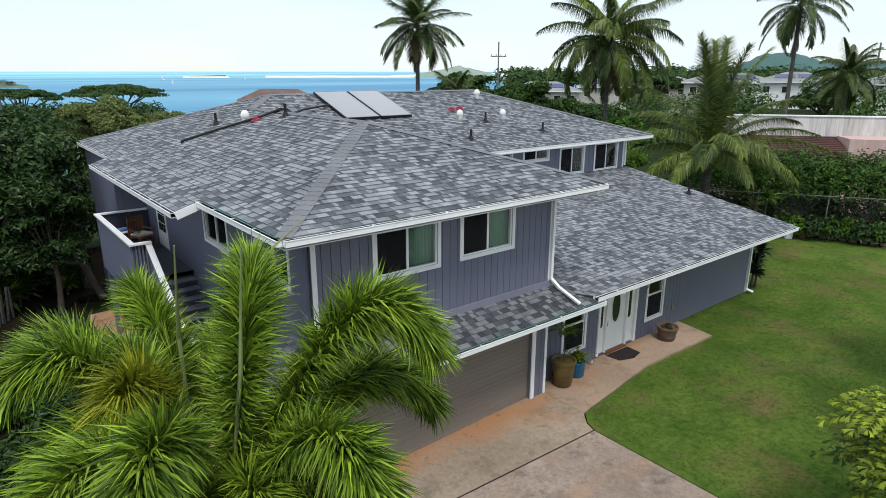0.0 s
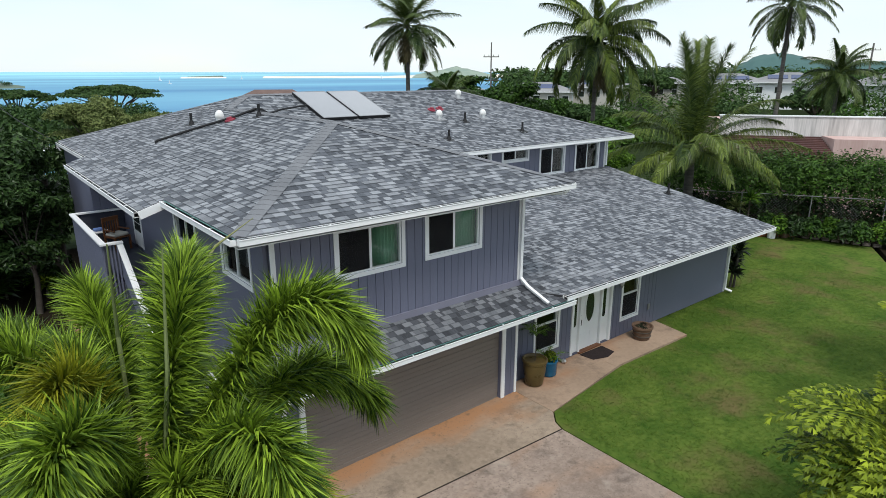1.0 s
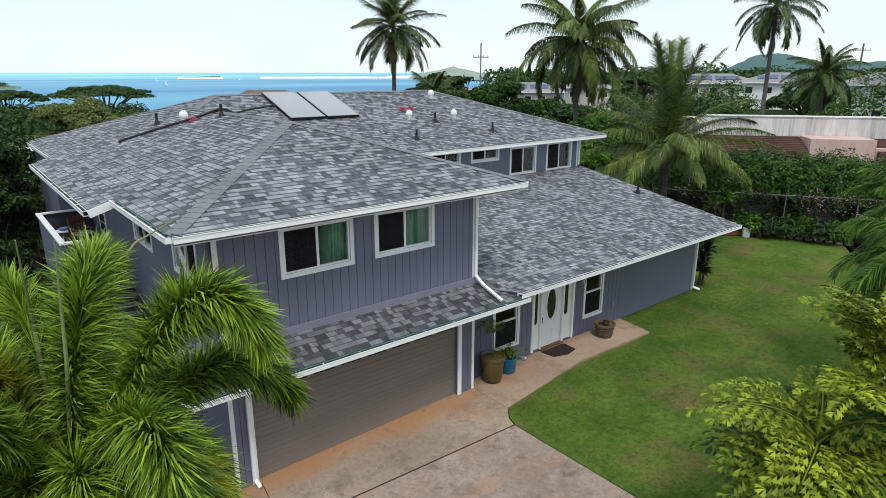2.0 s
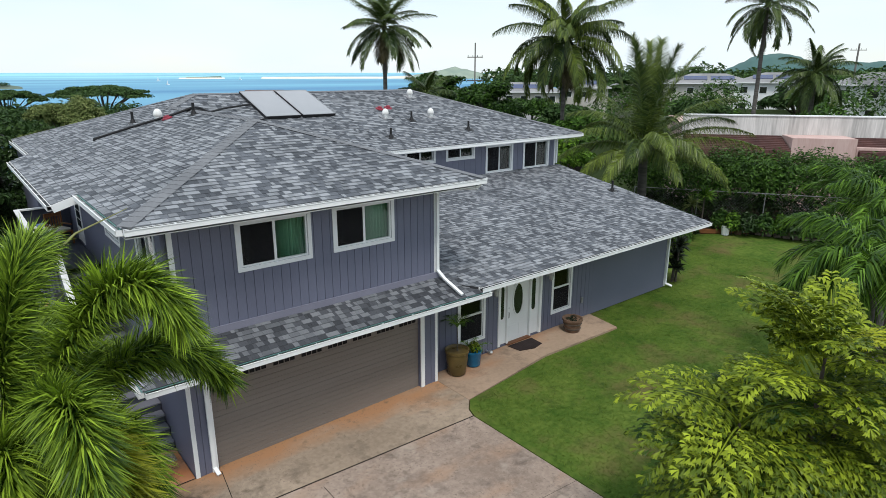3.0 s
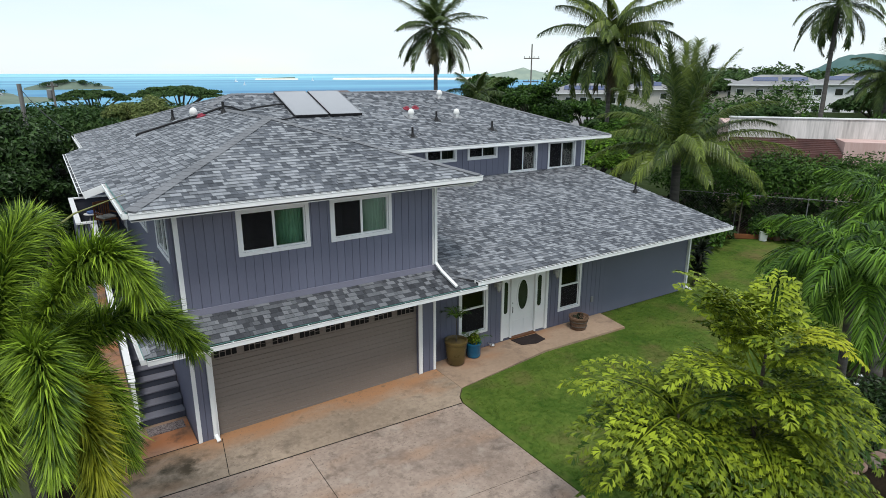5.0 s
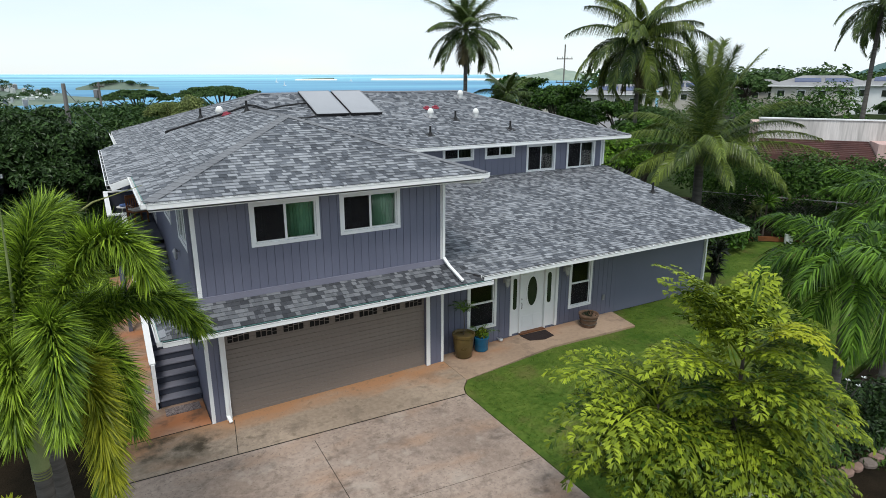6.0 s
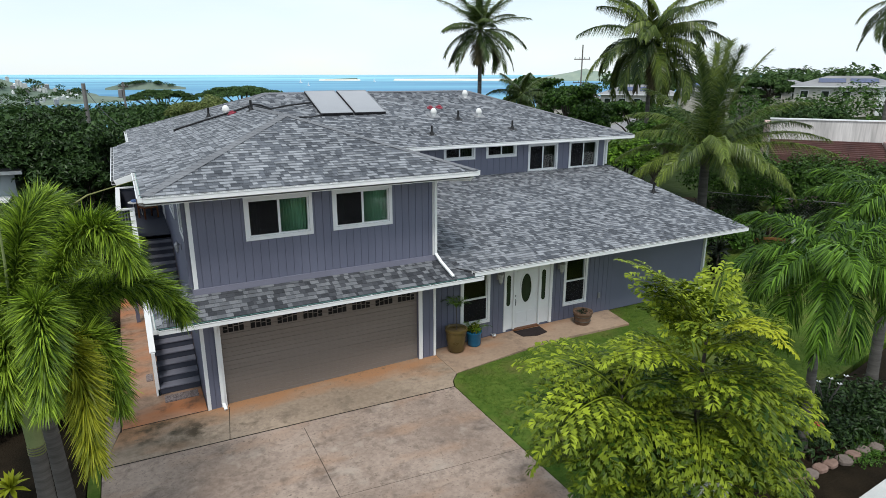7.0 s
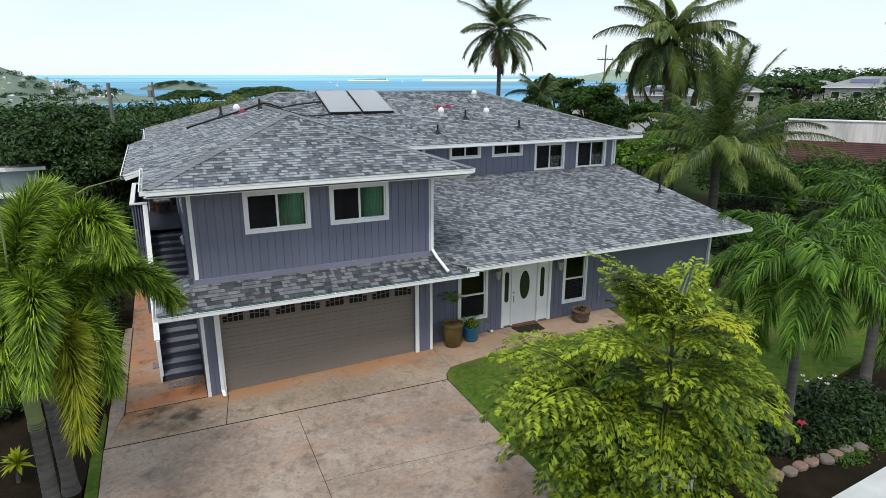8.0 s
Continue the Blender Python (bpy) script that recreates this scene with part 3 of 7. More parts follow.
wall_y("wall", 9.84, 4.80, 11.36, -0.3, 2.80, [GARAGE], 0.205)
wall_y("wall", 9.84, 4.80, 11.36, 2.95, 5.46, W_BED, 0.205)
wall_y("wall", 10.23, 11.36, 18.6, -0.1, 2.92, [*W_ENTRY, DOOR], 0.205)
wall_y("wall", 10.233, 18.6, 23.25, 0.0, 2.92, ())
wall_y("wall", 16.42, 11.36, 23.45, 3.7, 5.42, W_UP, 0.3)
wall_x("wall", 4.80, 10.0, 21.75, -0.3, 5.46, [*W_SIDE, (19.45, 20.45, 2.95, 5.0)], 0.0)
wall_x("wall", 11.36, 10.0, 16.42, 2.4, 5.46, (), 0.205, 1)
wall_x("wall", 11.36, 10.0, 10.23, -0.1, 2.8, (), 0.0, 1)
wall_x("wall", 23.25, 10.39, 16.42, 0.0, 2.9, (), 0.205, 1)
wall_x("wall", 23.45, 16.58, 26.2, 0.0, 5.42, (), 0.3, 1)
wall_x("wall", 3.98, 21.92, 26.2, -0.3, 5.46, (), 0.0)
wall_y("wall", 21.75, 3.94, 4.80, -0.3, 5.5, (), 0.205)
hpart("wall", Geo().box(3.98, 26.2, 0.0, 23.45, 26.36, 5.42), M_SMOOTH)

# ---- roofs ----
SLOPE = 1 / 3
Z_L = lambda x: 5.67 + (x - 3.9) * SLOPE
PA, PB = (3.92, 9.0, 5.677), (12.22, 9.0, 5.677)
PW = (8.07, 13.15, 7.06)
PJ = (8.07, 20.22, 7.06)
R1, R2 = (9.2, 21.35, 7.437), (18.85, 21.35, 7.437)
E0, E1 = (12.30, 15.75, 5.57), (24.45, 15.75, 5.57)
E2, E3 = (24.45, 27.0, 5.57), (3.95, 27.0, 5.687)


def deck(name, polys, thick=0.10, label=""):
    g = Geo()
    for p in polys:
        g.prism([(x, y, z - thick) for x, y, z in p], (0, 0, thick))
    return hpart(name, g, M_DECK, HOUSE, label)


def clip(poly, a, b):
    """Keeps what lies to the left of the line from a to b."""
    out = []
    for i, p in enumerate(poly):
        q = poly[(i + 1) % len(poly)]
        sp = (b[0] - a[0]) * (p[1] - a[1]) - (b[1] - a[1]) * (p[0] - a[0])
        sq = (b[0] - a[0]) * (q[1] - a[1]) - (b[1] - a[1]) * (q[0] - a[0])
        if sp >= 0:
            out.append(p)
        if sp * sq < 0:
            k = sp / (sp - sq)
            out.append((p[0] + (q[0] - p[0]) * k, p[1] + (q[1] - p[1]) * k))
    return out


def shingles(poly, eave, row=0.145, joined=True, lip=0.0):
    """Tabs of uneven width in rows over one convex roof face; eave: the way along its lower edge. Yields one Geo, or one for each tab."""
    o, u = Vector(poly[0]), Vector(eave).normalized()
    n = (Vector(poly[1]) - o).cross(Vector(poly[2]) - o).normalized()
    if n.z < 0:
        n = -n
    v = n.cross(u)
    flat_poly = [((Vector(p) - o).dot(u), (Vector(p) - o).dot(v)) for p in poly]
    area = sum(p[0] * q[1] - q[0] * p[1] for p, q in zip(flat_poly, flat_poly[1:] + flat_poly[:1]))
    if area < 0:
        flat_poly.reverse()
    u0, u1 = min(p[0] for p in flat_poly), max(p[0] for p in flat_poly)
    v0, v1 = min(p[1] for p in flat_poly), max(p[1] for p in flat_poly)
    whole, singles = (Geo(), Geo()), ([], [])
    r = 0
    vv = v0 - lip
    while vv < v1:
        x = u0 - RNG.uniform(0, 0.3)
        while x < u1:
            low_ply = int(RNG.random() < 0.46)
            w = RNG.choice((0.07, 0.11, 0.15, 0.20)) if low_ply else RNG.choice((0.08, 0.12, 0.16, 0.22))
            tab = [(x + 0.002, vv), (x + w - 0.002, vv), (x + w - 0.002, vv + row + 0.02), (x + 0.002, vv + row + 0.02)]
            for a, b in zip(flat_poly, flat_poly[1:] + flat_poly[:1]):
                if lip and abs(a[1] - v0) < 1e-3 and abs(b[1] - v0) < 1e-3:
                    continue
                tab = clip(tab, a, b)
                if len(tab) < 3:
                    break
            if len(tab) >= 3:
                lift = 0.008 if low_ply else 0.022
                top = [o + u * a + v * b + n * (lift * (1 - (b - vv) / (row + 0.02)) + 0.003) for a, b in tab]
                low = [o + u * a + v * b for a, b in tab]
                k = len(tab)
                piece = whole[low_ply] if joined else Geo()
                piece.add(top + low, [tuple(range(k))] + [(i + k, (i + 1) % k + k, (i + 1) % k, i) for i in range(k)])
                if not joined:
                    singles[low_ply].append(piece)
            x += w
        vv += row
        r += 1
    return whole if joined else singles


def roof(name, faces, label):
    """A roof deck with its shingle tabs, face by face: (corners, way along the eave)."""
    for poly, eave in faces:
        d = deck(name, [poly], label=label)
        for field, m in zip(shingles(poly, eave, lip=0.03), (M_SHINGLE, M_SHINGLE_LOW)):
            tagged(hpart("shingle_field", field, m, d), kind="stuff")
    return d


def caps(name, a, b, down_l, down_r, parent, width=0.16, step=0.2):
    """Folded cap pieces along a hip or ridge from its foot a to its head b."""
    a, b = Vector(a), Vector(b)
    d = (b - a).normalized()
    L, Rt = Vector(down_l).normalized() * width, Vector(down_r).normalized() * width
    g = Geo()
    s, total = 0.0, (b - a).length
    while s < total:
        e = min(s + step + 0.03, total)
        p, q = a + d * s + Vector((0, 0, 0.034)), a + d * e + Vector((0, 0, 0.024))
        g.add([p + L, p, p + Rt, q + L, q, q + Rt, p + L - Vector((0, 0, 0.014)), p - Vector((0, 0, 0.014)), p + Rt - Vector((0, 0, 0.014))],
              [(0, 1, 4, 3), (1, 2, 5, 4), (6, 7, 1, 0), (7, 8, 2, 1)])
        s += step
    return tagged(hpart(name, g, M_CAP, parent), kind="stuff")


left_faces = [
    ([(3.92, 9.0, Z_L(3.92)), (7.87, 12.95, Z_L(7.87)), (3.92, 12.95, Z_L(3.92))], (0, -1, 0)),
    ([(3.40, 12.95, Z_L(3.40)), (7.87, 12.95, Z_L(7.87)), PW, PJ, (3.40, 20.22, Z_L(3.40))], (0, -1, 0)),
    ([(3.40, 20.22, Z_L(3.40)), PJ, (9.2, 21.35, Z_L(9.2)), (9.05, 21.5, Z_L(9.05)), (3.40, 21.5, Z_L(3.40))], (0, -1, 0)),
    ([(3.95, 21.5, Z_L(3.95)), (9.05, 21.5, Z_L(9.05)), (3.95, 27.0, Z_L(3.95))], (0, -1, 0)),
]
main_roof = roof("roof", [
    *left_faces,
    ([PA, PB, PW], (1, 0, 0)),
    ([PB, (12.22, 16.06, 5.677), PJ, PW], (0, 1, 0)),
    ([(12.54, 15.75, 5.57), E1, R2, R1, PJ], (1, 0, 0)),
    ([E1, E2, R2], (0, 1, 0)),
    ([E2, E3, R1, R2], (-1, 0, 0)),
], "hip roof of mixed grey asphalt shingles")
caps("hip_cap", PA, PW, (1, -0.6, -0.2), (-0.6, 1, -0.2), main_roof)
caps("hip_cap", PB, PW, (-1, -0.6, -0.2), (0.6, 1, -0.2), main_roof)
caps("ridge_cap", PW, PJ, (-1, 0, -0.333), (1, 0, -0.333), main_roof)
caps("hip_cap", PJ, R1, (-0.6, 1, -0.2), (1, -0.6, -0.2), main_roof)
caps("ridge_cap", R1, R2, (0, -1, -0.333), (0, 1, -0.333), main_roof)
caps("hip_cap", E1, R2, (-1, -0.6, -0.2), (0.6, 1, -0.2), main_roof)
caps("hip_cap", E3, R1, (-0.6, -1, -0.2), (1, 0.6, -0.2), main_roof)

K_LOW = 0.183
Z_LOW = lambda y: 2.78 + (y - 9.0) * K_LOW
low_roof = roof("roof", [
    ([(12.15, 9.0, Z_LOW(9.0)), (23.86, 9.0, Z_LOW(9.0)), (23.72, 16.45, Z_LOW(16.45)), (11.38, 16.45, Z_LOW(16.45)), (11.38, 9.62, Z_LOW(9.62))], (1, 0, 0)),
], "low-pitched shingle roof over the entry wing")

K_AP = 0.39
Z_AP = lambda y: 2.66 + (y - 8.93) * K_AP
apron_poly = [(3.87, 8.93, Z_AP(8.93)), (12.42, 8.93, Z_AP(8.93)), (11.9, 9.62, Z_AP(9.62)), (11.34, 9.82, Z_AP(9.82)), (4.78, 9.82, Z_AP(9.82))]
side_poly = [(3.87, 10.9, Z_AP(8.93)), (3.87, 8.93, Z_AP(8.93)), (4.78, 9.82, Z_AP(9.82)), (4.78, 10.9, Z_AP(9.82))]
apron = deck("roof", [apron_poly], 0.08, "narrow shingle apron roof over the garage door")
apron_side = deck("roof", [side_poly], 0.08)
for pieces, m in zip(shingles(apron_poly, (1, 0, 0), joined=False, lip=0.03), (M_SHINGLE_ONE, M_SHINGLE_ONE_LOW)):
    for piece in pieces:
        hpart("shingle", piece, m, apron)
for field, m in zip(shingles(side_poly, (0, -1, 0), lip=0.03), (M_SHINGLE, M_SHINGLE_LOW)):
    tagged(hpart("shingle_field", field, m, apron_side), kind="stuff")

# ---- eaves: fascia, gutter, soffit ----
def eave(pts, drop=0.145, depth=0.11, out=(0, -1, 0), edge=None, filled=False):
    """A white fascia board with a gutter along one eave."""
    a, b = Vector(pts[0]), Vector(pts[1])
    o = Vector(out)
    g = Geo().beam(a + o * -0.012 - Vector((0, 0, drop / 2 + 0.02)), b + o * -0.012 - Vector((0, 0, drop / 2 + 0.02)), 0.024, drop)
    hpart("fascia", g, M_WHITE)
    g = Geo()
    base, h = Vector((0, 0, -0.02 - 0.115)), 0.105
    g.beam(a + o * depth * 0.5 + base, b + o * depth * 0.5 + base, depth, 0.008)
    g.beam(a + o * depth + base + Vector((0, 0, h / 2)), b + o * depth + base + Vector((0, 0, h / 2)), 0.008, h)
    g.beam(a + o * (depth + 0.006) + base + Vector((0, 0, h)), b + o * (depth + 0.006) + base + Vector((0, 0, h)), 0.02, 0.014)
    for e in (a, b):
        s = (b - a).normalized() * (0.004 if e == a else -0.004)
        g.beam(e + s + o * 0.004 + base + Vector((0, 0, h / 2)), e + s + o * depth + base + Vector((0, 0, h / 2)), 0.008, h)
    n = int((b - a).length / 0.8)
    for i in range(1, n):
        c = a + (b - a) * i / n + base + Vector((0, 0, h + 0.004))
        g.beam(c, c + o * depth, 0.02, 0.008)
    hpart("gutter", g, M_WHITE)
    hpart("drip_edge", Geo().beam(a + o * 0.018 - Vector((0, 0, 0.022)), b + o * 0.018 - Vector((0, 0, 0.022)), 0.056, 0.006), edge or M_WHITE)
    # a black strip fills most of the trough behind the white lip
    if filled:
        hpart("gutter_fill", Geo().beam(a + o * depth * 0.5 + base + Vector((0, 0, 0.055)), b + o * depth * 0.5 + base + Vector((0, 0, 0.055)), depth - 0.012, 0.08), M_BLACK, label="dark strip filling the gutter trough")


def soffit(pts, z):
    hpart("soffit", Geo().prism([(x, y, z) for x, y in pts], (0, 0, 0.02)), M_WHITE)


eave((PA, PB))
eave(((3.92, 12.95, Z_L(3.92)), (3.92, 9.0, Z_L(3.92))), out=(-1, 0, 0), edge=M_TEAL)
eave(((3.40, 21.5, Z_L(3.40)), (3.40, 12.95, Z_L(3.40))), out=(-1, 0, 0), filled=True)
eave(((3.95, 27.0, Z_L(3.95)), (3.95, 21.5, Z_L(3.95))), out=(-1, 0, 0))
eave((E0, E1))
eave((E1, E2), out=(1, 0, 0))
eave((PB, (12.22, 15.7, 5.677)), out=(1, 0, 0))
eave(((12.15, 9.0, Z_LOW(9.0)), (23.86, 9.0, Z_LOW(9.0))), filled=True)
eave(((3.87, 8.93, Z_AP(8.93)), (12.42, 8.93, Z_AP(8.93))), drop=0.13, edge=M_TEAL)
eave(((3.87, 10.9, Z_AP(8.93)), (3.87, 8.93, Z_AP(8.93))), drop=0.13, out=(-1, 0, 0), edge=M_TEAL)
# notch boards and rakes
hpart("fascia", Geo().beam((3.38, 12.94, Z_L(3.40) - 0.10), (3.94, 12.94, Z_L(3.94) - 0.10), 0.03, 0.17), M_WHITE)
hpart("fascia", Geo().beam((3.38, 21.51, Z_L(3.40) - 0.10), (3.97, 21.51, Z_L(3.97) - 0.10), 0.03, 0.17), M_WHITE)
hpart("rake_board", Geo().beam((23.875, 8.98, Z_LOW(8.98) - 0.09), (23.735, 16.45, Z_LOW(16.45) - 0.09), 0.03, 0.17), M_WHITE)
hpart("fascia", Geo().beam((12.14, 9.0, Z_LOW(9.0) - 0.06), (11.9, 9.62, Z_LOW(9.3) - 0.06), 0.02, 0.13), M_WHITE)
soffit([(3.95, 9.02), (12.2, 9.02), (12.2, 9.84), (3.95, 9.84)], 5.46)
soffit([(3.95, 9.84), (4.8, 9.84), (4.8, 12.95), (3.95, 12.95)], 5.46)
hpart("soffit", Geo().prism([(3.43, 12.96, Z_L(3.43) - 0.16), (3.94, 12.96, Z_L(3.94) - 0.16), (3.94, 21.5, Z_L(3.94) - 0.16), (3.43, 21.5, Z_L(3.43) - 0.16)], (0, 0, 0.02)), M_WHITE)
soffit([(3.945, 12.955), (4.8, 12.955), (4.8, 21.5), (3.945, 21.5)], 5.46)
soffit([(11.36, 9.84), (12.2, 9.84), (12.2, 16.0), (11.36, 16.0)], 5.46)
soffit([(12.2, 15.77), (24.42, 15.77), (24.42, 16.42), (12.2, 16.42)], 5.39)
soffit([(23.45, 16.42), (24.42, 16.42), (24.42, 27), (23.45, 27)], 5.39)
soffit([(11.4, 9.02), (23.84, 9.02), (23.84, 10.23), (11.4, 10.23)], 2.60)
soffit([(3.9, 8.95), (11.36, 8.95), (11.36, 9.84), (3.9, 9.84)], 2.52)
hpart("skirt_board", Geo().box(4.76, 9.80, 2.98, 11.40, 9.838, 3.16), M_SKIRT, label="pale grey skirt board")
hpart("skirt_board", Geo().box(4.76, 9.84, 2.98, 4.797, 10.9, 3.16), M_SKIRT)
for x0, x1, z0, z1 in ((4.79, 4.89, 3.16, 5.46), (11.27, 11.37, 3.16, 5.46), (4.79, 4.88, -0.15, 2.52), (11.29, 11.37, -0.03, 2.52)):
    hpart("corner_trim", Geo().box(x0, 9.815, z0, x1, 9.842, z1), M_WHITE, bevel=0.004)
hpart("corner_trim", Geo().box(23.17, 10.20, 0.02, 23.262, 10.235, 2.6), M_WHITE)
hpart("corner_trim", Geo().box(23.38, 16.395, 4.05, 23.462, 16.425, 5.4), M_WHITE)
for x0, x1 in ((5.14, 5.27), (10.80, 10.92)):
    hpart("door_casing", Geo().box(x0, 9.80, fall(x0) + 0.004, x1, 9.842, 2.40), M_WHITE, bevel=0.004)


# ---- windows and doors ----
def window_y(y, hole, kind="slide", curtain=None):
    """A window in a wall that faces -y: casing, sashes and panes, a dark room behind."""
    a, b, c, d = hole
    w = hpart("window", Geo().box(a - TRIM, y - 0.022, c - TRIM, b + TRIM, y + 0.0, c).box(a - TRIM, y - 0.022, d, b + TRIM, y, d + TRIM)
              .box(a - TRIM, y - 0.022, c, a, y, d).box(b, y - 0.022, c, b + TRIM, y, d), M_WHITE, label="white vinyl window", bevel=0.004)
    f = 0.04
    g = Geo()
    g.box(a, y + 0.01, c, a + f, y + 0.08, d).box(b - f, y + 0.01, c, b, y + 0.08, d).box(a + f, y + 0.01, c, b - f, y + 0.08, c + f).box(a + f, y + 0.01, d - f, b - f, y + 0.08, d)
    m = (a + b) / 2
    zm = (c + d) / 2
    if kind == "slide":
        g.box(m - 0.03, y + 0.012, c + f, m + 0.03, y + 0.06, d - f)
        panes = [(a + f, m - 0.03, c + f, d - f), (m + 0.03, b - f, c + f, d - f)]
    else:
        g.box(a + f, y + 0.012, zm - 0.025, b - f, y + 0.06, zm + 0.025)
        panes = [(a + f, b - f, c + f, zm - 0.025), (a + f, b - f, zm + 0.025, d - f)]
    hpart("sash", g, M_WHITE, w)
    p = panes[0]
    hpart("insect_screen", Geo().box(p[0], y + 0.018, p[2], p[1], y + 0.020, p[3]), M_SCREEN, w, "dark insect screen")
    for p in panes:
        o = hpart("pane", Geo().box(p[0], y + 0.035, p[2], p[1], y + 0.041, p[3]), M_GLASS, w)
        o.visible_shadow = False
    return w


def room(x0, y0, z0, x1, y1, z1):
    """A closed room behind windows, its unlit gloom put into near-black walls."""
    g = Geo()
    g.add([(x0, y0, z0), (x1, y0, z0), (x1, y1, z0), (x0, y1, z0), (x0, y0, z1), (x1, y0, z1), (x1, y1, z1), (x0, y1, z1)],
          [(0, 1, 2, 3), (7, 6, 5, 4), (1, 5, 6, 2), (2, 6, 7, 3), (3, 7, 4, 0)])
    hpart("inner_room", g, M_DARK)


for h in W_BED:
    window_y(9.84, h)
for h in W_UP:
    window_y(16.42, h)
for h in W_ENTRY:
    window_y(10.23, h, "hung")
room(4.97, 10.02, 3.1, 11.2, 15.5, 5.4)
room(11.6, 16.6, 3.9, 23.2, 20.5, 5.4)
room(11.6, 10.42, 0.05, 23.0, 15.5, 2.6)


def window_x(x, hole):
    a, b, c, d = hole
    w = hpart("window", Geo().box(x - 0.022, a - TRIM, c - TRIM, x, b + TRIM, c).box(x - 0.022, a - TRIM, d, x, b + TRIM, d + TRIM)
              .box(x - 0.022, a - TRIM, c, x, a, d).box(x - 0.022, b, c, x, b + TRIM, d), M_WHITE, label="white vinyl side window", bevel=0.004)
    f, m = 0.04, (a + b) / 2
    g = Geo().box(x + 0.01, a, c, x + 0.08, a + f, d).box(x + 0.01, b - f, c, x + 0.08, b, d).box(x + 0.01, a + f, c, x + 0.08, b - f, c + f).box(x + 0.01, a + f, d - f, x + 0.08, b - f, d)
    g.box(x + 0.012, m - 0.03, c + f, x + 0.06, m + 0.03, d - f)
    hpart("sash", g, M_WHITE, w)
    for p in ((a + f, m - 0.03), (m + 0.03, b - f)):
        o = hpart("pane", Geo().box(x + 0.035, p[0], c + f, x + 0.041, p[1], d - f), M_GLASS, w)
        o.visible_shadow = False


for h in W_SIDE:
    window_x(4.80, h)

# garage door: ribbed sections with a row of small lights at the top
gx0, gx1, gz0, gz1 = GARAGE
gd = hpart("garage_door", Geo().box(gx0, 9.95, gz0, gx1, 9.99, gz1), M_GARAGE, label="taupe ribbed sectional garage door")
sec = (gz1 - gz0) / 4
for i in range(4):
    z0 = gz0 + i * sec
    n, x = 5, gx0 + 0.01
    w = (sec - 0.012) / n
    prof = [(x, 9.951, z0 + 0.006)]
    for k in range(n):
        a = z0 + 0.006 + w * k
        prof += [(x, 9.947, a + 0.002), (x, 9.935 + 0.004 * (k % 2), a + 0.010), (x, 9.935 + 0.004 * (k % 2), a + w - 0.010), (x, 9.947, a + w - 0.002)]
    prof.append((x, 9.951, z0 + sec - 0.006))
    g = Geo().prism(prof, (gx1 - gx0 - 0.02, 0, 0))
    hpart("door_panel", g, M_GARAGE, gd)
hpart("door_casing", Geo().box(gx0, 9.842, gz1 - 0.0, gx1, 9.99, gz1 + 0.06), M_SMOOTH)

# small lights in the top door section
for k in range(8):
    cx = gx0 + (gx1 - gx0) * (k + 0.5) / 8
    left = k % 2 == 0
    for c in range(4):
        x0 = cx - 0.27 + c * 0.135
        hump = 0.11 * math.sin(math.pi * ((c + 0.5) / 8 + (0.0 if left else 0.5)))
        for r in range(2):
            z0 = 1.86 + r * (0.07 + hump)
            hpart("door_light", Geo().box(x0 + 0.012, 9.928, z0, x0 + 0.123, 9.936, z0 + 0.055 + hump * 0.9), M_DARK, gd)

# front door with two side lights
dx0, dx1, dz0, dz1 = DOOR
fd = hpart("front_door", Geo().box(14.465, 10.27, 0.07, 15.405, 10.315, 2.16), M_WHITE, label="white panelled front door with oval glass", bevel=0.003)
frame_bits = Geo()
for a, b in ((dx0 - 0.07, dx0 + 0.02), (14.40, 14.46), (15.41, 15.47), (dx1 - 0.02, dx1 + 0.07)):
    frame_bits.box(a, 10.19, 0.05, b, 10.33, dz1)
frame_bits.box(dx0 - 0.07, 10.188, dz1 - 0.14, dx1 + 0.07, 10.33, dz1 + 0.09)
hpart("door_frame", frame_bits, M_WHITE, fd)
hpart("threshold", Geo().box(14.40, 10.12, 0.036, 15.42, 10.33, 0.075), M_WOOD, fd, "worn wooden threshold")


def ring(g, cx, cz, rx, rz, y0, y1, w, k=28):
    """An oval moulding in a wall that faces -y."""
    n = len(g.v)
    for i in range(k):
        a = 2 * math.pi * i / k
        c, s = math.cos(a), math.sin(a)
        g.v += [(cx + rx * c, y1, cz + rz * s), (cx + rx * c, y0, cz + rz * s), (cx + (rx + w) * c, y0, cz + (rz + w) * s), (cx + (rx + w) * c, y1, cz + (rz + w) * s)]
    for i in range(k):
        a, b = n + 4 * i, n + 4 * ((i + 1) % k)
        for q in range(4):
            g.f.append((a + q, a + (q + 1) % 4, b + (q + 1) % 4, b + q))
    return g


def oval(cx, cz, rx, rz, y0, y1, k=28):
    return Geo().prism([(cx + rx * math.cos(2 * math.pi * i / k), y1, cz + rz * math.sin(2 * math.pi * i / k)) for i in range(k)], (0, y0 - y1, 0))


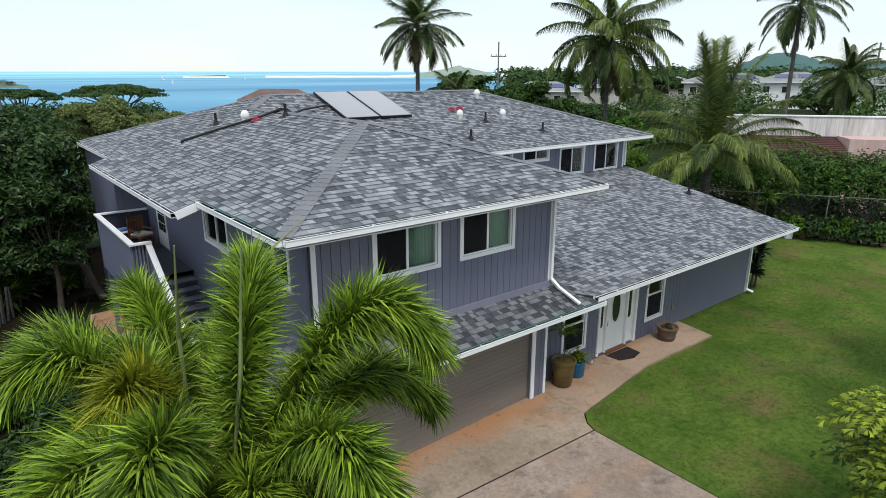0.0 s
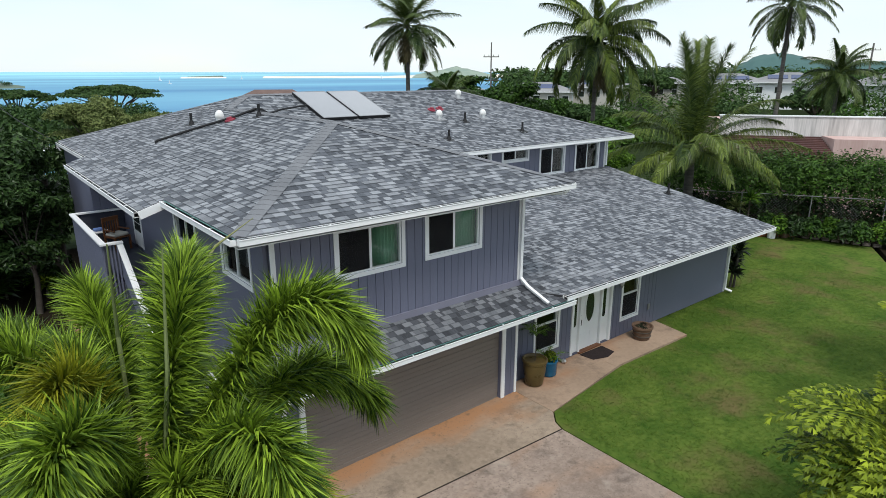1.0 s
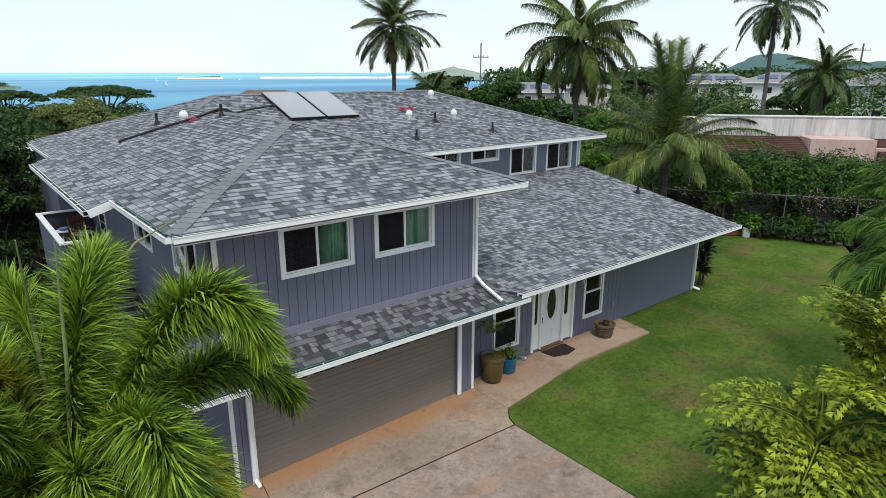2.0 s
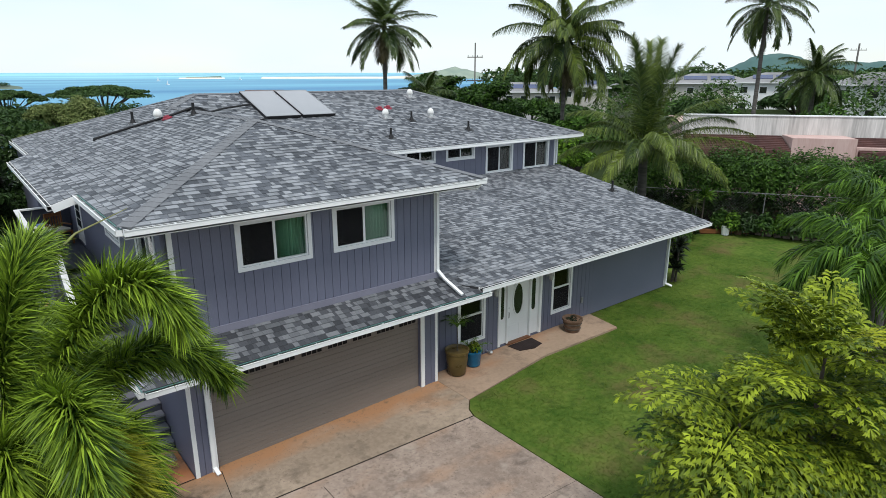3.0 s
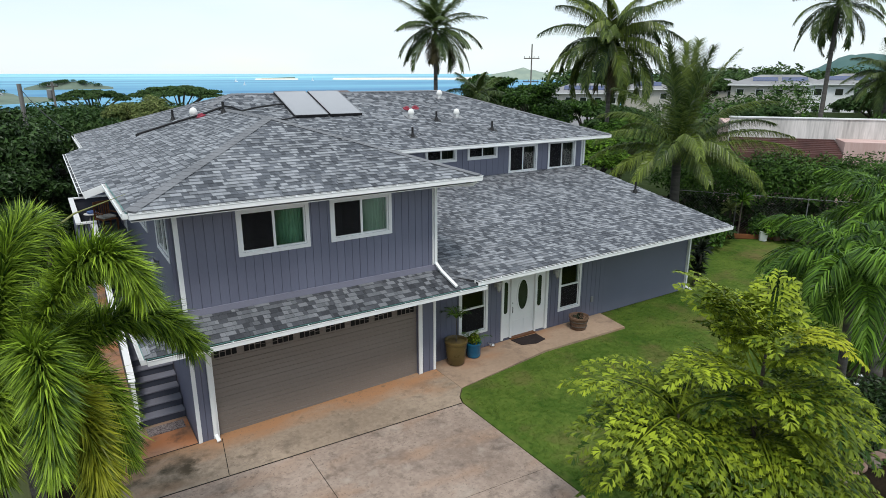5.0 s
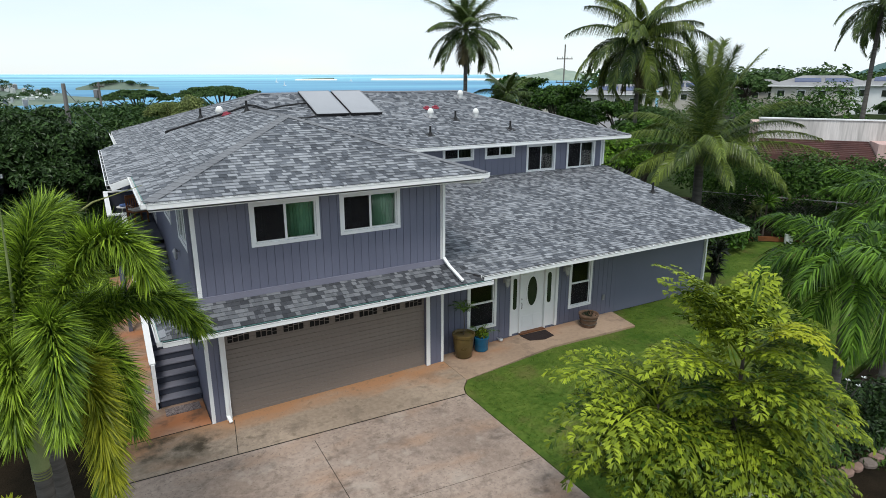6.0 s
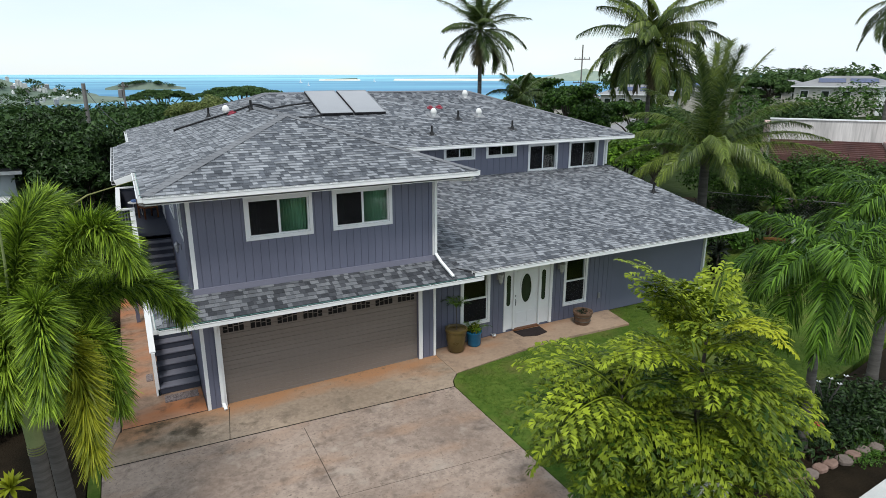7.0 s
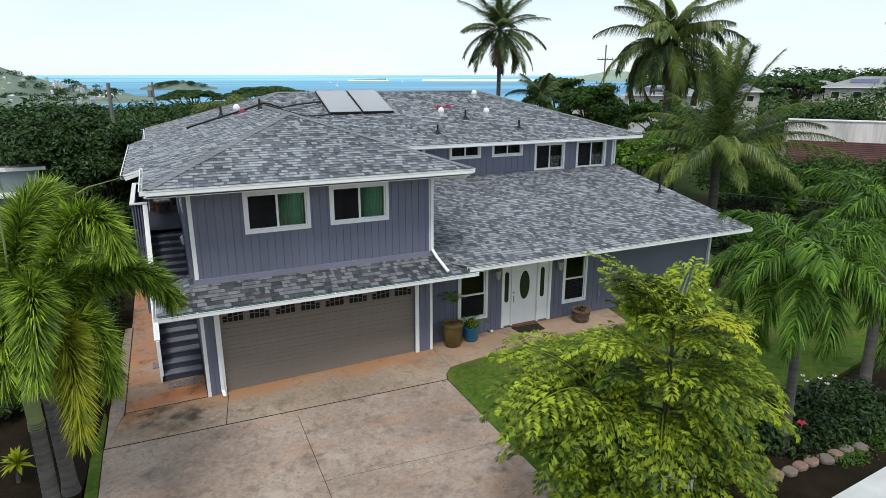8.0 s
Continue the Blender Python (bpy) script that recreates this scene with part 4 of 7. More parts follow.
M_DARKGLASS = stuff("dark_leaded_glass", (0.012, 0.018, 0.012), (0.03, 0.04, 0.03), 3, 0.12, spec=0.6)
hpart("oval_glass", oval(14.93, 1.43, 0.20, 0.50, 10.262, 10.272), M_DARKGLASS, fd, "dark oval leaded glass")
hpart("moulding", ring(Geo(), 14.93, 1.43, 0.20, 0.50, 10.245, 10.272, 0.045), M_WHITE, fd)
for x0, x1 in ((14.56, 14.88), (14.99, 15.31)):
    hpart("door_panel", Geo().box(x0, 10.258, 0.22, x1, 10.272, 0.62), M_WHITE, fd, bevel=0.008)
    hpart("door_panel", Geo().box(x0, 10.258, 2.0, x1, 10.272, 2.1), M_WHITE, fd, bevel=0.006)
hpart("door_handle", Geo().tube([(14.50, 10.25, 1.10), (14.50, 10.21, 1.08), (14.50, 10.21, 0.92), (14.50, 10.25, 0.88)], 0.012, 6).tube([(14.50, 10.255, 1.22), (14.50, 10.235, 1.22)], 0.03, 10), M_BLACK, fd, "black door handle and lock")
for x0, x1, gl in ((14.12, 14.40, 14.245), (15.47, 15.87, 15.64)):
    side = hpart("side_light", Geo().box(x0, 10.27, 0.07, x1, 10.31, 2.18), M_WHITE, fd)
    k = 10
    pts = [(gl + 0.078 * math.cos(a), 10.27, 1.86 + 0.1 * math.sin(a)) for a in np.linspace(0, math.pi, k)] + [(gl + 0.078 * math.cos(a), 10.27, 1.0 + 0.1 * math.sin(a)) for a in np.linspace(math.pi, 2 * math.pi, k)]
    hpart("side_glass", Geo().prism(pts, (0, -0.008, 0)), M_DARKGLASS, side, "dark rounded side glass")

# ---- curtains ----
def curtain(name, x0, x1, y, z0, z1, material, label, folds=9):
    g, n = Geo(), folds * 4
    for i in range(n + 1):
        x = x0 + (x1 - x0) * i / n
        dy = 0.045 * math.sin(2 * math.pi * i / 4) + 0.02 * math.sin(i * 1.7)
        g.v += [(x, y + dy, z0), (x, y + dy, z1), (x, y + dy + 0.004, z1), (x, y + dy + 0.004, z0)]
    for i in range(n):
        a = 4 * i
        g.f += [(a, a + 4, a + 5, a + 1), (a + 3, a + 2, a + 6, a + 7)]
    solo(name, g, material, label, "curtain", smooth=True)


for a, b, c, d in W_BED:
    curtain("curtain", (a + b) / 2 + 0.08, b + 0.05, 10.06, c - 0.25, d + 0.04, M_CURTAIN, "sea-green curtain hanging behind a bedroom window")
    curtain("curtain", a - 0.05, a + 0.32, 10.06, c - 0.25, d + 0.04, M_CURTAIN_W, "pale grey gathered curtain behind a bedroom window", 5)

# folded sheet that turns the near half of the side window green
SC = Geo()
for i in range(29):
    y, dx = 10.80 + 0.80 * i / 28, 0.03 * math.sin(1.57 * i) + 0.012 * math.sin(i * 1.7)
    SC.v += [(5.02 + dx, y, 3.95), (5.02 + dx, y, 5.24)]
SC.f += [(2 * i, 2 * i + 2, 2 * i + 3, 2 * i + 1) for i in range(28)]
solo("curtain", SC, M_SIDE_GREEN, "leaf-green folded sheet behind the side window", "curtain", smooth=True)

# near-black folded sheets, added to stand for unlit rooms behind the upper windows
M_ROOM_GLOOM = stuff("room_gloom", (0.008, 0.009, 0.012), (0.02, 0.022, 0.028), 1, 0.9, 0.004, 30)
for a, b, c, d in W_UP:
    curtain("curtain", a - 0.05, b + 0.05, 16.78, c - 0.2, d + 0.05, M_ROOM_GLOOM, "added dark sheet standing for the unlit room behind an upper window", 8)

# ---- downspouts ----
def spout(pts, name="downspout", material=M_WHITE):
    g = Geo()
    for p, q in zip(pts, pts[1:]):
        d = (Vector(q) - Vector(p)).normalized() * 0.03
        g.beam(Vector(p) - d, Vector(q) + d, 0.085, 0.06, up=(0, -1, 0.3))
    hpart(name, g, material, bevel=0.006)


spout([(12.10, 9.02, 5.53), (12.06, 9.1, 5.42), (11.42, 9.74, 5.38), (11.34, 9.775, 5.30), (11.34, 9.775, 3.22), (11.40, 9.55, 3.02), (11.47, 8.95, 2.76)])
spout([(23.70, 9.0, 2.66), (23.66, 9.2, 2.55), (23.24, 10.1, 2.45), (23.22, 10.17, 2.35), (23.22, 10.17, 0.14), (23.34, 9.98, 0.06)])
spout([(5.10, 8.98, 2.55), (5.13, 9.70, 2.36), (5.17, 9.765, 2.28), (5.17, 9.765, 0.0), (5.2, 9.62, -0.09)])
spout([(4.74, 9.95, 5.40), (4.74, 9.95, 3.2)], material=M_SMOOTH)
spout([(23.50, 16.36, 5.35), (23.50, 16.36, 4.25)])

# ---- stairs and balcony on the side ----
ST = thing("outdoor_stairs", (4.2, 11.4, -0.15), "dark blue-grey painted wooden side stairs with white-capped rail", "stairs")
RISE, GO = 0.18, 0.28
SX0, SX1 = 3.76, 4.78
steps = [(11.30 + GO * k, -0.15 + 0.205 * (k + 1)) for k in range(6)] + [(14.68 + GO * k, RISE * (k + 7)) for k in range(9)]
for i, (y, z) in enumerate(steps):
    end = steps[i + 1][0] if i + 1 < len(steps) else 17.2
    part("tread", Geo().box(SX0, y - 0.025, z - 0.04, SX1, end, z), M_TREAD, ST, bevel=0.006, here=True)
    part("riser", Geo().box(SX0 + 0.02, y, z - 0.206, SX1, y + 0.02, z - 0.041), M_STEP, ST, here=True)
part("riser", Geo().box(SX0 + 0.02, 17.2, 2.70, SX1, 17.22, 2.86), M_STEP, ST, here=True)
for x in (SX0, ):
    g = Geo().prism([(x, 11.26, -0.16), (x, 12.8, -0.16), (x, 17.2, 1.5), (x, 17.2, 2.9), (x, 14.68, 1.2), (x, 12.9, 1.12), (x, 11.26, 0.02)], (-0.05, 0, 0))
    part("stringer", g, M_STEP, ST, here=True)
rail_line = [(3.70, 11.30, 1.10), (3.70, 12.85, 2.05), (3.70, 14.6, 2.12), (3.70, 17.12, 3.86)]
for a, b in zip(rail_line, rail_line[1:]):
    part("rail_cap", Geo().beam(a, b, 0.15, 0.045), M_WHITE, ST, "white painted rail cap", here=True)
    g = Geo().prism([(3.72, a[1], a[2] - 0.03), (3.72, b[1], b[2] - 0.03), (3.72, b[1], b[2] - 0.95), (3.72, a[1], a[2] - 0.95)], (-0.04, 0, 0))
    part("rail_panel", g, M_SMOOTH, ST, here=True)
part("newel", Geo().box(3.66, 11.26, -0.165, 3.75, 11.35, 1.08), M_WHITE, ST, here=True)

BA = thing("balcony", (4.0, 19.4, 2.9), "grey boarded balcony with white-capped parapet above the side path", "balcony")
# deck and inner faces are darker than the outer boards
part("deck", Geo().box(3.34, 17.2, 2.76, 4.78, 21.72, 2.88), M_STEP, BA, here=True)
for i in range(22):
    y = 17.12 + i * 0.2
    part("board", Geo().box(3.27, y + 0.005, 2.2, 3.31, min(y + 0.195, 21.6), 3.86), M_SIDING, BA, here=True)
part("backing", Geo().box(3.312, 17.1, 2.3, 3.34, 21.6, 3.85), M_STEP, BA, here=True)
for i in range(5):
    part("baluster", Geo().box(3.36 + i * 0.085, 17.1, 2.3, 3.40 + i * 0.085, 17.14, 3.86), M_SMOOTH, BA, here=True)
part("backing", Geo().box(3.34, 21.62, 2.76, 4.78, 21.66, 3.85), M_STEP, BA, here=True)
for a, b in (((3.30, 17.04, 3.885), (3.30, 21.70, 3.885)), ((3.23, 17.11, 3.886), (3.78, 17.11, 3.886)), ((3.23, 21.63, 3.886), (4.78, 21.63, 3.886))):
    part("rail_cap", Geo().beam(a, b, 0.15, 0.05), M_WHITE, BA, "white painted parapet cap", here=True)
for y in (17.2, 21.5):
    part("post", Geo().box(3.36, y, -0.17, 3.48, y + 0.12, 2.76), M_SMOOTH, BA, here=True)

bd = hpart("balcony_door", Geo().box(4.775, 19.45, 2.95, 4.80, 19.53, 5.0).box(4.775, 20.37, 2.95, 4.80, 20.45, 5.0).box(4.775, 19.53, 4.92, 4.80, 20.37, 5.0).box(4.79, 19.53, 2.95, 4.83, 20.37, 4.92), M_WHITE, label="white glazed balcony door")
for i in range(3):
    for j in range(5):
        hpart("pane", Geo().box(4.783, 19.6 + i * 0.25, 3.45 + j * 0.28, 4.789, 19.6 + i * 0.25 + 0.22, 3.45 + j * 0.28 + 0.25), M_DARKGLASS, bd)

M_TOWEL = stuff("blue_towel", (0.10, 0.18, 0.42), (0.2, 0.3, 0.6), 5, 0.95, 0.003, 60)
CH = thing("wooden_chair", (4.25, 20.3, 2.88), "brown wooden armchair with a pale cushion on the balcony", "chair", turn=25)
part("seat", Geo().box(-0.28, -0.26, 0.40, 0.28, 0.26, 0.45), M_WOOD, CH, bevel=0.01)
part("cushion", Geo().box(-0.25, -0.23, 0.45, 0.25, 0.23, 0.54), M_CLOTH, CH, "pale seat cushion", bevel=0.03)
for x in (-0.25, 0.25):
    for y in (-0.23, 0.23):
        part("leg", Geo().box(x - 0.025, y - 0.025, 0, x + 0.025, y + 0.025, 0.42), M_WOOD, CH)
    part("armrest", Geo().box(x - 0.03, -0.26, 0.62, x + 0.03, 0.26, 0.66), M_WOOD, CH, bevel=0.01)
part("backrest", Geo().box(-0.28, 0.22, 0.90, 0.28, 0.27, 1.02).box(-0.28, 0.22, 0.44, -0.23, 0.27, 0.90).box(0.23, 0.22, 0.44, 0.28, 0.27, 0.90), M_WOOD, CH, bevel=0.008)
for k in range(5):
    part("back_slat", Geo().box(-0.19 + k * 0.085, 0.235, 0.45, -0.15 + k * 0.085, 0.255, 0.905), M_WOOD, CH)
TB = thing("side_table", (3.85, 20.9, 2.88), "small white side table on the balcony", "table")
part("tabletop", Geo().lathe([(0.26, 0.50), (0.27, 0.52), (0.26, 0.54)], 20), M_WHITE, TB)
for k in range(3):
    a = k * 2.1
    part("leg", Geo().tube([(0.2 * math.cos(a), 0.2 * math.sin(a), 0), (0.15 * math.cos(a), 0.15 * math.sin(a), 0.51)], 0.018, 6), M_WHITE, TB)
solo("folded_towel", Geo().box(-0.14, -0.1, 0, 0.14, 0.1, 0.09), M_TOWEL, "folded blue towel on the side table", "towel", bevel=0.03, at=pose(3.85, 20.9, 3.42, 0, 0, 20))

# ---- on the roof ----
def on_main(x, y, up=0.0):
    return (x, y, 5.57 + (y - 15.75) * SLOPE + up)


TILT_R = math.degrees(math.atan(SLOPE))
for x in (10.82, 12.24):
    SP = thing("solar_water_panel", on_main(x, 18.80, 0.02), "flat grey glazed solar water panel in a black frame on the roof", "solar panel", "solar panels")
    SP.matrix_basis = Matrix.Translation(on_main(x, 18.80, 0.04)) @ pose(0, 0, 0, TILT_R + 0.6, 0, 0)
    part("case", Geo().box(0, 0, 0.0, 1.34, 2.48, 0.09), M_BLACK, SP, bevel=0.006)
    part("glass", Geo().box(0.035, 0.035, 0.0905, 1.305, 2.445, 0.096), M_SOLAR, SP, "grey matt solar glass")
    part("edge_trim", Geo().box(0.0, 0.0, 0.088, 1.34, 0.03, 0.10).box(0, 2.45, 0.088, 1.34, 2.48, 0.10).box(0, 0.03, 0.088, 0.03, 2.45, 0.10).box(1.31, 0.03, 0.088, 1.34, 2.45, 0.10), M_GREY, SP)
    for fx in (0.1, 1.2):
        part("bracket", Geo().box(fx, 0.0, -0.06, fx + 0.05, 0.1, 0.0), M_BLACK, SP)


def on_left(x, y, up=0.0):
    return (x, y, Z_L(x) + up)


hose = [on_left(5.45, 19.15, 0.07), on_left(6.4, 18.75, 0.07), on_left(7.5, 18.05, 0.08), on_left(8.07, 17.9, 0.10), (8.35, 18.1, 7.12), (8.9, 18.9, 6.93), (9.6, 19.55, 7.0), (10.3, 19.75, 7.06), (10.78, 19.95, 7.09)]
solo("roof_pipe", Geo().tube(hose, 0.036, 8).tube([on_left(5.45, 19.15, -0.02), on_left(5.45, 19.15, 0.09)], 0.05, 8), M_BLACK, "black insulated pipe run across the shingles to the panels", "pipe", smooth=True)
hose = [on_left(7.9, 18.0, 0.07), (8.2, 17.8, 7.08), (8.9, 18.1, 6.86), (9.7, 18.35, 6.62), (10.4, 18.6, 6.60), (10.9, 18.82, 6.66)]
solo("roof_pipe", Geo().tube(hose, 0.03, 8), M_BLACK, "thin black hose looped on the shingles to the panels", "pipe", smooth=True)


def vent_pipe(at, h=0.36, tilt=(0, 0)):
    V = thing("vent_pipe", at, "black plumbing vent pipe with flashing on the roof", "vent pipe", "vent pipes")
    part("pipe", Geo().tube([(0, 0, -0.06), (0, 0, h)], 0.042, 10), M_BLACK, V, smooth=True)
    part("boot", Geo().lathe([(0.10, 0.0), (0.055, 0.12), (0.05, 0.13)], 12), M_BLACK, V)
    g = Geo()
    g.box(-0.16, -0.18, -0.01, 0.16, 0.16, 0.012)
    f = part("flashing", g, M_BLACK, V)
    f.matrix_basis = pose(0, 0, 0.01, tilt[0], tilt[1], 0)


def vent_dome(at, tilt=(0, 0), r=0.135):
    V = thing("roof_vent", at, "white domed roof vent on a metal base", "roof vent", "roof vents")
    part("dome", Geo().lathe([(r * 0.8, 0.10), (r, 0.14), (r * 0.98, 0.20), (r * 0.8, 0.28), (r * 0.45, 0.33), (0.01, 0.345)], 16), M_DOME, V, smooth=True)
    part("collar", Geo().lathe([(r * 0.85, -0.04), (r * 0.78, 0.12)], 16), M_ALU, V)
    f = part("flashing", Geo().box(-0.24, -0.26, 0.0, 0.24, 0.22, 0.012), M_GREY, V)
    f.matrix_basis = pose(0, 0, 0.02, tilt[0], tilt[1], 0)


for x, y in ((14.68, 16.72), (16.63, 18.1), (18.62, 16.9)):
    vent_pipe(on_main(x, y), tilt=(TILT_R, 0))
for x, y in ((15.65, 18.5), (17.8, 18.35), (18.3, 20.5)):
    vent_dome(on_main(x, y), (TILT_R, 0))
vent_pipe(on_left(7.83, 17.1), tilt=(0, -TILT_R))
vent_pipe(on_left(6.75, 19.9), tilt=(0, -TILT_R))
vent_dome(on_left(7.2, 18.6), (0, -TILT_R))
vent_pipe((23.07, 12.9, Z_LOW(12.9)), 0.42, (10.4, 0))
for at, tl in ((on_left(7.33, 18.1, 0.02), (0, -TILT_R)), (on_main(15.9, 19.3, 0.02), (TILT_R, 0)), (on_main(16.35, 19.35, 0.02), (TILT_R, 0))):
    o = solo("roof_flange", Geo().lathe([(0.17, 0.0), (0.16, 0.03), (0.10, 0.05), (0.08, 0.10), (0.02, 0.11)], 12), M_REDC, "low red capped roof outlet", "roof outlet", "roof outlets", at=Matrix.Translation(at) @ pose(0, 0, 0, tl[0], tl[1], 0))

# ---- lamps and fittings on the walls ----
M_LAMPGLASS = stuff("dusty_lamp_glass", (0.30, 0.31, 0.32), (0.55, 0.56, 0.57), 12, 0.15, spec=0.6)


def lantern(at, turn=0, size=1.0):
    Ln = thing("wall_lantern", at, "grey metal wall lantern with clear glass", "wall lamp", "wall lanterns", turn=turn)
    Ln.scale = (size, size, size)
    part("plate", Geo().box(-0.06, -0.02, -0.12, 0.06, 0.0, 0.14), M_GREY, Ln, bevel=0.01)
    part("arm", Geo().tube([(0, -0.02, 0.06), (0, -0.10, 0.14), (0, -0.16, 0.12)], 0.012, 6), M_GREY, Ln)
    part("cap", Geo().lathe([(0.12, 0.10), (0.06, 0.18), (0.015, 0.22), (0.01, 0.28)], 8, (0, -0.16, 0)), M_GREY, Ln)
    part("glass", Geo().lathe([(0.06, -0.18), (0.10, 0.09)], 8, (0, -0.16, 0)), M_LAMPGLASS, Ln, "dusty clear lantern glass")
    part("finial", Geo().lathe([(0.01, -0.26), (0.03, -0.22), (0.05, -0.18)], 8, (0, -0.16, 0)), M_GREY, Ln)


lantern((13.80, 10.23, 2.02))
lantern((16.22, 10.23, 2.02))
lantern((4.80, 12.75, 3.52), -90, 0.7)
hpart("outlet_box", Geo().box(18.0, 10.2, 0.55, 18.1, 10.232, 0.75), M_GREY)

# ---- plants ----
def leaf_mat(name, a, b, rough=0.45, trans=0.14, island=0.7, single=0.3, spec=0.12, skew=1.5):
    return stuff(name, a, b, 1.5, rough, 0, 10, island=island, single=single, spread=0.2, spec=spec, trans=trans, skew=skew)


M_FOX = leaf_mat("foxtail_leaf", (0.004, 0.030, 0.006), (0.46, 0.66, 0.06), rough=0.4, trans=0.15, island=1.4, single=0.3, spec=0.15, skew=1.66)
M_FOX_OLD = leaf_mat("yellowing_foxtail_leaf", (0.03, 0.06, 0.005), (0.46, 0.46, 0.035), rough=0.42, trans=0.14, island=1.1, single=0.2, spec=0.16)
M_GARDEN = leaf_mat("garden_palm_leaf", (0.004, 0.024, 0.004), (0.21, 0.39, 0.04), rough=0.42, island=1.3, spec=0.12, skew=1.75)
M_FISH_NEW = leaf_mat("young_fishtail_leaf", (0.20, 0.24, 0.01), (0.42, 0.44, 0.03))
M_COCO = leaf_mat("coconut_leaf", (0.007, 0.026, 0.008), (0.17, 0.23, 0.06), rough=0.33, island=1.0, single=0.6, spec=0.2)
M_COCO_YOUNG = leaf_mat("young_coconut_leaf", (0.004, 0.022, 0.007), (0.27, 0.35, 0.06), rough=0.33, island=1.1, single=0.9, spec=0.2, skew=1.9)
M_FISH = leaf_mat("fishtail_leaf", (0.005, 0.030, 0.003), (0.41, 0.50, 0.035), rough=0.4, island=1.3, single=0.8, spec=0.13, skew=2.0)
M_DRY = leaf_mat("dry_frond", (0.05, 0.045, 0.02), (0.20, 0.17, 0.09))
M_MANGO = leaf_mat("mango_leaf", (0.003, 0.011, 0.003), (0.07, 0.135, 0.035), rough=0.4, island=0.9, spec=0.2)
M_OLIVE = leaf_mat("pale_tree_leaf", (0.05, 0.085, 0.02), (0.31, 0.35, 0.13), island=0.9)
M_MONKEY = leaf_mat("spreading_tree_leaf", (0.012, 0.036, 0.010), (0.09, 0.155, 0.045))
M_HEDGE = leaf_mat("hedge_leaf", (0.005, 0.022, 0.004), (0.11, 0.23, 0.03), spec=0.2)
M_TRUNK = stuff("palm_trunk", (0.04, 0.036, 0.033), (0.15, 0.14, 0.128), 1.2, 0.9, 0.01, 12, stretch=(0.6, 0.6, 6))
M_SHAFT = stuff("palm_crownshaft", (0.12, 0.16, 0.06), (0.24, 0.28, 0.12), 1.5, 0.5)
M_BARK = stuff("tree_bark", (0.04, 0.032, 0.025), (0.11, 0.095, 0.08), 2, 0.95, 0.02, 14)
M_STALK = stuff("palm_stalk", (0.12, 0.14, 0.04), (0.22, 0.22, 0.08), 2, 0.6)


def strips(base, mid, tip, side, w):
    """Many tapered leaflets at once: arrays of points, each leaflet a quad and a point."""
    n = len(base)
    v = np.stack([base - side * w * 0.35, base + side * w * 0.35, mid + side * w * 0.5, mid - side * w * 0.5, tip], 1).reshape(-1, 3)
    f = []
    for i in range(n):
        k = 5 * i
        f.append((k, k + 1, k + 2, k + 3))
        f.append((k + 3, k + 2, k + 4))
    return v, f


def rachis(length, rise, bend, n=24, sway=0.0):
    """The midrib's points and directions in its own x-z plane, starting at the origin."""
    s = np.linspace(0, 1, n)
    ang = np.radians(rise - bend * s ** 1.3)
    d = np.stack([np.cos(ang), sway * s, np.sin(ang)], 1)
    d /= np.linalg.norm(d, axis=1)[:, None]
    p = np.zeros((n, 3))
    p[1:] = np.cumsum((d[1:] + d[:-1]) / 2 * length / (n - 1), 0)
    return s, p, d


def unit(a):
    return a / np.maximum(np.linalg.norm(a, axis=-1, keepdims=True), 1e-9)


def frond(length, rise, bend, count, leaf, width, start=0.15, sway=0.0, hang=0.5, ruffle=0.08):
    """One feather frond as a Geo: two drooping rows of leaflets along an arching rib."""
    s, p, d = rachis(length, rise, bend, 24, sway)
    t = np.linspace(start, 1.0, count)
    pos = np.stack([np.interp(t, s, p[:, k]) for k in range(3)], 1)
    dr = unit(np.stack([np.interp(t, s, d[:, k]) for k in range(3)], 1))
    side0 = unit(np.cross(dr, np.array([0, 0, 1.0])))
    up0 = np.cross(side0, dr)
    sg = np.where(np.arange(count) % 2 == 0, 1.0, -1.0)
    lift = RNG.normal(0.3, ruffle, count)
    across = unit(side0 * sg[:, None] + up0 * lift[:, None])
    sweep = 0.45 + 1.0 * t + RNG.normal(0, 0.07, count)
    size = leaf * (0.45 + 0.95 * np.sin(np.pi * np.clip(t, 0.0, 1) ** 0.7) ** 0.8) * RNG.uniform(0.85, 1.1, count)
    way = unit(across + dr * sweep[:, None])
    mid = pos + way * size[:, None] * 0.30
    way2 = unit(way + np.array([0, 0, -1.0]) * hang * RNG.uniform(0.65, 1.2, (count, 1)))
    tip = mid + way2 * size[:, None] * 0.70
    sd = unit(np.cross(way, unit(RNG.normal(0, 1, (count, 3)) * 0.4 + up0)))
    g = Geo()
    v, f = strips(pos, mid, tip, sd, width * RNG.uniform(0.8, 1.2, (count, 1)))
    g.add(v, f)
    g.tube([tuple(q) for q in p[::3]], [max(0.028 * (1 - k / 8), 0.006) * (length / 2.2) ** 0.5 for k in range(len(p[::3]))], 5)
    return g


def ringed_trunk(height, r0, r1, lean=(0, 0), rings=26, k=10):
    pts, rad = [], []
    for i in range(rings * 2 + 1):
        s = i / (rings * 2)
        pts.append((lean[0] * s ** 1.3, lean[1] * s ** 1.3, height * s))
        rad.append((r0 + (r1 - r0) * s + (0.25 * r0 * max(0, 1 - s * 8))) * (1.035 if i % 2 else 1.0))
    return Geo().tube(pts, rad, k)


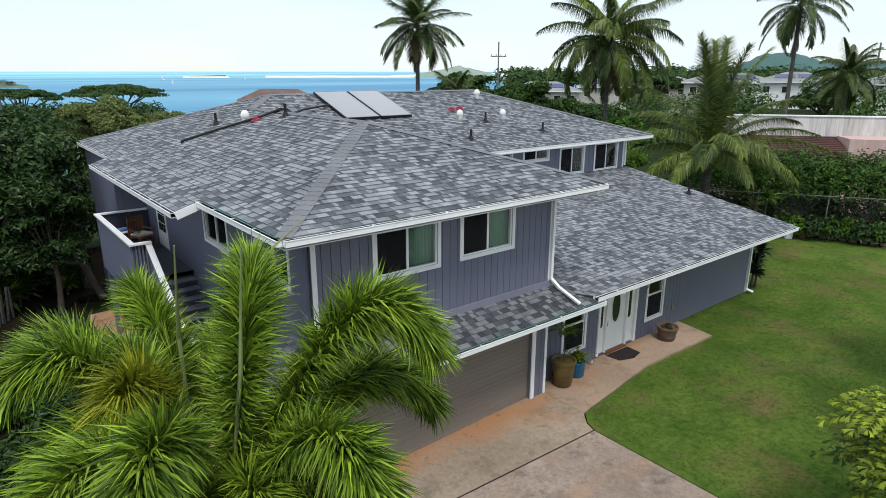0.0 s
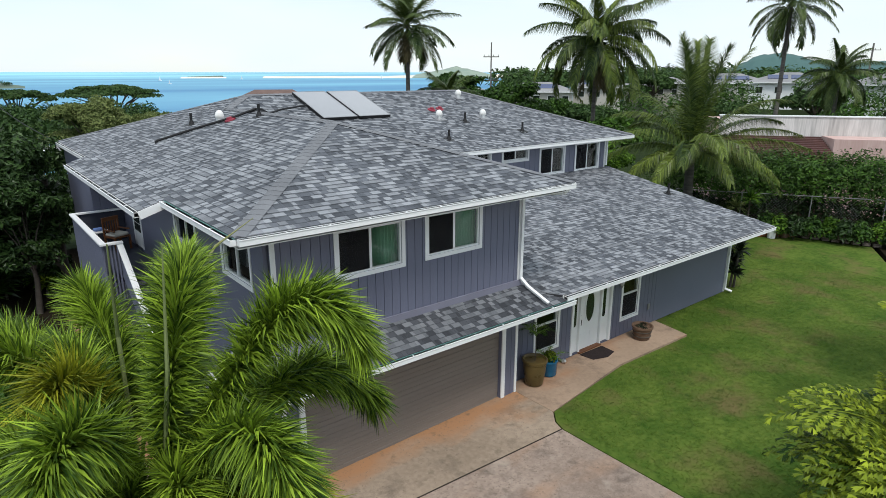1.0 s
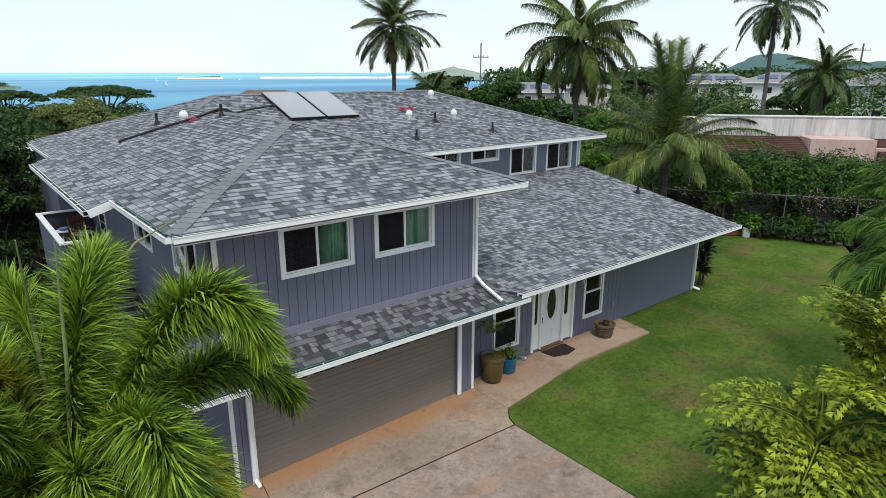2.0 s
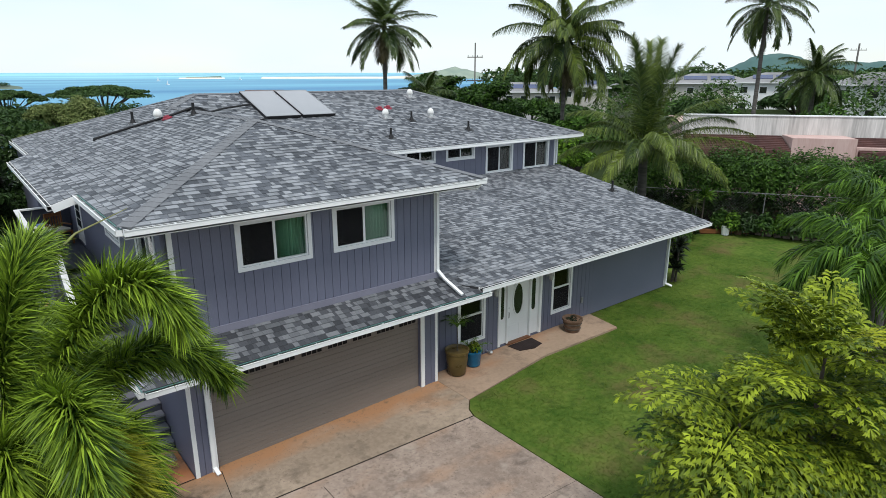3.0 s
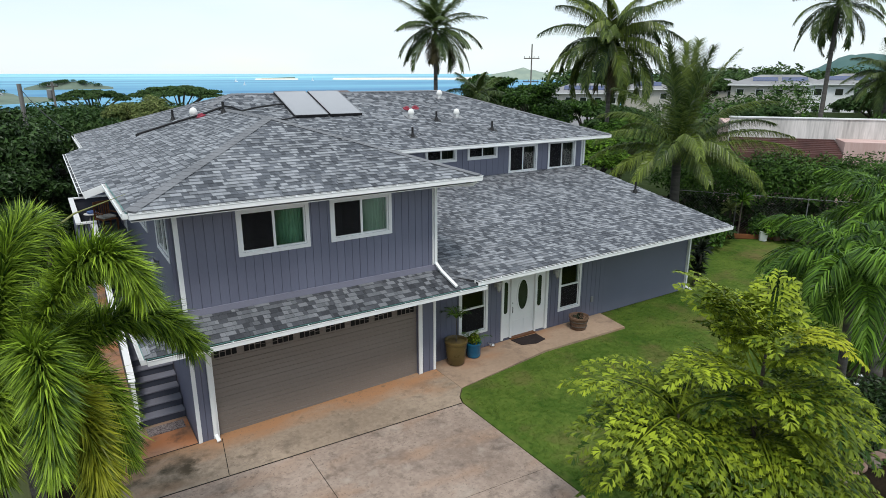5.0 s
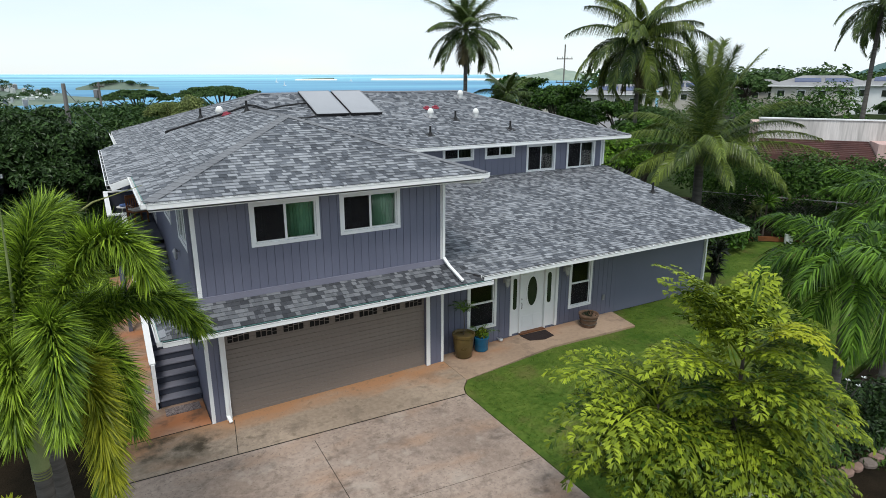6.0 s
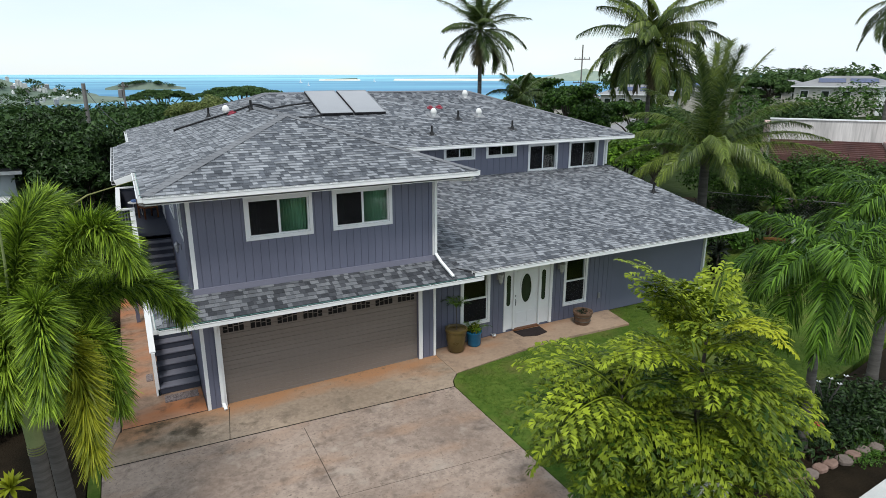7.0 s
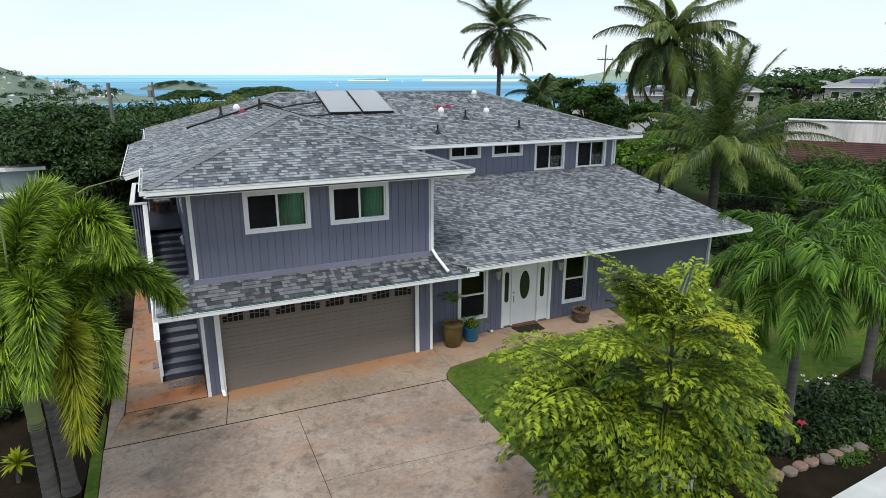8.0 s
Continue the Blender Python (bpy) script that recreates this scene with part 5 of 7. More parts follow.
def palm(name, at, height, lean, r0, r1, fronds, material, label, shaft=0.0, count=200, leaf=0.6, width=0.04, hang=0.5, group="", turn=0.0, ruffle=0.08):
    """fronds: rows of (azimuth, rise, bend, length, and if it has its own: hang, dry)."""
    T = thing(name, at, label, "palm tree", group, turn=turn)
    part("trunk", ringed_trunk(height, r0, r1, lean), M_TRUNK, T, smooth=True)
    top = Vector((lean[0], lean[1], height))
    if shaft:
        part("crownshaft", Geo().tube([top - Vector((0, 0, 0.1)), top + Vector((0, 0, shaft * 0.4)), top + Vector((0, 0, shaft))], [r1 * 1.02, r1 * 1.1, r1 * 0.45], 10), M_SHAFT, T, "smooth green crownshaft", smooth=True)
        top = top + Vector((0, 0, shaft * 0.9))
    for az, rise, bend, length, *own in fronds:
        g = frond(length, rise, bend, int(count * (0.55 if len(own) > 1 else 1)), leaf, width, sway=RNG.normal(0, 0.12), hang=own[0] if own else hang, ruffle=ruffle)
        o = part("frond", g, M_DRY if len(own) > 1 else material, T, "dry brown hanging frond" if len(own) > 1 else "")
        o.matrix_basis = Matrix.Translation(top) @ pose(0, 0, 0, 0, 0, az)
    return T


def spiral(n, length, low=-25, high=75, bend=(50, 95), seed=1):
    """A full crown of fronds, the youngest upright."""
    r = np.random.default_rng(seed)
    rows = []
    for i in range(n):
        k = i / (n - 1)
        rows.append((137.5 * i + r.uniform(-15, 15), low + (high - low) * k + r.uniform(-8, 8), r.uniform(*bend) * (1 - 0.35 * k), length * r.uniform(0.85, 1.1) * (1 - 0.12 * k)))
    return rows


def arc_frond(mid, tip, count, leaf, width):
    """A bushy plume along an arc from the origin through mid to tip, leaflets all round its rib."""
    mid, tip = np.array(mid), np.array(tip)
    ctrl = 2 * mid - tip / 2
    q = np.linspace(0, 1, 25)[:, None]
    p = 2 * q * (1 - q) * ctrl + q * q * tip
    d = unit(np.gradient(p, axis=0))
    length = np.linalg.norm(np.diff(p, axis=0), axis=1).sum()
    count = int(count * length / 2.4)
    s = np.linspace(0, 1, 25)
    t = np.sort(RNG.uniform(0.16, 1.0, count))
    pos = np.stack([np.interp(t, s, p[:, k]) for k in range(3)], 1)
    dr = unit(np.stack([np.interp(t, s, d[:, k]) for k in range(3)], 1))
    side0 = unit(np.cross(dr, np.array([0.05, 0.03, 1.0])))
    up0 = np.cross(side0, dr)
    a = RNG.uniform(0, 2 * np.pi, count)
    across = side0 * np.cos(a)[:, None] + up0 * np.sin(a)[:, None]
    sweep = RNG.uniform(0.3, 1.0, count) + 0.8 * t ** 4
    size = leaf * (1.0 - 0.35 * t ** 3) * np.minimum(1.0, 0.4 + 1.6 * (t - 0.16)) * RNG.uniform(0.6, 1.12, count)
    way = unit(across + dr * sweep[:, None] + RNG.normal(0, 0.07, (count, 3)))
    mid_p = pos + way * size[:, None] * 0.5
    way2 = unit(way + np.array([0, 0, -1.0]) * RNG.uniform(0.15, 0.75, (count, 1)))
    tips = mid_p + way2 * size[:, None] * 0.5
    sd = unit(np.cross(way, unit(RNG.normal(0, 1, (count, 3)) * 0.6 + up0)))
    g = Geo()
    v, f = strips(pos, mid_p, tips, sd, width * RNG.uniform(0.7, 1.3, (count, 1)))
    g.add(v, f)
    g.tube([tuple(q) for q in p[::3]], [0.03 - 0.003 * k for k in range(9)], 5)
    return g


def foxtail(at, top, shaft, fronds, label):
    """A foxtail palm: grey ringed trunk, green crownshaft, plumes given by their middle and tip over the ground."""
    T = thing("foxtail_palm", at, label, "palm tree", "foxtail palms")
    base = Vector(at)
    lean = Vector(top) - base
    part("trunk", ringed_trunk(lean.z, 0.15, 0.125, (lean.x, lean.y), 20, 12), M_TRUNK, T, smooth=True)
    head = lean + Vector((-0.03, -0.05, shaft))
    part("crownshaft", Geo().tube([lean - Vector((0, 0, 0.06)), lean + Vector((-0.01, -0.01, shaft * 0.35)), head], [0.132, 0.135, 0.06], 12), M_SHAFT, T, "smooth green crownshaft", smooth=True)
    for k in range(4):
        z = lean.z - 0.05 - 0.05 * k
        part("leaf_scar", Geo().lathe([(0.128, -0.012), (0.142, 0.0), (0.128, 0.012)], 14, (lean.x, lean.y, z)), M_STALK, T)
    for mx, my, mz, tx, ty, tz, *old in fronds:
        o = part("frond", arc_frond(Vector((mx, my, mz)) - base - head, Vector((tx, ty, tz)) - base - head, 2000, 0.63, 0.021), M_FOX_OLD if old else M_FOX, T, "older yellowing frond" if old else "")
        o.matrix_basis = Matrix.Translation(head)
    return T


# plumes of the two foxtail palms by the drive: middle and tip of each
FOX_A = [(0.98, 4.95, 5.25, 0.38, 4.0, 4.5), (2.27, 4.6, 4.95, 2.32, 3.5, 3.95), (2.1, 5.2, 4.2, 2.35, 4.8, 3.3), (1.35, 5.4, 4.2, 1.1, 4.9, 3.4), (1.75, 5.2, 4.3, 1.7, 4.5, 3.5), (3.22, 5.75, 4.72, 4.25, 5.5, 4.15), (2.85, 5.24, 5.7, 3.56, 4.6, 5.46),
         (2.05, 5.77, 5.65, 2.62, 7.0, 6.05), (2.5, 4.75, 4.2, 2.74, 3.6, 2.85, 1), (2.75, 5.5, 4.0, 3.1, 5.0, 2.9), (0.7, 5.4, 4.95, -0.35, 4.9, 4.5), (0.9, 6.2, 4.6, 0.1, 6.1, 4.0), (1.3, 7.0, 4.9, 1.0, 8.0, 4.6), (2.25, 6.15, 4.2, 2.85, 6.4, 3.9), (2.1, 6.6, 4.6, 2.5, 7.3, 4.5), (2.45, 5.75, 4.55, 3.1, 6.5, 4.45)]
FOX_B = [(1.75, 7.9, 4.75, 1.6, 8.5, 5.45), (0.75, 7.3, 5.15, -0.4, 7.2, 4.7), (1.15, 6.6, 5.0, 0.75, 6.1, 4.5, 1), (2.4, 8.1, 4.5, 3.0, 8.6, 3.9), (0.9, 8.2, 4.9, 0.2, 8.9, 4.5), (0.8, 6.9, 4.5, -0.1, 6.6, 3.7), (2.2, 7.5, 4.2, 2.75, 7.7, 3.4), (1.75, 7.6, 4.6, 1.85, 8.2, 4.5)]
fox_a = foxtail((1.70, 6.05, -0.22), (1.70, 6.0, 2.1), 1.15, FOX_A, "foxtail palm with bushy plumed yellow-green fronds by the drive")
fox_b = foxtail((1.86, 7.0, -0.22), (1.76, 7.1, 2.2), 1.1, FOX_B, "foxtail palm with bushy plumed fronds behind its twin")
part("new_leaf", Geo().tube([(1.68, 5.9, 3.3), (1.86, 5.5, 5.4), (1.93, 5.36, 6.72)], [0.03, 0.022, 0.006], 6), M_SHAFT, fox_a, "closed pale green spear leaf", here=True)
part("new_leaf", Geo().tube([(1.95, 5.8, 5.55), (2.45, 6.5, 5.87), (3.0, 7.2, 6.1), (3.84, 8.0, 6.2)], [0.012, 0.018, 0.016, 0.004], 6), M_STALK, fox_a, "stiff green unopened frond tip", here=True)
part("new_leaf", Geo().tube([(1.73, 7.1, 3.3), (1.75, 7.2, 5.2), (1.71, 6.75, 6.45)], [0.03, 0.026, 0.008], 6), M_SHAFT, fox_b, "closed pale green spear leaf", here=True)

# coconut palms behind the house
HANGING = [(40 * k + 7 * (k % 3), -48 - 6 * (k % 4), 22, 3.4, 0.9, 1) for k in range(9)]
palm("coconut_palm", (35.6, 48.3, -4.0), 16.3, (-0.1, -0.2), 0.26, 0.17, [*spiral(30, 5.3, -40, 78, (35, 75), 11), *HANGING[::2]], M_COCO, "tall coconut palm with a ragged crown and dry hanging fronds", 0, 190, 0.95, 0.055, 0.9)
palm("coconut_palm", (38.6, 28.9, -1.0), 11.3, (-0.3, -0.2), 0.17, 0.13, [*spiral(36, 5.7, -28, 76, (80, 130), 12), *HANGING[::3]], M_COCO_YOUNG, "tall coconut palm with heavy arching fronds beyond the roof", 0, 270, 1.1, 0.052, 2.0)
# the young palm's fronds by their way: azimuth, rise, bend, length, hang
ACROSS = [(-38, 58, 62, 5.2, 1.0), (-28, 40, 58, 5.6, 1.2), (-46, 20, 42, 5.9, 1.5), (-56, 2, 55, 4.6, 1.8), (-36, 30, 50, 5.8, 1.4), (141, 58, 75, 4.6, 1.0), (150, 42, 75, 4.6, 1.3), (133, 22, 62, 4.4, 1.6), (146, 0, 55, 3.9, 1.9), (160, 10, 60, 4.0, 1.8)]
TOWARD = [(-128, 50, 105, 4.0, 1.5), (-118, 14, 70, 3.6, 1.8), (-95, 36, 90, 4.2, 1.5), (-152, 36, 90, 4.0, 1.5), (-172, 14, 70, 3.9, 1.8), (-75, 14, 65, 4.4, 1.8)]
AWAY = [(50, 60, 70, 4.4, 1.0), (85, 44, 70, 4.4, 1.2), (20, 46, 65, 4.6, 1.2), (110, 66, 55, 4.8, 0.9)]
SPEARS = [(100, 86, 8, 5.6, 0.4), (-20, 84, 14, 5.6, 0.5), (165, 82, 16, 5.3, 0.5), (40, 83, 14, 5.4, 0.5), (-100, 82, 18, 5.2, 0.5), (-40, 76, 26, 5.4, 0.6)]
palm("coconut_palm", (29.2, 15.4, 0.0), 4.4, (-0.1, 0.1), 0.24, 0.20, [*ACROSS, *TOWARD, *AWAY, *SPEARS], M_COCO_YOUNG, "young coconut palm with long arching fronds by the hedge", 0, 330, 0.85, 0.032, 0.9)
palm("coconut_palm", (74.0, 31.0, -1.0), 16.2, (0, 0), 0.26, 0.18, spiral(27, 5.6, -50, 66, (45, 100), 14), M_COCO, "tall distant coconut palm", 0, 170, 0.95, 0.065, 1.3)
palm("coconut_palm", (78.5, 26.8, -1.0), 9.0, (0, 0), 0.30, 0.24, spiral(32, 5.0, -45, 72, (45, 100), 15), M_COCO, "squat distant coconut palm with dense hanging crown", 0, 190, 0.9, 0.065, 1.4)
palm("coconut_palm", (40.5, 49.0, -4.0), 10.0, (0.6, 0), 0.22, 0.15, spiral(16, 4.2, -30, 60, (40, 80), 16), M_COCO, "smaller coconut palm beside its taller neighbour", 0, 220, 0.9, 0.06, 1.2)

# garden palms by the street
palm("garden_palm", (15.9, 1.25, 0.3), 3.75, (-0.1, 0.1), 0.10, 0.08, spiral(28, 2.6, -10, 62, (100, 150), 21), M_GARDEN, "slim garden palm with glossy arching fronds", 0.5, 200, 0.50, 0.032, 1.0, "garden palms", ruffle=0.6)
palm("garden_palm", (20.2, 2.2, 0.3), 4.0, (-0.1, 0.1), 0.14, 0.10, spiral(28, 2.7, -10, 62, (100, 150), 22), M_GARDEN, "slim garden palm with pale ringed trunk", 0.5, 200, 0.50, 0.032, 1.0, "garden palms", ruffle=0.6)


def fishtail_frond(length, rise, bend, pairs=8, leaf=0.168):
    """A twice-divided frond, nearly flat: side ribs in pairs, each with two neat rows of ragged wedge leaflets."""
    s, p, d = rachis(length, rise, bend, 24, RNG.normal(0, 0.12))
    g = Geo()
    g.tube([tuple(q) for q in p[::3]], [0.015 * (1 - k / 9) + 0.004 for k in range(len(p[::3]))], 5)
    B0, W0, SD, SZ = [], [], [], []
    for i in range(pairs * 2 + 1):
        last = i == pairs * 2
        t = 1.0 if last else 0.24 + 0.74 * (i // 2 + 0.3 * (i % 2)) / pairs
        pos = np.array([np.interp(t, s, p[:, k]) for k in range(3)])
        dr = unit(np.array([np.interp(t, s, d[:, k]) for k in range(3)]))
        right = unit(np.cross(dr, [0.02, 0.01, 1.0]))
        up = np.cross(right, dr)
        way = dr if last else unit(right * (1 if i % 2 else -1) + dr * (0.45 + 0.5 * t) + up * RNG.uniform(0.0, 0.25))
        plen = length * (0.24 if last else 0.46 * (1.0 - 0.5 * t)) * RNG.uniform(0.9, 1.1)
        n = max(3, int(plen / 0.066))
        q = pos.copy()
        for k in range(n):
            f = (k + 0.5) / n
            w = unit(way + np.array([0, 0, -0.3]) * f * f)
            q = q + w * plen / n
            flat_n = unit(up + np.array([0, 0, 0.6]))
            s2 = unit(np.cross(w, flat_n))
            for sg in ((-1, 1) if k < n - 1 else (-1, 0, 1)):
                out = unit(w * RNG.uniform(0.75, 0.95) + s2 * sg * 0.95 - flat_n * RNG.uniform(-0.12, 0.28))
                B0.append(q.copy())
                W0.append(out)
                SD.append(unit(np.cross(out, unit(flat_n + RNG.normal(0, 0.2, 3)))))
                SZ.append(leaf * RNG.uniform(0.8, 1.15) * (1 - 0.2 * f))
    B0, W0, SD, SZ = np.array(B0), np.array(W0), np.array(SD), np.array(SZ)[:, None]
    n0 = np.cross(W0, SD)
    down = np.array([0, 0, -1.0]) * 0.10
    pts = np.stack([B0, B0 + W0 * SZ * 0.60 + SD * SZ * 0.17 - n0 * SZ * 0.05, B0 + W0 * SZ * 1.0 + SD * SZ * 0.28 + down * SZ, B0 + W0 * SZ * 0.88 + SD * SZ * 0.05,
                    B0 + W0 * SZ * 1.08 + down * SZ, B0 + W0 * SZ * 0.85 - SD * SZ * 0.06, B0 + W0 * SZ * 0.90 - SD * SZ * 0.26 + down * SZ, B0 + W0 * SZ * 0.5 - SD * SZ * 0.14 - n0 * SZ * 0.05], 1).reshape(-1, 3)
    faces = []
    for i in range(len(B0)):
        k = 8 * i
        faces += [(k, k + 1, k + 2, k + 3), (k, k + 3, k + 4, k + 5), (k, k + 5, k + 6, k + 7)]
    g.add(pts, faces)
    return g


FT = thing("fishtail_palm", (11.6, 0.7, 0.0), "fishtail palm with dense bright yellow-green ragged leaflets beside the lawn", "palm tree")
# its stems: foot, height, and fronds as (height, azimuth, rise, bend, length, and 1 where young)
STEMS = [
    (0.15, 0.05, 4.2, [(4.1, -60, 46, 78, 1.3, 1), (4.15, 40, 75, 40, 1.2), (4.0, 155, 66, 40, 1.9), (3.9, 95, 62, 45, 1.6), (4.0, -140, 60, 60, 1.3), (3.6, 5, 52, 60, 1.8), (3.4, 170, 46, 55, 2.0), (3.3, -95, 38, 85, 1.9), (3.1, -25, 25, 62, 1.9),
                      (2.9, 60, 35, 70, 1.7), (2.7, -140, 18, 60, 1.9), (2.5, -70, 12, 62, 2.0), (2.3, 15, 8, 50, 1.9), (2.1, -110, 2, 52, 1.9), (1.9, -35, -4, 45, 1.8), (1.6, -80, -8, 40, 1.7), (2.6, 165, 25, 60, 1.7), (2.3, -165, 10, 50, 1.7)]),
    (-0.95, 0.7, 3.0, [(3.0, 140, 50, 75, 1.9), (2.9, 190, 35, 70, 2.0), (3.0, 30, 60, 50, 1.2), (3.0, -60, 55, 65, 1.3), (2.8, 165, 28, 55, 1.9), (2.6, 215, 25, 60, 1.8), (2.5, 110, 25, 55, 1.6), (2.9, 90, 40, 70, 1.5), (2.7, -110, 35, 80, 1.6), (2.4, 165, 18, 60, 1.7), (2.2, -150, 12, 60, 1.7), (1.9, -90, 5, 50, 1.6), (1.7, 120, 5, 50, 1.5), (2.7, -30, 45, 70, 1.5), (2.4, -20, 22, 60, 1.6), (2.5, -65, 30, 65, 1.5), (2.2, 10, 25, 55, 1.4)]),
    (0.75, -0.1, 3.0, [(3.0, 20, 45, 75, 1.7), (2.8, -60, 40, 85, 1.6), (2.6, 70, 40, 75, 1.6), (2.4, -10, 18, 60, 1.7), (2.2, -95, 15, 60, 1.6), (1.9, 30, 5, 50, 1.6), (1.7, -50, 0, 50, 1.6), (1.4, -20, -5, 40, 1.4)]),
    (-1.1, -0.1, 1.7, [(1.7, 170, 55, 80, 1.1, 2), (1.6, 60, 50, 70, 0.9), (1.5, -90, 45, 85, 1.2, 2), (1.4, -150, 30, 70, 1.1), (1.2, 120, 20, 60, 1.0)]),
]
for dx, dy, h, fronds in STEMS:
    part("trunk", Geo().tube([(dx * 0.8, dy * 0.8, -0.05), (dx * 0.95, dy * 0.95, h * 0.5), (dx, dy, h)], [0.07, 0.05, 0.022], 8), M_BARK, FT, smooth=True)
    for z, az, rise, bend, length, *young in fronds:
        o = part("frond", fishtail_frond(length * 0.88, rise, bend), M_FISH_NEW if young == [1] else M_FISH, FT, "bright yellow young frond" if young == [1] else "")
        o.matrix_basis = Matrix.Translation((dx, dy, z)) @ pose(0, 0, 0, RNG.uniform(-15, 15), 0, az)
        if young != [1]:
            o = part("frond", fishtail_frond(length * RNG.uniform(0.55, 0.75), rise + RNG.uniform(-15, 20), bend + RNG.uniform(-10, 25), 7), M_FISH, FT)
            o.matrix_basis = Matrix.Translation((dx, dy, z - RNG.uniform(0.05, 0.25))) @ pose(0, 0, 0, RNG.uniform(-30, 30), 0, az + RNG.uniform(35, 85) * RNG.choice((-1, 1)))


def leaf_cloud(centres, radii, count, size, flat_top=0.0):
    """Small folded leaf clumps strewn over uneven shells round the given centres."""
    v, f = [], []
    per = np.array([r[0] * r[1] + r[1] * r[2] for r in radii])
    pick = RNG.choice(len(centres), count, p=per / per.sum())
    c, r = np.array(centres)[pick], np.array(radii)[pick]
    d = unit(RNG.normal(0, 1, (count, 3)))
    d[:, 2] = np.where(d[:, 2] < -0.35, -d[:, 2], d[:, 2])
    wob = 1 + 0.22 * np.sin(d[:, 0] * 9 + c[:, 0] * 3) * np.sin(d[:, 1] * 8 + c[:, 1] * 5) + RNG.normal(0, 0.07, count)
    shell = np.where(RNG.random(count) < 0.7, wob, wob * RNG.uniform(0.5, 1.0, count))
    p = c + d * r * shell[:, None]
    n = unit(d + RNG.normal(0, 0.55, (count, 3)) + np.array([0, 0, 0.5]))
    a = unit(np.cross(n, RNG.normal(0, 1, (count, 3))))
    b = np.cross(n, a)
    s = size * RNG.uniform(0.6, 1.3, (count, 1))
    quad = np.stack([p - a * s, p - b * s * 0.45 + n * s * 0.12, p + a * s - n * s * 0.25, p + b * s * 0.45 + n * s * 0.12], 1).reshape(-1, 3)
    return quad, [(4 * i, 4 * i + 1, 4 * i + 2, 4 * i + 3) for i in range(count)]


def tree(name, at, height, spread, count, size, material, label, blobs=9, flatness=0.6, trunk=0.25, seed=1, low=0.45, skirt=0):
    r = np.random.default_rng(seed)
    T = thing(name, at, label, "tree")
    g = Geo().tube([(0, 0, 0), (0.1, 0.05, height * 0.25), (0.05, -0.1, height * low)], [trunk * 1.3, trunk, trunk * 0.8], 9)
    cs, rs = [], []
    for i in range(skirt):
        a, q = i * 2 * math.pi / skirt, spread * r.uniform(0.45, 0.75)
        c = (q * math.cos(a), q * math.sin(a), height * r.uniform(0.30, 0.52))
        cs.append(c)
        rs.append((spread * 0.36, spread * 0.36, spread * 0.32))
    for i in range(blobs):
        a, q = 2.4 * i + r.uniform(-0.4, 0.4), math.sqrt((i + 0.5) / blobs) * spread * 0.72
        z = height * (1 - 0.22 * flatness) - (q / spread) ** 2 * height * (0.5 - 0.35 * flatness) + r.uniform(-0.06, 0.06) * height
        rad = spread * r.uniform(0.30, 0.48)
        c = (q * math.cos(a), q * math.sin(a), z - rad * 0.4)
        cs.append(c)
        rs.append((rad, rad, rad * (0.75 - 0.45 * flatness)))
        g.tube([(0.05, -0.1, height * low * 0.9), (c[0] * 0.5, c[1] * 0.5, height * low + (c[2] - height * low) * 0.6), c], [trunk * 0.5, trunk * 0.3, trunk * 0.1], 6)
    part("trunk", g, M_BARK, T, smooth=True)
    clumps, girths = [], []
    for c, q in zip(cs, rs):
        clumps.append(c)
        girths.append((q[0] * 0.62, q[1] * 0.62, q[2] * 0.62))
        for d in unit(r.normal(0, 1, (9, 3))):
            k = r.uniform(0.26, 0.42)
            clumps.append((c[0] + d[0] * q[0] * 0.74, c[1] + d[1] * q[1] * 0.74, c[2] + abs(d[2]) * q[2] * 0.74 - 0.1 * q[2]))
            girths.append((q[0] * k, q[1] * k, max(q[2] * k, 0.25 * q[0] * k)))
    v, f = leaf_cloud(clumps, girths, count, size)
    part("crown", Geo().add(v, f), material, T)
    return T


# ---- trees ----
tree("mango_tree", (0.7, 27.6, -0.5), 6.7, 3.9, 70000, 0.115, M_MANGO, "large dense dark-leaved mango tree beside the house", 18, 0.0, 0.3, 1, 0.28, 12)
tree("mango_tree", (0.2, 30.0, -0.3), 5.6, 3.2, 22000, 0.12, M_MANGO, "younger dark mango tree under the large one", 12, 0.0, 0.2, 21, 0.2, 8)
tree("mango_tree", (-6.0, 37.0, -0.5), 6.4, 5.2, 26000, 0.13, M_MANGO, "dense dark broadleaf tree", 12, 0.1, 0.3, 2, 0.35)
tree("broadleaf_tree", (2.0, 32.5, -1.5), 6.4, 3.6, 14000, 0.14, M_MANGO, "dark broadleaf tree behind the house", 10, 0.2, 0.25, 8, 0.35)
tree("broadleaf_tree", (12.3, 69, -8), 14.6, 4.6, 34000, 0.14, M_OLIVE, "pale green broadleaf tree down the slope", 12, 0.2, 0.3, 3)
tree("broadleaf_tree", (17.5, 68, -8), 12.9, 4.2, 28000, 0.14, M_OLIVE, "pale green flowering tree down the slope", 9, 0.3, 0.3, 4)
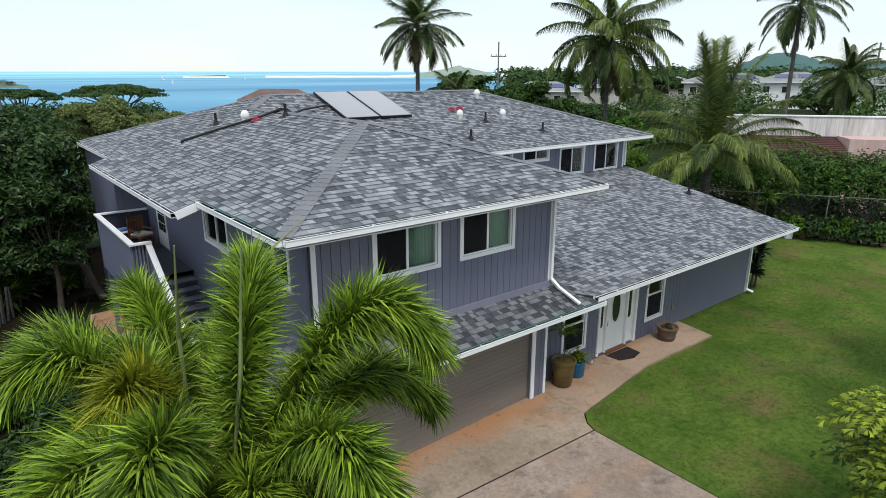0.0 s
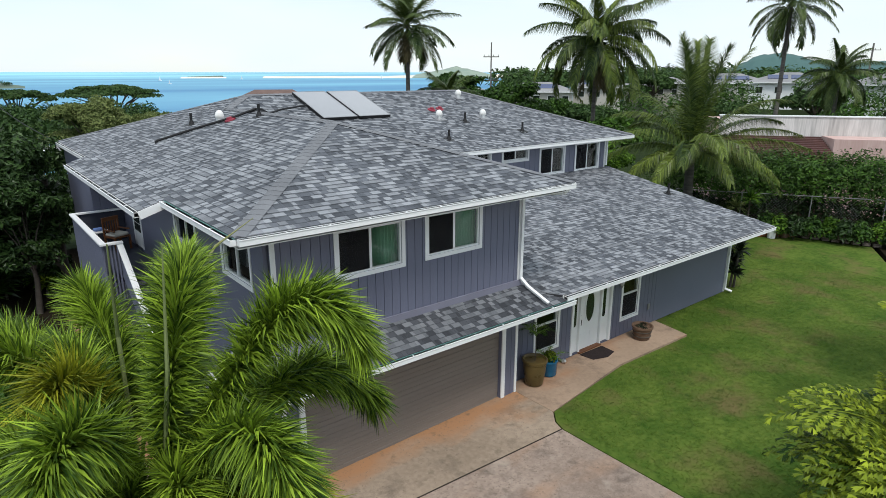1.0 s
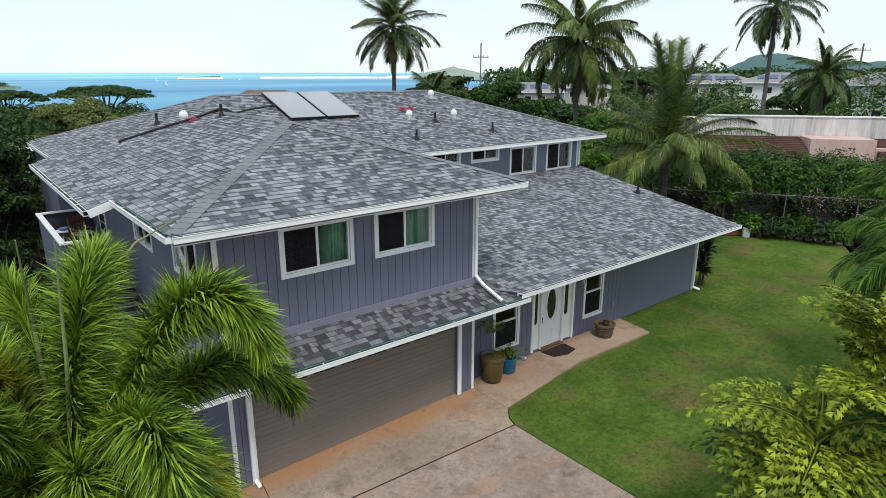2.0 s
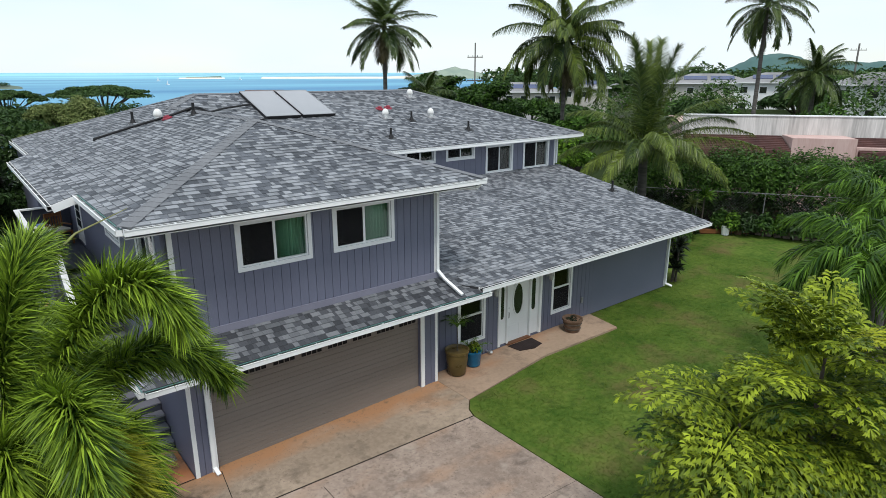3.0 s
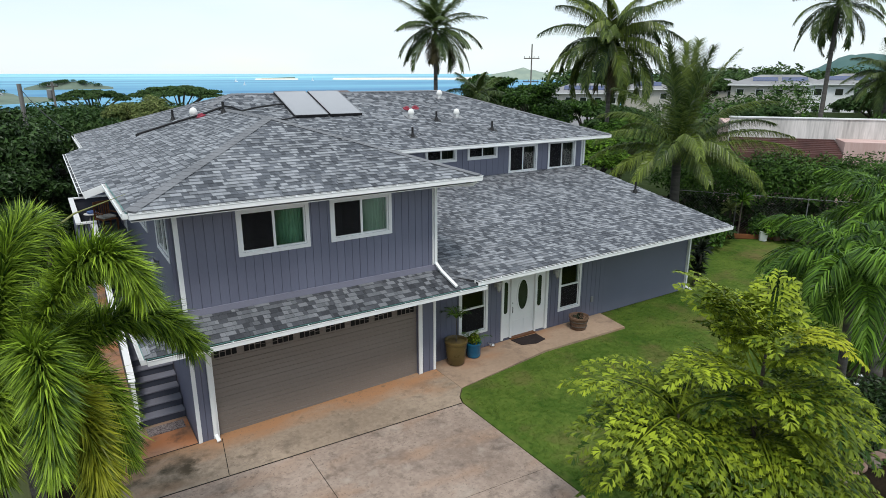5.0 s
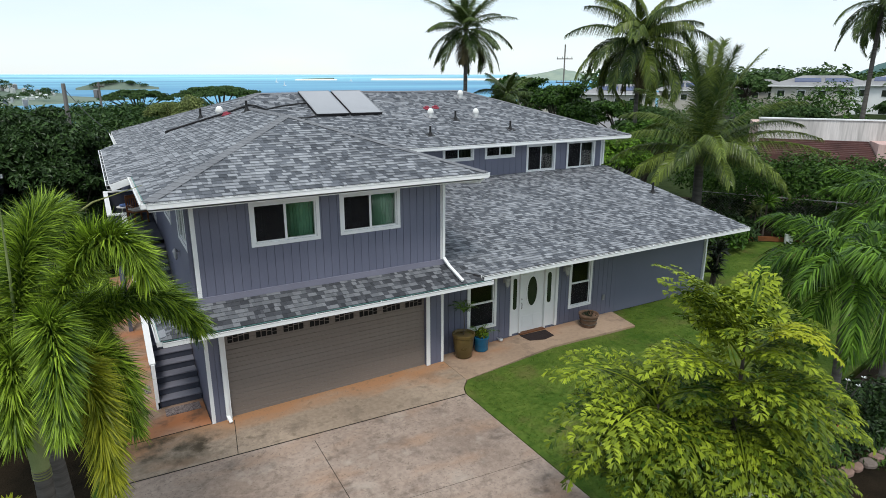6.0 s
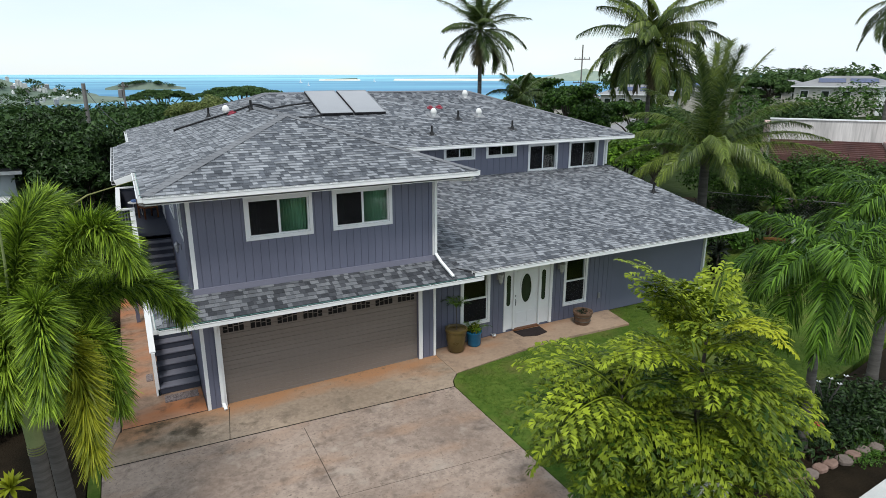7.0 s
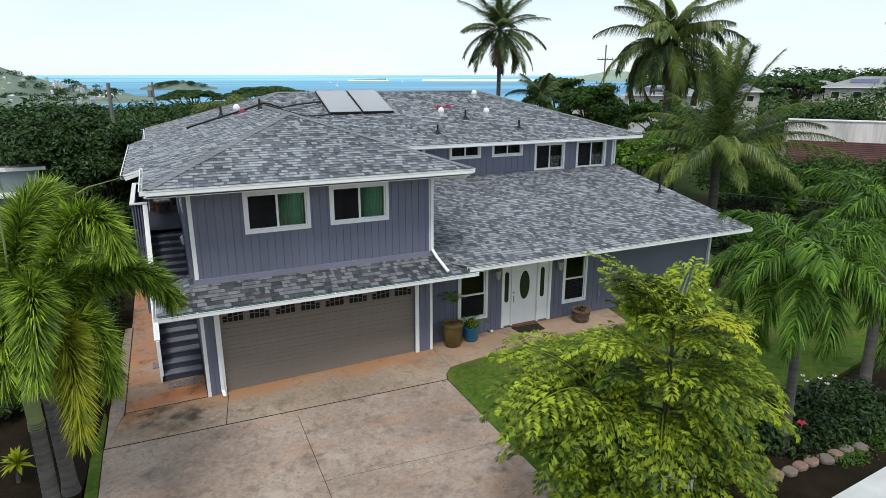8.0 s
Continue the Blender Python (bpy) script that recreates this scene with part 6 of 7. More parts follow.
for x, y, z, h, spread, seed in ((31.0, 152, -13.5, 18.7, 9.5, 5), (14.3, 170, -15.8, 20.0, 8.0, 6)):
    r = np.random.default_rng(seed)
    T = thing("monkeypod_tree", (x, y, z), "wide umbrella-shaped monkeypod tree with bare branching limbs", "tree", "monkeypod trees")
    g = Geo().tube([(0, 0, 0), (0.2, 0, h * 0.35), (0.1, 0.1, h * 0.6)], [0.5, 0.4, 0.3], 8)
    cs, rs = [], []
    for i in range(34):
        a, q = 2.4 * i + r.uniform(-0.3, 0.3), math.sqrt((i + 0.5) / 34) * spread
        c = (q * math.cos(a), q * math.sin(a), h - (q / spread) ** 2 * 1.6 - r.uniform(0, 0.9))
        cs.append(c)
        rs.append((spread * 0.19, spread * 0.19, 0.42))
        if i % 2:
            g.tube([(0.1, 0.1, h * 0.58), (c[0] * 0.45, c[1] * 0.45, h * 0.8), (c[0] * 0.85, c[1] * 0.85, c[2] - 0.5), c], [0.2, 0.15, 0.09, 0.04], 5)
    part("trunk", g, M_BARK, T)
    v, f = leaf_cloud(cs, rs, 7500, 0.36)
    part("crown", Geo().add(v, f), M_MONKEY, T)
tree("broadleaf_tree", (14.0, 96, -11), 15.0, 7.0, 5000, 0.4, M_MONKEY, "rounded green tree down the slope", 12, 0.5, 0.4, 7, 0.5)
tree("broadleaf_tree", (46.0, 52.5, -4), 12.3, 4.2, 6000, 0.26, M_HEDGE, "green leafy tree beyond the roof", 10, 0.2, 0.3, 9)
tree("broadleaf_tree", (37.8, 36.5, -2), 9.6, 3.6, 14000, 0.16, M_HEDGE, "leafy dark green tree beyond the roof", 11, 0.15, 0.3, 10)
tree("broadleaf_tree", (55.0, 58.0, -3), 10.0, 4.2, 5000, 0.28, M_MONKEY, "green tree among the far houses", 9, 0.3, 0.3, 11)
tree("broadleaf_tree", (36.8, 26.0, -0.5), 5.8, 3.4, 8000, 0.18, M_HEDGE, "bushy green tree under the palm", 10, 0.3, 0.25, 12, 0.3)
tree("broadleaf_tree", (30.5, 22.5, 0), 4.4, 2.8, 7000, 0.15, M_GARDEN, "bright green shrubby tree beside the house", 9, 0.2, 0.2, 13, 0.3)
tree("broadleaf_tree", (60.0, 30.0, -1), 6.8, 4.5, 6000, 0.26, M_MONKEY, "green tree by the flat-roofed building", 10, 0.3, 0.3, 14, 0.3)
tree("broadleaf_tree", (110, 70, 0), 8.8, 6.0, 4000, 0.45, M_MONKEY, "spreading tree above the far houses", 10, 0.7, 0.4, 15, 0.5)
tree("broadleaf_tree", (98, 36, 0), 6.0, 5.0, 4000, 0.4, M_MONKEY, "round tree among the far houses", 10, 0.3, 0.4, 16, 0.4)

tree("mango_tree", (2.2, 24.9, -0.22), 5.0, 1.35, 4500, 0.13, M_MANGO, "small dark mango tree close to the house corner", 9, 0.1, 0.09, 19, 0.35, 5)
tree("broadleaf_tree", (62.0, 54.0, -2), 7.4, 4.4, 7000, 0.26, M_HEDGE, "leafy green tree before the far houses", 11, 0.3, 0.3, 17, 0.3)
tree("broadleaf_tree", (55.0, 42.0, -1.5), 6.4, 4.0, 7000, 0.24, M_MONKEY, "spreading green tree before the far houses", 11, 0.3, 0.3, 18, 0.3)

# low woods down the slope, too many to count
cs, rs = [], []
r = np.random.default_rng(31)
for i in range(260):
    far, az = r.uniform(48, 230), r.uniform(-22, 23)
    x, y = far * math.sin(radians(az)), far * math.cos(radians(az))
    if (az > 6 and far < 72) or (az > 14 and far < 120):
        continue
    R = r.uniform(2.2, 4.2)
    drop = 0.042 if az < 14 else 0.062
    cs.append((x, y, 8.2 - far * drop - R * 0.8 - r.uniform(0, 2.2)))
    rs.append((R, R, R * 0.8))
v, f = leaf_cloud(cs, rs, 110000, 0.32)
solo("far_woods", Geo().add(v, f), M_MONKEY, "thick green woods running down to the bay", "woods", kind="stuff")
cs, rs = [], []
for i in range(120):
    x, y = r.uniform(50, 200), r.uniform(-10, 110)
    R = r.uniform(2.2, 4.2)
    cs.append((x, y, land_height(x, y) + r.uniform(1.2, 2.6)))
    rs.append((R, R, R * 0.8))
v, f = leaf_cloud(cs, rs, 60000, 0.3)
solo("far_woods", Geo().add(v, f), M_HEDGE, "trees and shrubs between the far houses", "woods", kind="stuff")

cs = [(-3 + 1.2 * i + r.uniform(-0.4, 0.4), 34.5 + r.uniform(-0.8, 1.5), 0.8 + r.uniform(-0.3, 0.5)) for i in range(14)]
v, f = leaf_cloud(cs, [(1.3, 1.3, 1.5)] * 14, 16000, 0.13)
solo("undergrowth", Geo().add(v, f), M_MANGO, "dark leafy undergrowth behind the side garden", "shrubs", kind="stuff")

cs = [(-6 + 1.5 * i + r.uniform(-0.4, 0.4), 36.5 + r.uniform(-0.8, 2.5), 1.4 + r.uniform(-0.3, 1.6)) for i in range(16)]
v, f = leaf_cloud(cs, [(1.7, 1.7, 1.9)] * 16, 20000, 0.14)
solo("undergrowth", Geo().add(v, f), M_HEDGE, "tall leafy thicket below the mango trees", "shrubs", kind="stuff")

# hedge beyond the fence, with undergrowth
cs = [(33.2 + i * 0.62 + r.uniform(-0.4, 0.4), 18.5 - i * 0.98, 2.3 + r.uniform(-0.3, 0.3)) for i in range(15)]
v, f = leaf_cloud(cs, [(1.5, 1.5, 1.6)] * 15, 40000, 0.10)
solo("hedge", Geo().add(v, f), M_HEDGE, "tall clipped green hedge beyond the fence", "hedge", kind="stuff")
cs = [(33.6 + i * 0.62 + r.uniform(-0.4, 0.4), 18.2 - i * 0.98, 0.7) for i in range(15)]
v, f = leaf_cloud(cs, [(1.1, 1.1, 0.9)] * 15, 9000, 0.12)
solo("undergrowth", Geo().add(v, f), M_MANGO, "dark leafy undergrowth below the hedge", "shrubs", kind="stuff")
for i in range(9):
    k = i / 8
    x, y = 33.3 + 2.2 * k + r.uniform(-0.3, 0.3), 13.2 - 5.2 * k
    v, f = leaf_cloud([(0, 0, 0.45), (0.2, 0.1, 0.75)], [(0.5, 0.5, 0.45), (0.35, 0.35, 0.4)], 500, 0.12)
    B = thing("garden_shrub", (x, y, 0.0), "low leafy shrub in the bed along the fence", "shrub", "fence shrubs")
    part("foliage", Geo().add(v, f), (M_HEDGE, M_GARDEN, M_MANGO)[i % 3], B)
    part("stem", Geo().tube([(0, 0, 0), (0.05, 0.02, 0.5)], [0.03, 0.02], 6), M_BARK, B)


def rosette(name, at, h, n, length, width, material, label):
    T = thing(name, at, label, "plant")
    part("stem", Geo().tube([(0, 0, 0), (0.03, 0, h)], [0.05, 0.035], 7), M_BARK, T)
    az, el = RNG.uniform(0, 2 * np.pi, n), RNG.uniform(-0.35, 1.35, n)
    w = np.stack([np.cos(az) * np.cos(el), np.sin(az) * np.cos(el), np.sin(el)], 1)
    b = np.tile(np.array([[0.03, 0, h]]), (n, 1))
    mid = b + w * length * 0.55
    tip = mid + unit(w + np.array([0, 0, -0.45])) * length * 0.45
    sd = unit(np.cross(w, RNG.normal(0, 0.3, (n, 3)) + np.array([0, 0, 1.0])))
    v, f = strips(b, mid, tip, sd, width)
    part("leaves", Geo().add(v, f), material, T)


rosette("dracaena_plant", (32.6, 13.9, 0), 1.9, 90, 0.75, 0.07, M_GARDEN, "spiky green dracaena on a thin stem by the fence")
rosette("dracaena_plant", (33.3, 14.9, 0), 1.2, 70, 0.7, 0.07, M_OLIVE, "pale spiky dracaena in the far bed")
M_TI = leaf_mat("ti_leaf", (0.012, 0.02, 0.012), (0.035, 0.045, 0.025))
for k, (dx, dy, h) in enumerate(((0, 0, 1.5), (0.15, 0.2, 1.0), (-0.1, 0.1, 0.6))):
    rosette("ti_plant", (24.1 + dx, 10.25 + dy, 0.0), h, 60, 0.55, 0.10, M_TI, "dark-leaved ti plant at the house corner")

for i in range(7):
    a = i * 0.9
    v, f = leaf_cloud([(0, 0, 0.6)], [(0.8, 0.8, 0.7)], 900, 0.14)
    B = thing("garden_shrub", (29.6 + 1.5 * math.cos(a), 15.0 + 1.5 * math.sin(a), 0.0), "leafy dark shrub at the foot of the coconut palm", "shrub", "palm shrubs")
    part("foliage", Geo().add(v, f), (M_MANGO, M_HEDGE)[i % 2], B)
    part("stem", Geo().tube([(0, 0, 0), (0.05, 0.02, 0.6)], [0.03, 0.02], 6), M_BARK, B)

# ---- garden and drive ----
def on_slab(name, pts, z, material, label, category):
    """A thin strip let into the slab, a few millimetres proud."""
    return solo(name, Geo().prism([(x, y, fall(x) + z) for x, y in pts], (0, 0, 0.003)), material, label, category, kind="structure")


def strip(a, b, w):
    d = Vector((b[0] - a[0], b[1] - a[1], 0)).normalized()
    n = Vector((-d.y, d.x, 0)) * w / 2
    return [(a[0] - n.x, a[1] - n.y), (b[0] - n.x, b[1] - n.y), (b[0] + n.x, b[1] + n.y), (a[0] + n.x, a[1] + n.y)]


on_slab("slab_joint", strip((2.38, 8.375), (10.96, 7.845), 0.035), 0.0005, M_JOINT, "dark expansion joint across the driveway", "joint")
on_slab("slab_joint", strip((6.76, 7.85), (6.55, -8), 0.012), 0.0005, M_JOINT, "fine saw-cut joint down the driveway", "joint")
on_slab("slab_joint", strip((6.62, 5.0), (10.9, 4.6), 0.005), 0.0005, M_JOINT, "hairline crack across the driveway", "joint")
on_slab("slab_joint", strip((5.30, 9.75), (5.08, 8.25), 0.016), 0.0005, M_JOINT, "joint between two apron slabs", "joint")
on_slab("slab_joint", strip((2.80, 9.91), (4.78, 9.86), 0.025), 0.0025, M_JOINT, "joint at the start of the side path", "joint")
on_slab("slab_joint", strip((2.775, 9.8), (2.86, 16.0), 0.03), 0.003, M_JOINT, "joint along the side path", "joint")

# soil bed along the street side and below the palms
flat("garden_bed", [(12.2, -0.42), (13.5, -0.42), (40, 1.0), (40, 8.2), (35.3, 8.7), (27, 4.3), (19.9, 3.0), (16.5, 2.6), (13.4, 1.6), (12.4, 0.2)], 0.02, 0.3, M_SOIL, "dark mulched planting bed with low groundcover", "garden bed")
flat("garden_bed", [(31.0, 14.6), (34.0, 12.5), (35.2, 8.8), (40, 8.3), (44, 14), (38, 24), (30, 24), (24, 27), (24, 14.6)], 0.03, 0.3, M_SOIL, "dark leaf-littered bed below the hedge", "garden bed")
flat("garden_bed", [(-6, 2), (1.9, 2), (2.1, 8.0), (2.6, 10.3), (2.78, 10.6), (2.85, 24), (2.9, 26.4), (12, 26.5), (12, 33.8), (-14, 33.8), (-14, 2)], -0.22, 0.3, M_SOIL, "dark shaded soil beside the drive", "garden bed")

# short grass over the lawn
n = 90000
gx, gy = RNG.uniform(11.0, 30, n), RNG.uniform(-1.0, 13.5, n)
keep = np.zeros(n, bool)
LAWN = [(10.98, -6), (20, -6), (20, 3.2), (27, 4.5), (35.2, 8.9), (34.0, 12.4), (31, 14.5), (23.3, 14.5), (23.3, 10.3), (18.6, 10.15), (18.3, 8.8), (14.9, 8.9), (11.55, 8.4), (11.1, 7.9)]
for (x0, y0), (x1, y1) in zip(LAWN, LAWN[1:] + LAWN[:1]):
    if y0 != y1:
        keep ^= ((y0 > gy) != (y1 > gy)) & (gx < (x1 - x0) * (gy - y0) / (y1 - y0) + x0)
gx, gy = gx[keep], gy[keep]
n = len(gx)
az, hh = RNG.uniform(0, 2 * np.pi, n), RNG.uniform(0.012, 0.03, n)
wx, wy = np.cos(az) * 0.012, np.sin(az) * 0.012
lx, ly = RNG.normal(0, 0.05, n), RNG.normal(0, 0.05, n)
z = np.full(n, -0.02)
hh = hh - 0.02
blades = np.stack([np.stack([gx - wx, gy - wy, z], 1), np.stack([gx + wx, gy + wy, z], 1), np.stack([gx + lx, gy + ly, hh], 1)], 1).reshape(-1, 3)
solo("grass", Geo().add(blades, [(3 * i, 3 * i + 1, 3 * i + 2) for i in range(n)]), M_BLADE, "short mown grass blades of the lawn", "grass", kind="stuff")

# kerb and road at the street
flat("road", [(13.6, -12), (60, -12), (60, 3.5), (17.2, -0.10), (15.2, -0.27), (13.6, -0.40)], 0.40, 0.4, M_KERB, "pale concrete street edge", "road")
for i in range(9):
    x, y = 14.55 + 0.36 * i, 0.66 + 0.03 * math.sin(i * 2.1) - 0.018 * max(0, i - 4)
    q = 1.0 + 0.12 * math.sin(i * 1.7)
    g = Geo().prism([(-0.155 * q, -0.11, 0), (0.02, -0.15 * q, 0), (0.16, -0.10 * q, 0), (0.15 * q, 0.10, 0), (0.0, 0.14, 0), (-0.16, 0.10 * q, 0)], (0, 0, 0.13))
    solo("edging_stone", g, (M_STONE, M_STONE_PINK)[i in (1, 3, 4, 6)], "flat pinkish edging stone by the bed" if i in (1, 3, 4, 6) else "flat grey edging stone by the bed", "stone", "edging stones", bevel=0.035, at=pose(x, y, 0.32, RNG.uniform(-5, 5), RNG.uniform(-5, 5), RNG.uniform(-15, 15)))
flat("bed_bank", [(13.5, -0.38), (15.2, -0.25), (17.2, -0.08), (24, 0.45), (24, 2.4), (20.5, 1.8), (16.0, 1.9), (13.6, 1.0)], 0.34, 0.4, M_SOIL, "raised dark soil bank at the street", "garden bed")

# bedding leaves by the street
cs = [(15.6 + RNG.uniform(0, 4.2), 0.9 + RNG.uniform(0, 1.6), 0.45) for _ in range(26)]
v, f = leaf_cloud(cs, [(0.5, 0.5, 0.38)] * 26, 7000, 0.07)
solo("groundcover", Geo().add(v, f), M_MANGO, "dark shrubby groundcover below the garden palms", "shrubs", kind="stuff")
cs = [(10.8 + RNG.uniform(-0.7, 1.2), 0.4 + RNG.uniform(-0.8, 0.8), 0.35) for _ in range(10)]
v, f = leaf_cloud(cs, [(0.4, 0.4, 0.4)] * 10, 3000, 0.07)
solo("groundcover", Geo().add(v, f), M_MANGO, "dark low leaves at the foot of the fishtail palm", "shrubs", kind="stuff")
cs = [(16.6 + RNG.uniform(0, 4.0), 0.35 + RNG.uniform(0, 0.9), 0.37) for _ in range(40)]
v, f = leaf_cloud(cs, [(0.28, 0.28, 0.07)] * 40, 4200, 0.035)
solo("creeper", Geo().add(v, f), M_HEDGE, "low creeping green groundcover behind the edging stones", "groundcover", kind="stuff")
TW = thing("plumeria_twig", (17.9, 2.0, 0.3), "bare plumeria twig with a few white blossoms", "shrub")
for k in range(5):
    a = 1.3 * k + 0.4
    c, sn = math.cos(a), math.sin(a)
    part("branch", Geo().tube([(0, 0, 0), (0.12 * c, 0.12 * sn, 0.45), (0.34 * c, 0.34 * sn, 0.8 + 0.06 * k)], [0.022, 0.016, 0.012], 6), M_TRUNK, TW)
    for b in range(4):
        w = b * 1.57
        part("petal", Geo().prism([(0.34 * c, 0.34 * sn, 0.8 + 0.06 * k), (0.34 * c + 0.06 * math.cos(w - 0.4), 0.34 * sn + 0.06 * math.sin(w - 0.4), 0.83 + 0.06 * k), (0.34 * c + 0.06 * math.cos(w + 0.4), 0.34 * sn + 0.06 * math.sin(w + 0.4), 0.83 + 0.06 * k)], (0, 0, 0.004)), M_WHITE, TW, "white blossom petal")
F = thing("red_flower", (16.3, 1.2, 0.4), "single red hibiscus bloom on a thin stem", "flower")
part("stem", Geo().tube([(0, 0, 0), (0, 0, 0.5)], 0.01, 5), M_STALK, F)
for k in range(5):
    a = k * 2 * math.pi / 5
    part("petal", Geo().prism([(0, 0, 0.5), (0.08 * math.cos(a - 0.5), 0.08 * math.sin(a - 0.5), 0.54), (0.11 * math.cos(a), 0.11 * math.sin(a), 0.53), (0.08 * math.cos(a + 0.5), 0.08 * math.sin(a + 0.5), 0.54)], (0, 0, 0.004)), M_DRUM, F)

# yard sign below the fishtail palm
YS = thing("yard_sign", (10.85, 0.35, 0.0), "blue and white property sign on a post among the leaves", "sign", turn=-28)
part("post", Geo().box(-0.06, -0.05, -0.04, 0.04, 0.05, 2.5), M_BLUEPAINT, YS, "blue painted post")
part("arm", Geo().box(0.04, -0.03, 1.84, 0.95, 0.03, 1.9), M_WHITE, YS)
part("board", Geo().box(0.10, -0.02, 0.8, 0.92, 0.02, 1.8), M_WHITE, YS, bevel=0.004)
part("band", Geo().box(0.10, -0.026, 1.25, 0.40, -0.021, 1.8), M_BLUEPAINT, YS)
part("panel", Geo().box(0.42, -0.026, 1.25, 0.90, -0.021, 1.62), M_BLACK, YS)
for k, w in enumerate((0.34, 0.26)):
    part("text_bar", Geo().box(0.48, -0.031, 1.48 - k * 0.12, 0.48 + w, -0.0265, 1.54 - k * 0.12), M_WHITE, YS)

# pots and mats at the entry
def pot(name, at, prof, material, label):
    P = thing(name, at, label, "plant pot")
    part("pot", Geo().lathe(prof, 28), material, P, smooth=True)
    rin = prof[-1][0]
    part("soil", Geo().lathe([(rin * 0.5, prof[-1][1] - 0.1), (rin * 0.96, prof[-1][1] - 0.06), (rin * 0.9, prof[-1][1] - 0.045), (0.02, prof[-1][1] - 0.03)], 20), M_SOIL, P)
    return P


p1 = pot("tall_pot", (12.05, 9.80, -0.015), [(0.21, 0.0), (0.25, 0.04), (0.30, 0.40), (0.32, 0.66), (0.345, 0.68), (0.35, 0.75), (0.32, 0.76), (0.29, 0.69)], M_POT, "tall brown glazed pot with a small palm")
for k in range(7):
    g = frond(0.55, 60, 80, 26, 0.16, 0.02)
    o = part("frond", g, M_GARDEN, p1)
    o.matrix_basis = Matrix.Translation((0, 0, 1.42)) @ pose(0, 0, 0, 0, 0, k * 51)
part("stem", Geo().tube([(0, 0, 0.62), (0.03, 0.01, 1.0), (0.0, 0, 1.44)], [0.016, 0.013, 0.01], 6), M_BARK, p1)
p2 = pot("blue_pot", (12.74, 9.88, 0.0), [(0.17, 0.0), (0.215, 0.05), (0.23, 0.40), (0.245, 0.42), (0.245, 0.47), (0.22, 0.47), (0.20, 0.42)], M_POTB, "bright blue glazed pot with a leafy plant")
v, f = leaf_cloud([(0, 0, 0.55)], [(0.18, 0.18, 0.16)], 160, 0.06)
part("leaves", Geo().add(v, f), M_FISH, p2)
for k in range(5):
    g = frond(0.6, 50, 70, 22, 0.15, 0.02)
    o = part("frond", g, M_GARDEN, p2)
    o.matrix_basis = Matrix.Translation((0, 0, 0.46)) @ pose(0, 0, 0, 0, 0, 40 + k * 72)
p3 = pot("barrel_planter", (16.85, 9.62, 0.035), [(0.22, 0.0), (0.25, 0.05), (0.29, 0.30), (0.31, 0.38), (0.335, 0.40), (0.335, 0.46), (0.30, 0.46), (0.27, 0.40)], M_POTT, "weathered brown barrel planter with sparse twigs")
for z in (0.12, 0.28):
    part("hoop", Geo().lathe([(0.262 + z * 0.13, z), (0.272 + z * 0.13, z + 0.015), (0.262 + z * 0.13, z + 0.03)], 28), M_BARK, p3)
v, f = leaf_cloud([(0, 0, 0.44)], [(0.2, 0.2, 0.06)], 60, 0.05)
part("leaves", Geo().add(v, f), M_TI, p3)

solo("doormat", Geo().prism([(14.36, 10.08, 0.036), (14.42, 9.62, 0.036), (14.9, 9.46, 0.036), (15.34, 9.56, 0.036), (15.38, 10.05, 0.036)], (0, 0, 0.018)), M_MAT, "dark brown rounded doormat before the front door", "doormat")
solo("patterned_mat", Geo().box(3.84, 10.78, -0.17, 4.68, 11.16, -0.14), M_RUG, "small red and grey patterned mat at the stairs", "doormat")
solo("patterned_mat", Geo().box(3.45, 12.3, -0.18, 3.62, 12.75, -0.15), M_RUG, "small patterned mat beside the stairs", "doormat")
solo("garden_tap", Geo().tube([(13.55, 10.2, 0.1), (13.55, 10.08, 0.1), (13.55, 10.06, 0.05)], 0.025, 8).lathe([(0.05, 0.0), (0.07, 0.05), (0.05, 0.1)], 10, (13.6, 10.05, 0.035)), M_ALU, "small metal tap and hose coupling at the wall", "tap")

BK = thing("white_bucket", (33.0, 12.75, 0.0), "white plastic bucket at the edge of the bed", "bucket")
part("bucket", Geo().lathe([(0.19, 0.0), (0.22, 0.45), (0.235, 0.46), (0.235, 0.50), (0.20, 0.50), (0.18, 0.1)], 20), M_WHITE, BK, smooth=True)
part("handle", Geo().tube([(-0.23, 0, 0.46), (-0.2, 0.1, 0.36), (0, 0.24, 0.32), (0.2, 0.1, 0.36), (0.23, 0, 0.46)], 0.008, 5), M_GREY, BK)
pot("clay_pot", (33.6, 12.35, 0.0), [(0.16, 0.0), (0.22, 0.32), (0.25, 0.33), (0.25, 0.40), (0.22, 0.40), (0.19, 0.34)], M_POTT, "terracotta pot beside the white bucket")
solo("bed_border", Geo().beam((31.6, 14.3, 0.12), (34.2, 12.1, 0.12), 0.15, 0.22), M_WOOD, "timber border of the far bed", "border")
for i in range(8):
    x, y = 34.3 + 0.9 * i / 7, 11.6 - 2.9 * i / 7
    solo("edging_stone", Geo().box(-0.17, -0.12, 0, 0.17, 0.12, 0.16), M_STONE, "pale edging stone along the far bed", "stone", "far edging stones", bevel=0.03, at=pose(x, y, 0.0, 0, 0, -60 + RNG.uniform(-15, 15)))

